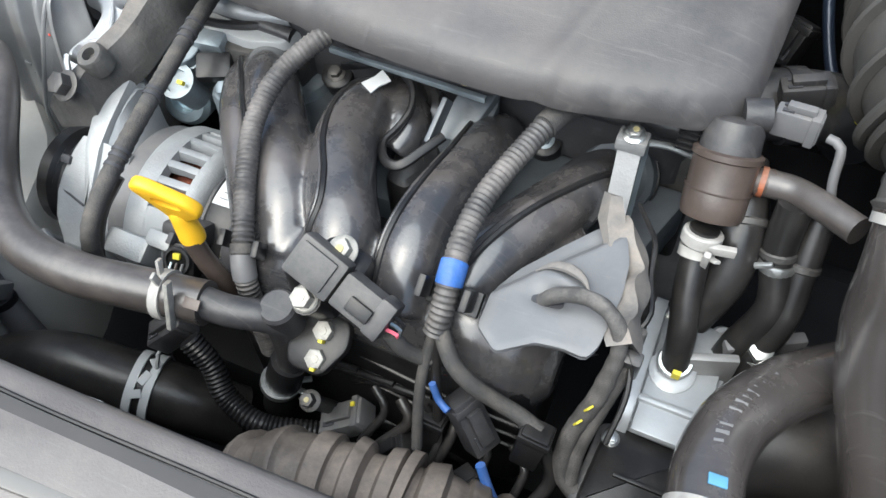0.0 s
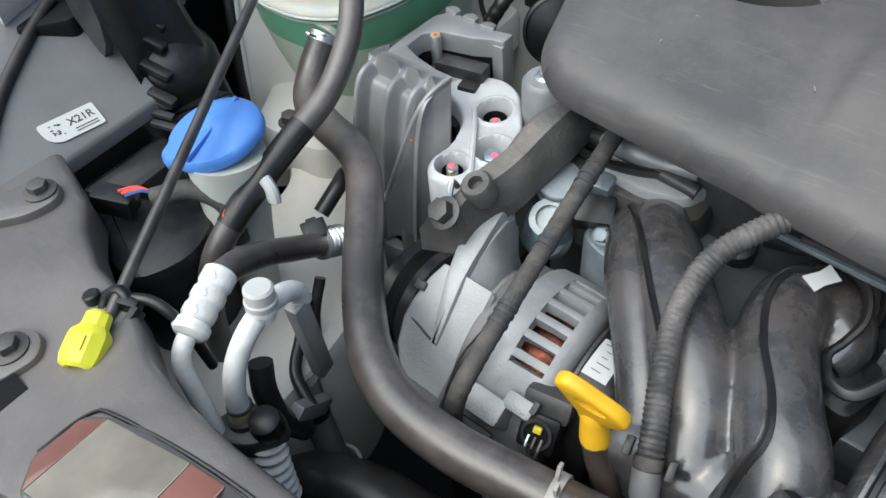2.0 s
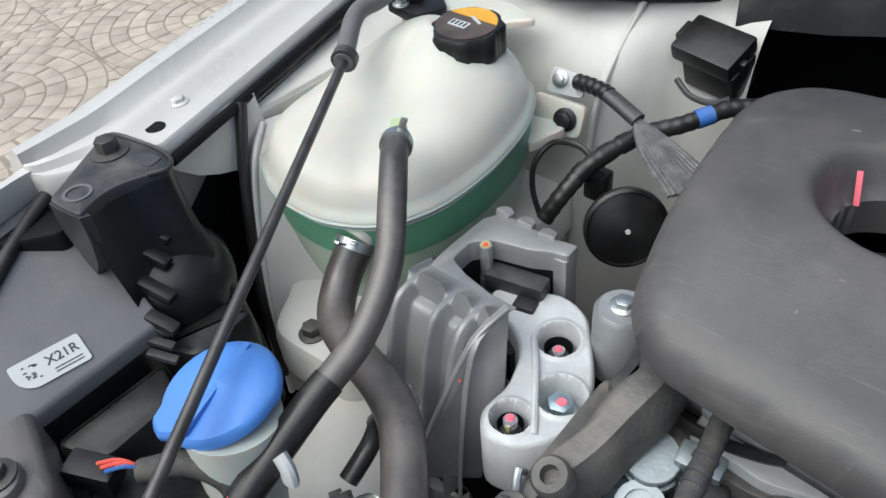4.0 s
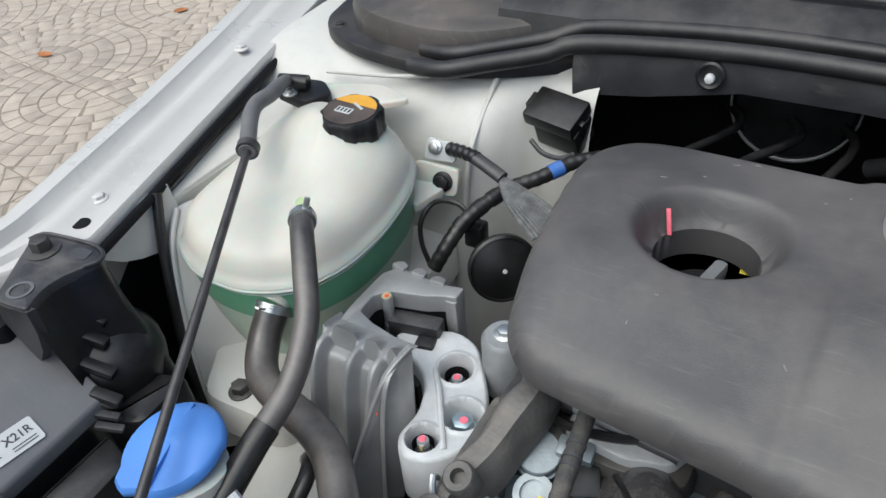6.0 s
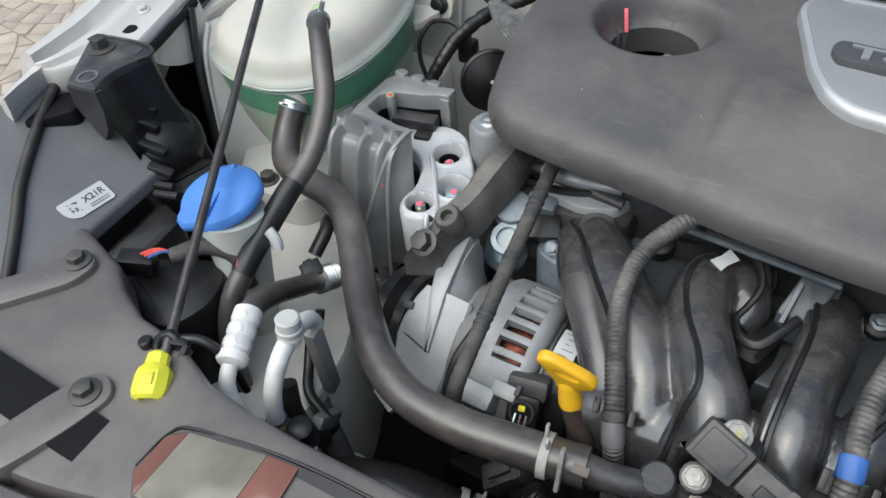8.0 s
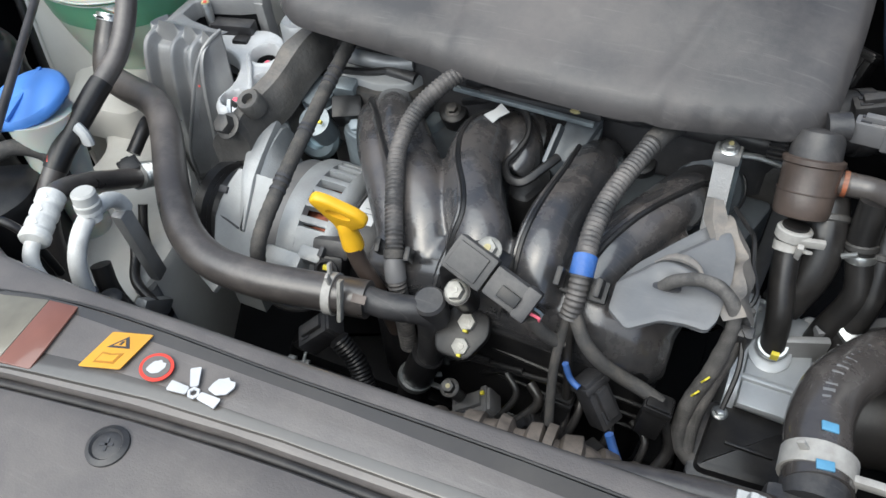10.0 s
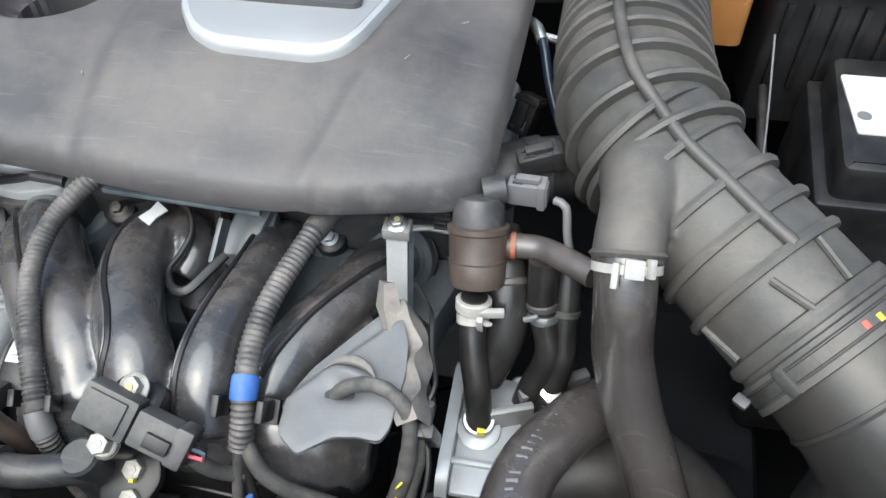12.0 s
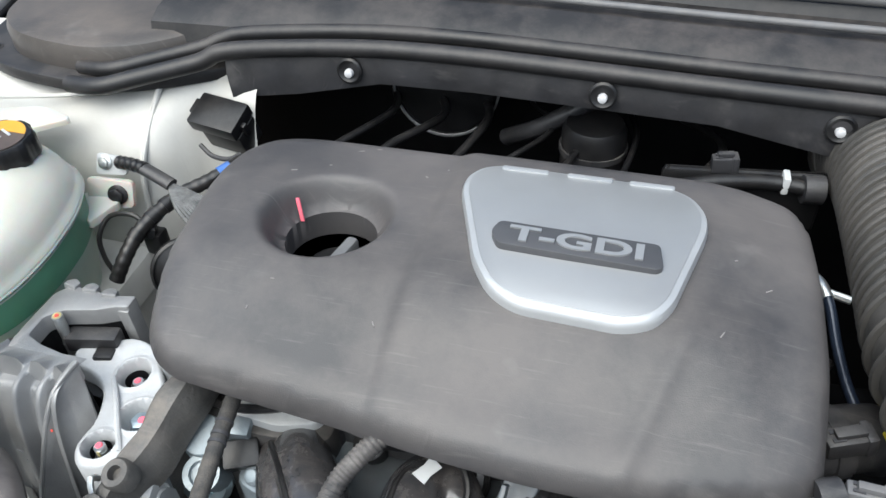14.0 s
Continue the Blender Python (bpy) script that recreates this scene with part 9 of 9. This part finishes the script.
# both casings take the near-black colour in place of real shade down here
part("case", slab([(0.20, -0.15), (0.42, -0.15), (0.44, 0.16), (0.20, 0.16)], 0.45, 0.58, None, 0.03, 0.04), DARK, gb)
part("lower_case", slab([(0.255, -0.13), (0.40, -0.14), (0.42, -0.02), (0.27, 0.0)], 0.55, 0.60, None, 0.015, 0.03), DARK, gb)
part("curved_pipe", tube([(0.235, -0.100, 0.655), (0.272, -0.086, 0.668), (0.310, -0.080, 0.665), (0.345, -0.092, 0.645), (0.372, -0.115, 0.610), (0.385, -0.135, 0.56)], 0.036, 26), DUSTDARK, gb, "dusty dark curved pipe")
part("selector_arm", rings(bmesh.new(), [[V(0.300, -0.060, 0.66), V(0.312, -0.058, 0.66), V(0.312, -0.050, 0.65)], [V(0.345, -0.13, 0.665), V(0.365, -0.13, 0.665), V(0.365, -0.12, 0.65)], [V(0.375, -0.19, 0.655), V(0.405, -0.19, 0.655), V(0.40, -0.18, 0.64)]]), BLACK, gb)
part("bracket", box(0.05, 0.008, 0.05, pose(0.252, -0.05, 0.69, 0, 0, 30), 0.002), PIPEGREY, gb)
part("bracket", box(0.03, 0.006, 0.035, pose(0.226, -0.075, 0.70, 0, 0, 20), 0.002), ALU_DULL, gb)

# ---- behind the engine cover ----
vb = thing("brake_booster", "dark round brake booster with a pale rim", "brake booster", (-0.15, 0.46, 0.70))
bm = axis((-0.140, 0.475, 0.795), (0.05, -1, 0.15))
part("drum", lathe([(0.060, -0.05), (0.060, 0.0), (0.055, 0.006), (0.02, 0.012)], bm, 36), BLACK, vb)
part("rim", lathe([(0.0595, 0.004), (0.0607, 0.0050), (0.0622, 0.004), (0.0622, 0.001), (0.0600, 0.0)], bm, 40, cap=False), ALU_DULL, vb, "pale pressed rim")
rc = thing("regulator_can", "black cap behind the engine cover", "valve", (0.033, 0.38, 0.74))
part("can", lathe([(0.032, 0.74), (0.032, 0.812), (0.028, 0.82), (0.0, 0.82)], Matrix.Translation((0.035, 0.385, 0)), 28, cap=False), BLACK, rc)
part("lip", lathe([(0.034, 0.79), (0.034, 0.796)], Matrix.Translation((0.035, 0.385, 0)), 28), GREYBLACK, rc)
rp = thing("vacuum_pipe", "black vacuum pipe with a white clip behind the cover", "pipe", (0.19, 0.31, 0.80))
part("pipe", tube([(0.115, 0.280, 0.830), (0.15, 0.292, 0.832), (0.19, 0.302, 0.830), (0.222, 0.302, 0.828)], 0.0066, 14), BLACK, rp)
part("elbow", lathe([(0.012, -0.008), (0.012, 0.008)], axis((0.222, 0.302, 0.828), (1, 0.1, 0)), 18), GREYBLACK, rp)
part("white_clip", box(0.006, 0.016, 0.016, pose(0.200, 0.304, 0.831), 0.002), LABEL, rp, "white hose clip")
part("back_plate", slab([(0.10, 0.296), (0.235, 0.312), (0.235, 0.322), (0.10, 0.306)], 0.78, 0.836, None, 0.006, 0.003), BLACK, rp)
plug("sensor_plug", (0.150, 0.306, 0.841), (1, 0.1, 0.1), (0.011, 0.014, 0.022), "small black plug above a grey pipe plate", GREYBLACK)
rw = random.Random(5)
for k in range(7):
    x = -0.23 + 0.055 * k
    cable("rear_cable", [(x, 0.27, 0.80), (x + 0.02, 0.32, 0.79 + 0.02 * rw.random()), (x + 0.03 + 0.03 * rw.random(), 0.40, 0.80), (x + 0.02, 0.50, 0.77)], 0.0026 + 0.002 * rw.random(), "black cable behind the engine cover", BLACK, group="rear cables")
cable("rear_pipe", [(-0.06, 0.42, 0.77), (-0.02, 0.40, 0.80), (0.03, 0.41, 0.83), (0.05, 0.45, 0.82)], 0.009, "black pipe beside the brake booster", GREYBLACK, "pipe")


# ---- paving: fan-laid stones ----
def paving():
    t = thing("pavement", "pale stone paving slabs scored in fans with straight joints", "pavement", (-2.6, 1.2, 0), kind="structure")
    part("bed", slab([(-9, -3), (-0.95, -3), (-0.95, 9), (-9, 9)], -0.02, -0.0018), MORTAR, t)
    rnd = random.Random(11)
    made = []
    ca, sa = math.cos(radians(-7)), math.sin(radians(-7))
    S, g, pitch = 0.455, 0.0026, 0.064

    def clip(poly, ax, lim, sign):
        out = []
        for i, p in enumerate(poly):
            q = poly[i - 1]
            a, b = (q[ax] - lim) * sign, (p[ax] - lim) * sign
            if (a < 0) != (b < 0):
                f = a / (a - b)
                out.append((q[0] + (p[0] - q[0]) * f, q[1] + (p[1] - q[1]) * f))
            if b >= 0:
                out.append(p)
        return out

    # square slabs, each scored in rings about one of its corners
    for col in range(-7, 5):
        for row in range(-5, 11):
            fx, fy = (-1 if (col + row // 2) % 2 else 1), (1 if row % 2 == 0 else -1)
            for ring in range(10):
                r0, r1 = ring * pitch + g, (ring + 1) * pitch - g
                n = max(1, round(math.pi / 2 * (ring + 0.5) * pitch / 0.070))
                sh = rnd.uniform(-0.25, 0.25) if ring > 1 else 0
                for k in range(-1, n + 1):
                    e = g / ((ring + 0.5) * pitch)
                    w0, w1 = rnd.uniform(-0.08, 0.08), rnd.uniform(-0.08, 0.08)
                    a0, a1 = (k + sh + w0) * math.pi / 2 / n + e, (k + 1 + sh + w0) * math.pi / 2 / n - e
                    a0, a1 = max(a0, -0.3), min(a1, math.pi / 2 + 0.3)
                    if a1 - a0 < 0.03:
                        continue
                    am = (a0 + a1) / 2
                    poly = [(r0 * math.cos(a0), r0 * math.sin(a0)), (r1 * math.cos(a0), r1 * math.sin(a0)), (r1 * math.cos(am), r1 * math.sin(am)), (r1 * math.cos(a1), r1 * math.sin(a1)), (r0 * math.cos(a1), r0 * math.sin(a1)), (r0 * math.cos(am), r0 * math.sin(am))]
                    for axis_, lim, sign in ((0, 0.0025, 1), (0, S - 0.0025, -1), (1, 0.0025, 1), (1, S - 0.0025, -1)):
                        poly = clip(poly, axis_, lim, sign) if len(poly) > 2 else []
                    if len(poly) < 3 or abs(sum(p[0] * q[1] - q[0] * p[1] for p, q in zip(poly, poly[1:] + poly[:1]))) < 0.0006:
                        continue
                    if fx * fy < 0:
                        poly = poly[::-1]
                    pts = [((col + (0 if fx > 0 else 1)) * S + fx * x, (row + (0 if fy > 0 else 1)) * S + fy * y) for x, y in poly]
                    made.append([V(-3.02 + ca * x - sa * y, 1.235 + sa * x + ca * y, 0) for x, y in pts])
    near = V(-2.5, 1.1, 0)
    made.sort(key=lambda p: (sum(p, V(0, 0, 0)) / len(p) - near).length)
    def stone(bm, poly):
        c = sum(poly, V(0, 0, 0)) / len(poly)
        h = rnd.uniform(-0.0006, 0.0008)
        lo = [bm.verts.new((q.x, q.y, -0.008)) for q in poly]
        mi = [bm.verts.new((q.x, q.y, -0.0012 + h)) for q in poly]
        up = [bm.verts.new((c.x + (q.x - c.x) * 0.95, c.y + (q.y - c.y) * 0.95, h)) for q in poly]
        for a, b in ((lo, mi), (mi, up)):
            for i in range(len(poly)):
                j = (i + 1) % len(poly)
                bm.faces.new((a[i], a[j], b[j], b[i]))
        bm.faces.new(up)
    for p in made[:300]:
        bm = bmesh.new()
        stone(bm, p)
        part("paving_stone", bm, STONE, t)
    bm = bmesh.new()
    for p in made[300:9000]:
        stone(bm, p)
    tagged(part("far_paving", bm, STONE, t), kind="stuff")
    for x, y, a in ((-3.05, 1.32, 20), (-2.87, 1.90, 70), (-2.0, 0.55, 130)):
        m = pose(x, y, 0.006, 8, 5, a)
        solo("fallen_leaf", rings(bmesh.new(), [[m @ V(u, w * s, 0.004 * abs(s) + 0.001) for s in (-1, -0.5, 0, 0.5, 1)] + [m @ V(u, w * s, 0.004 * abs(s)) for s in (1, 0.5, 0, -0.5, -1)] for u, w in ((-0.035, 0.003), (-0.015, 0.016), (0.01, 0.018), (0.03, 0.004))]), LEAF, "dry orange leaf on the paving", "leaf", "fallen leaves")


paving()
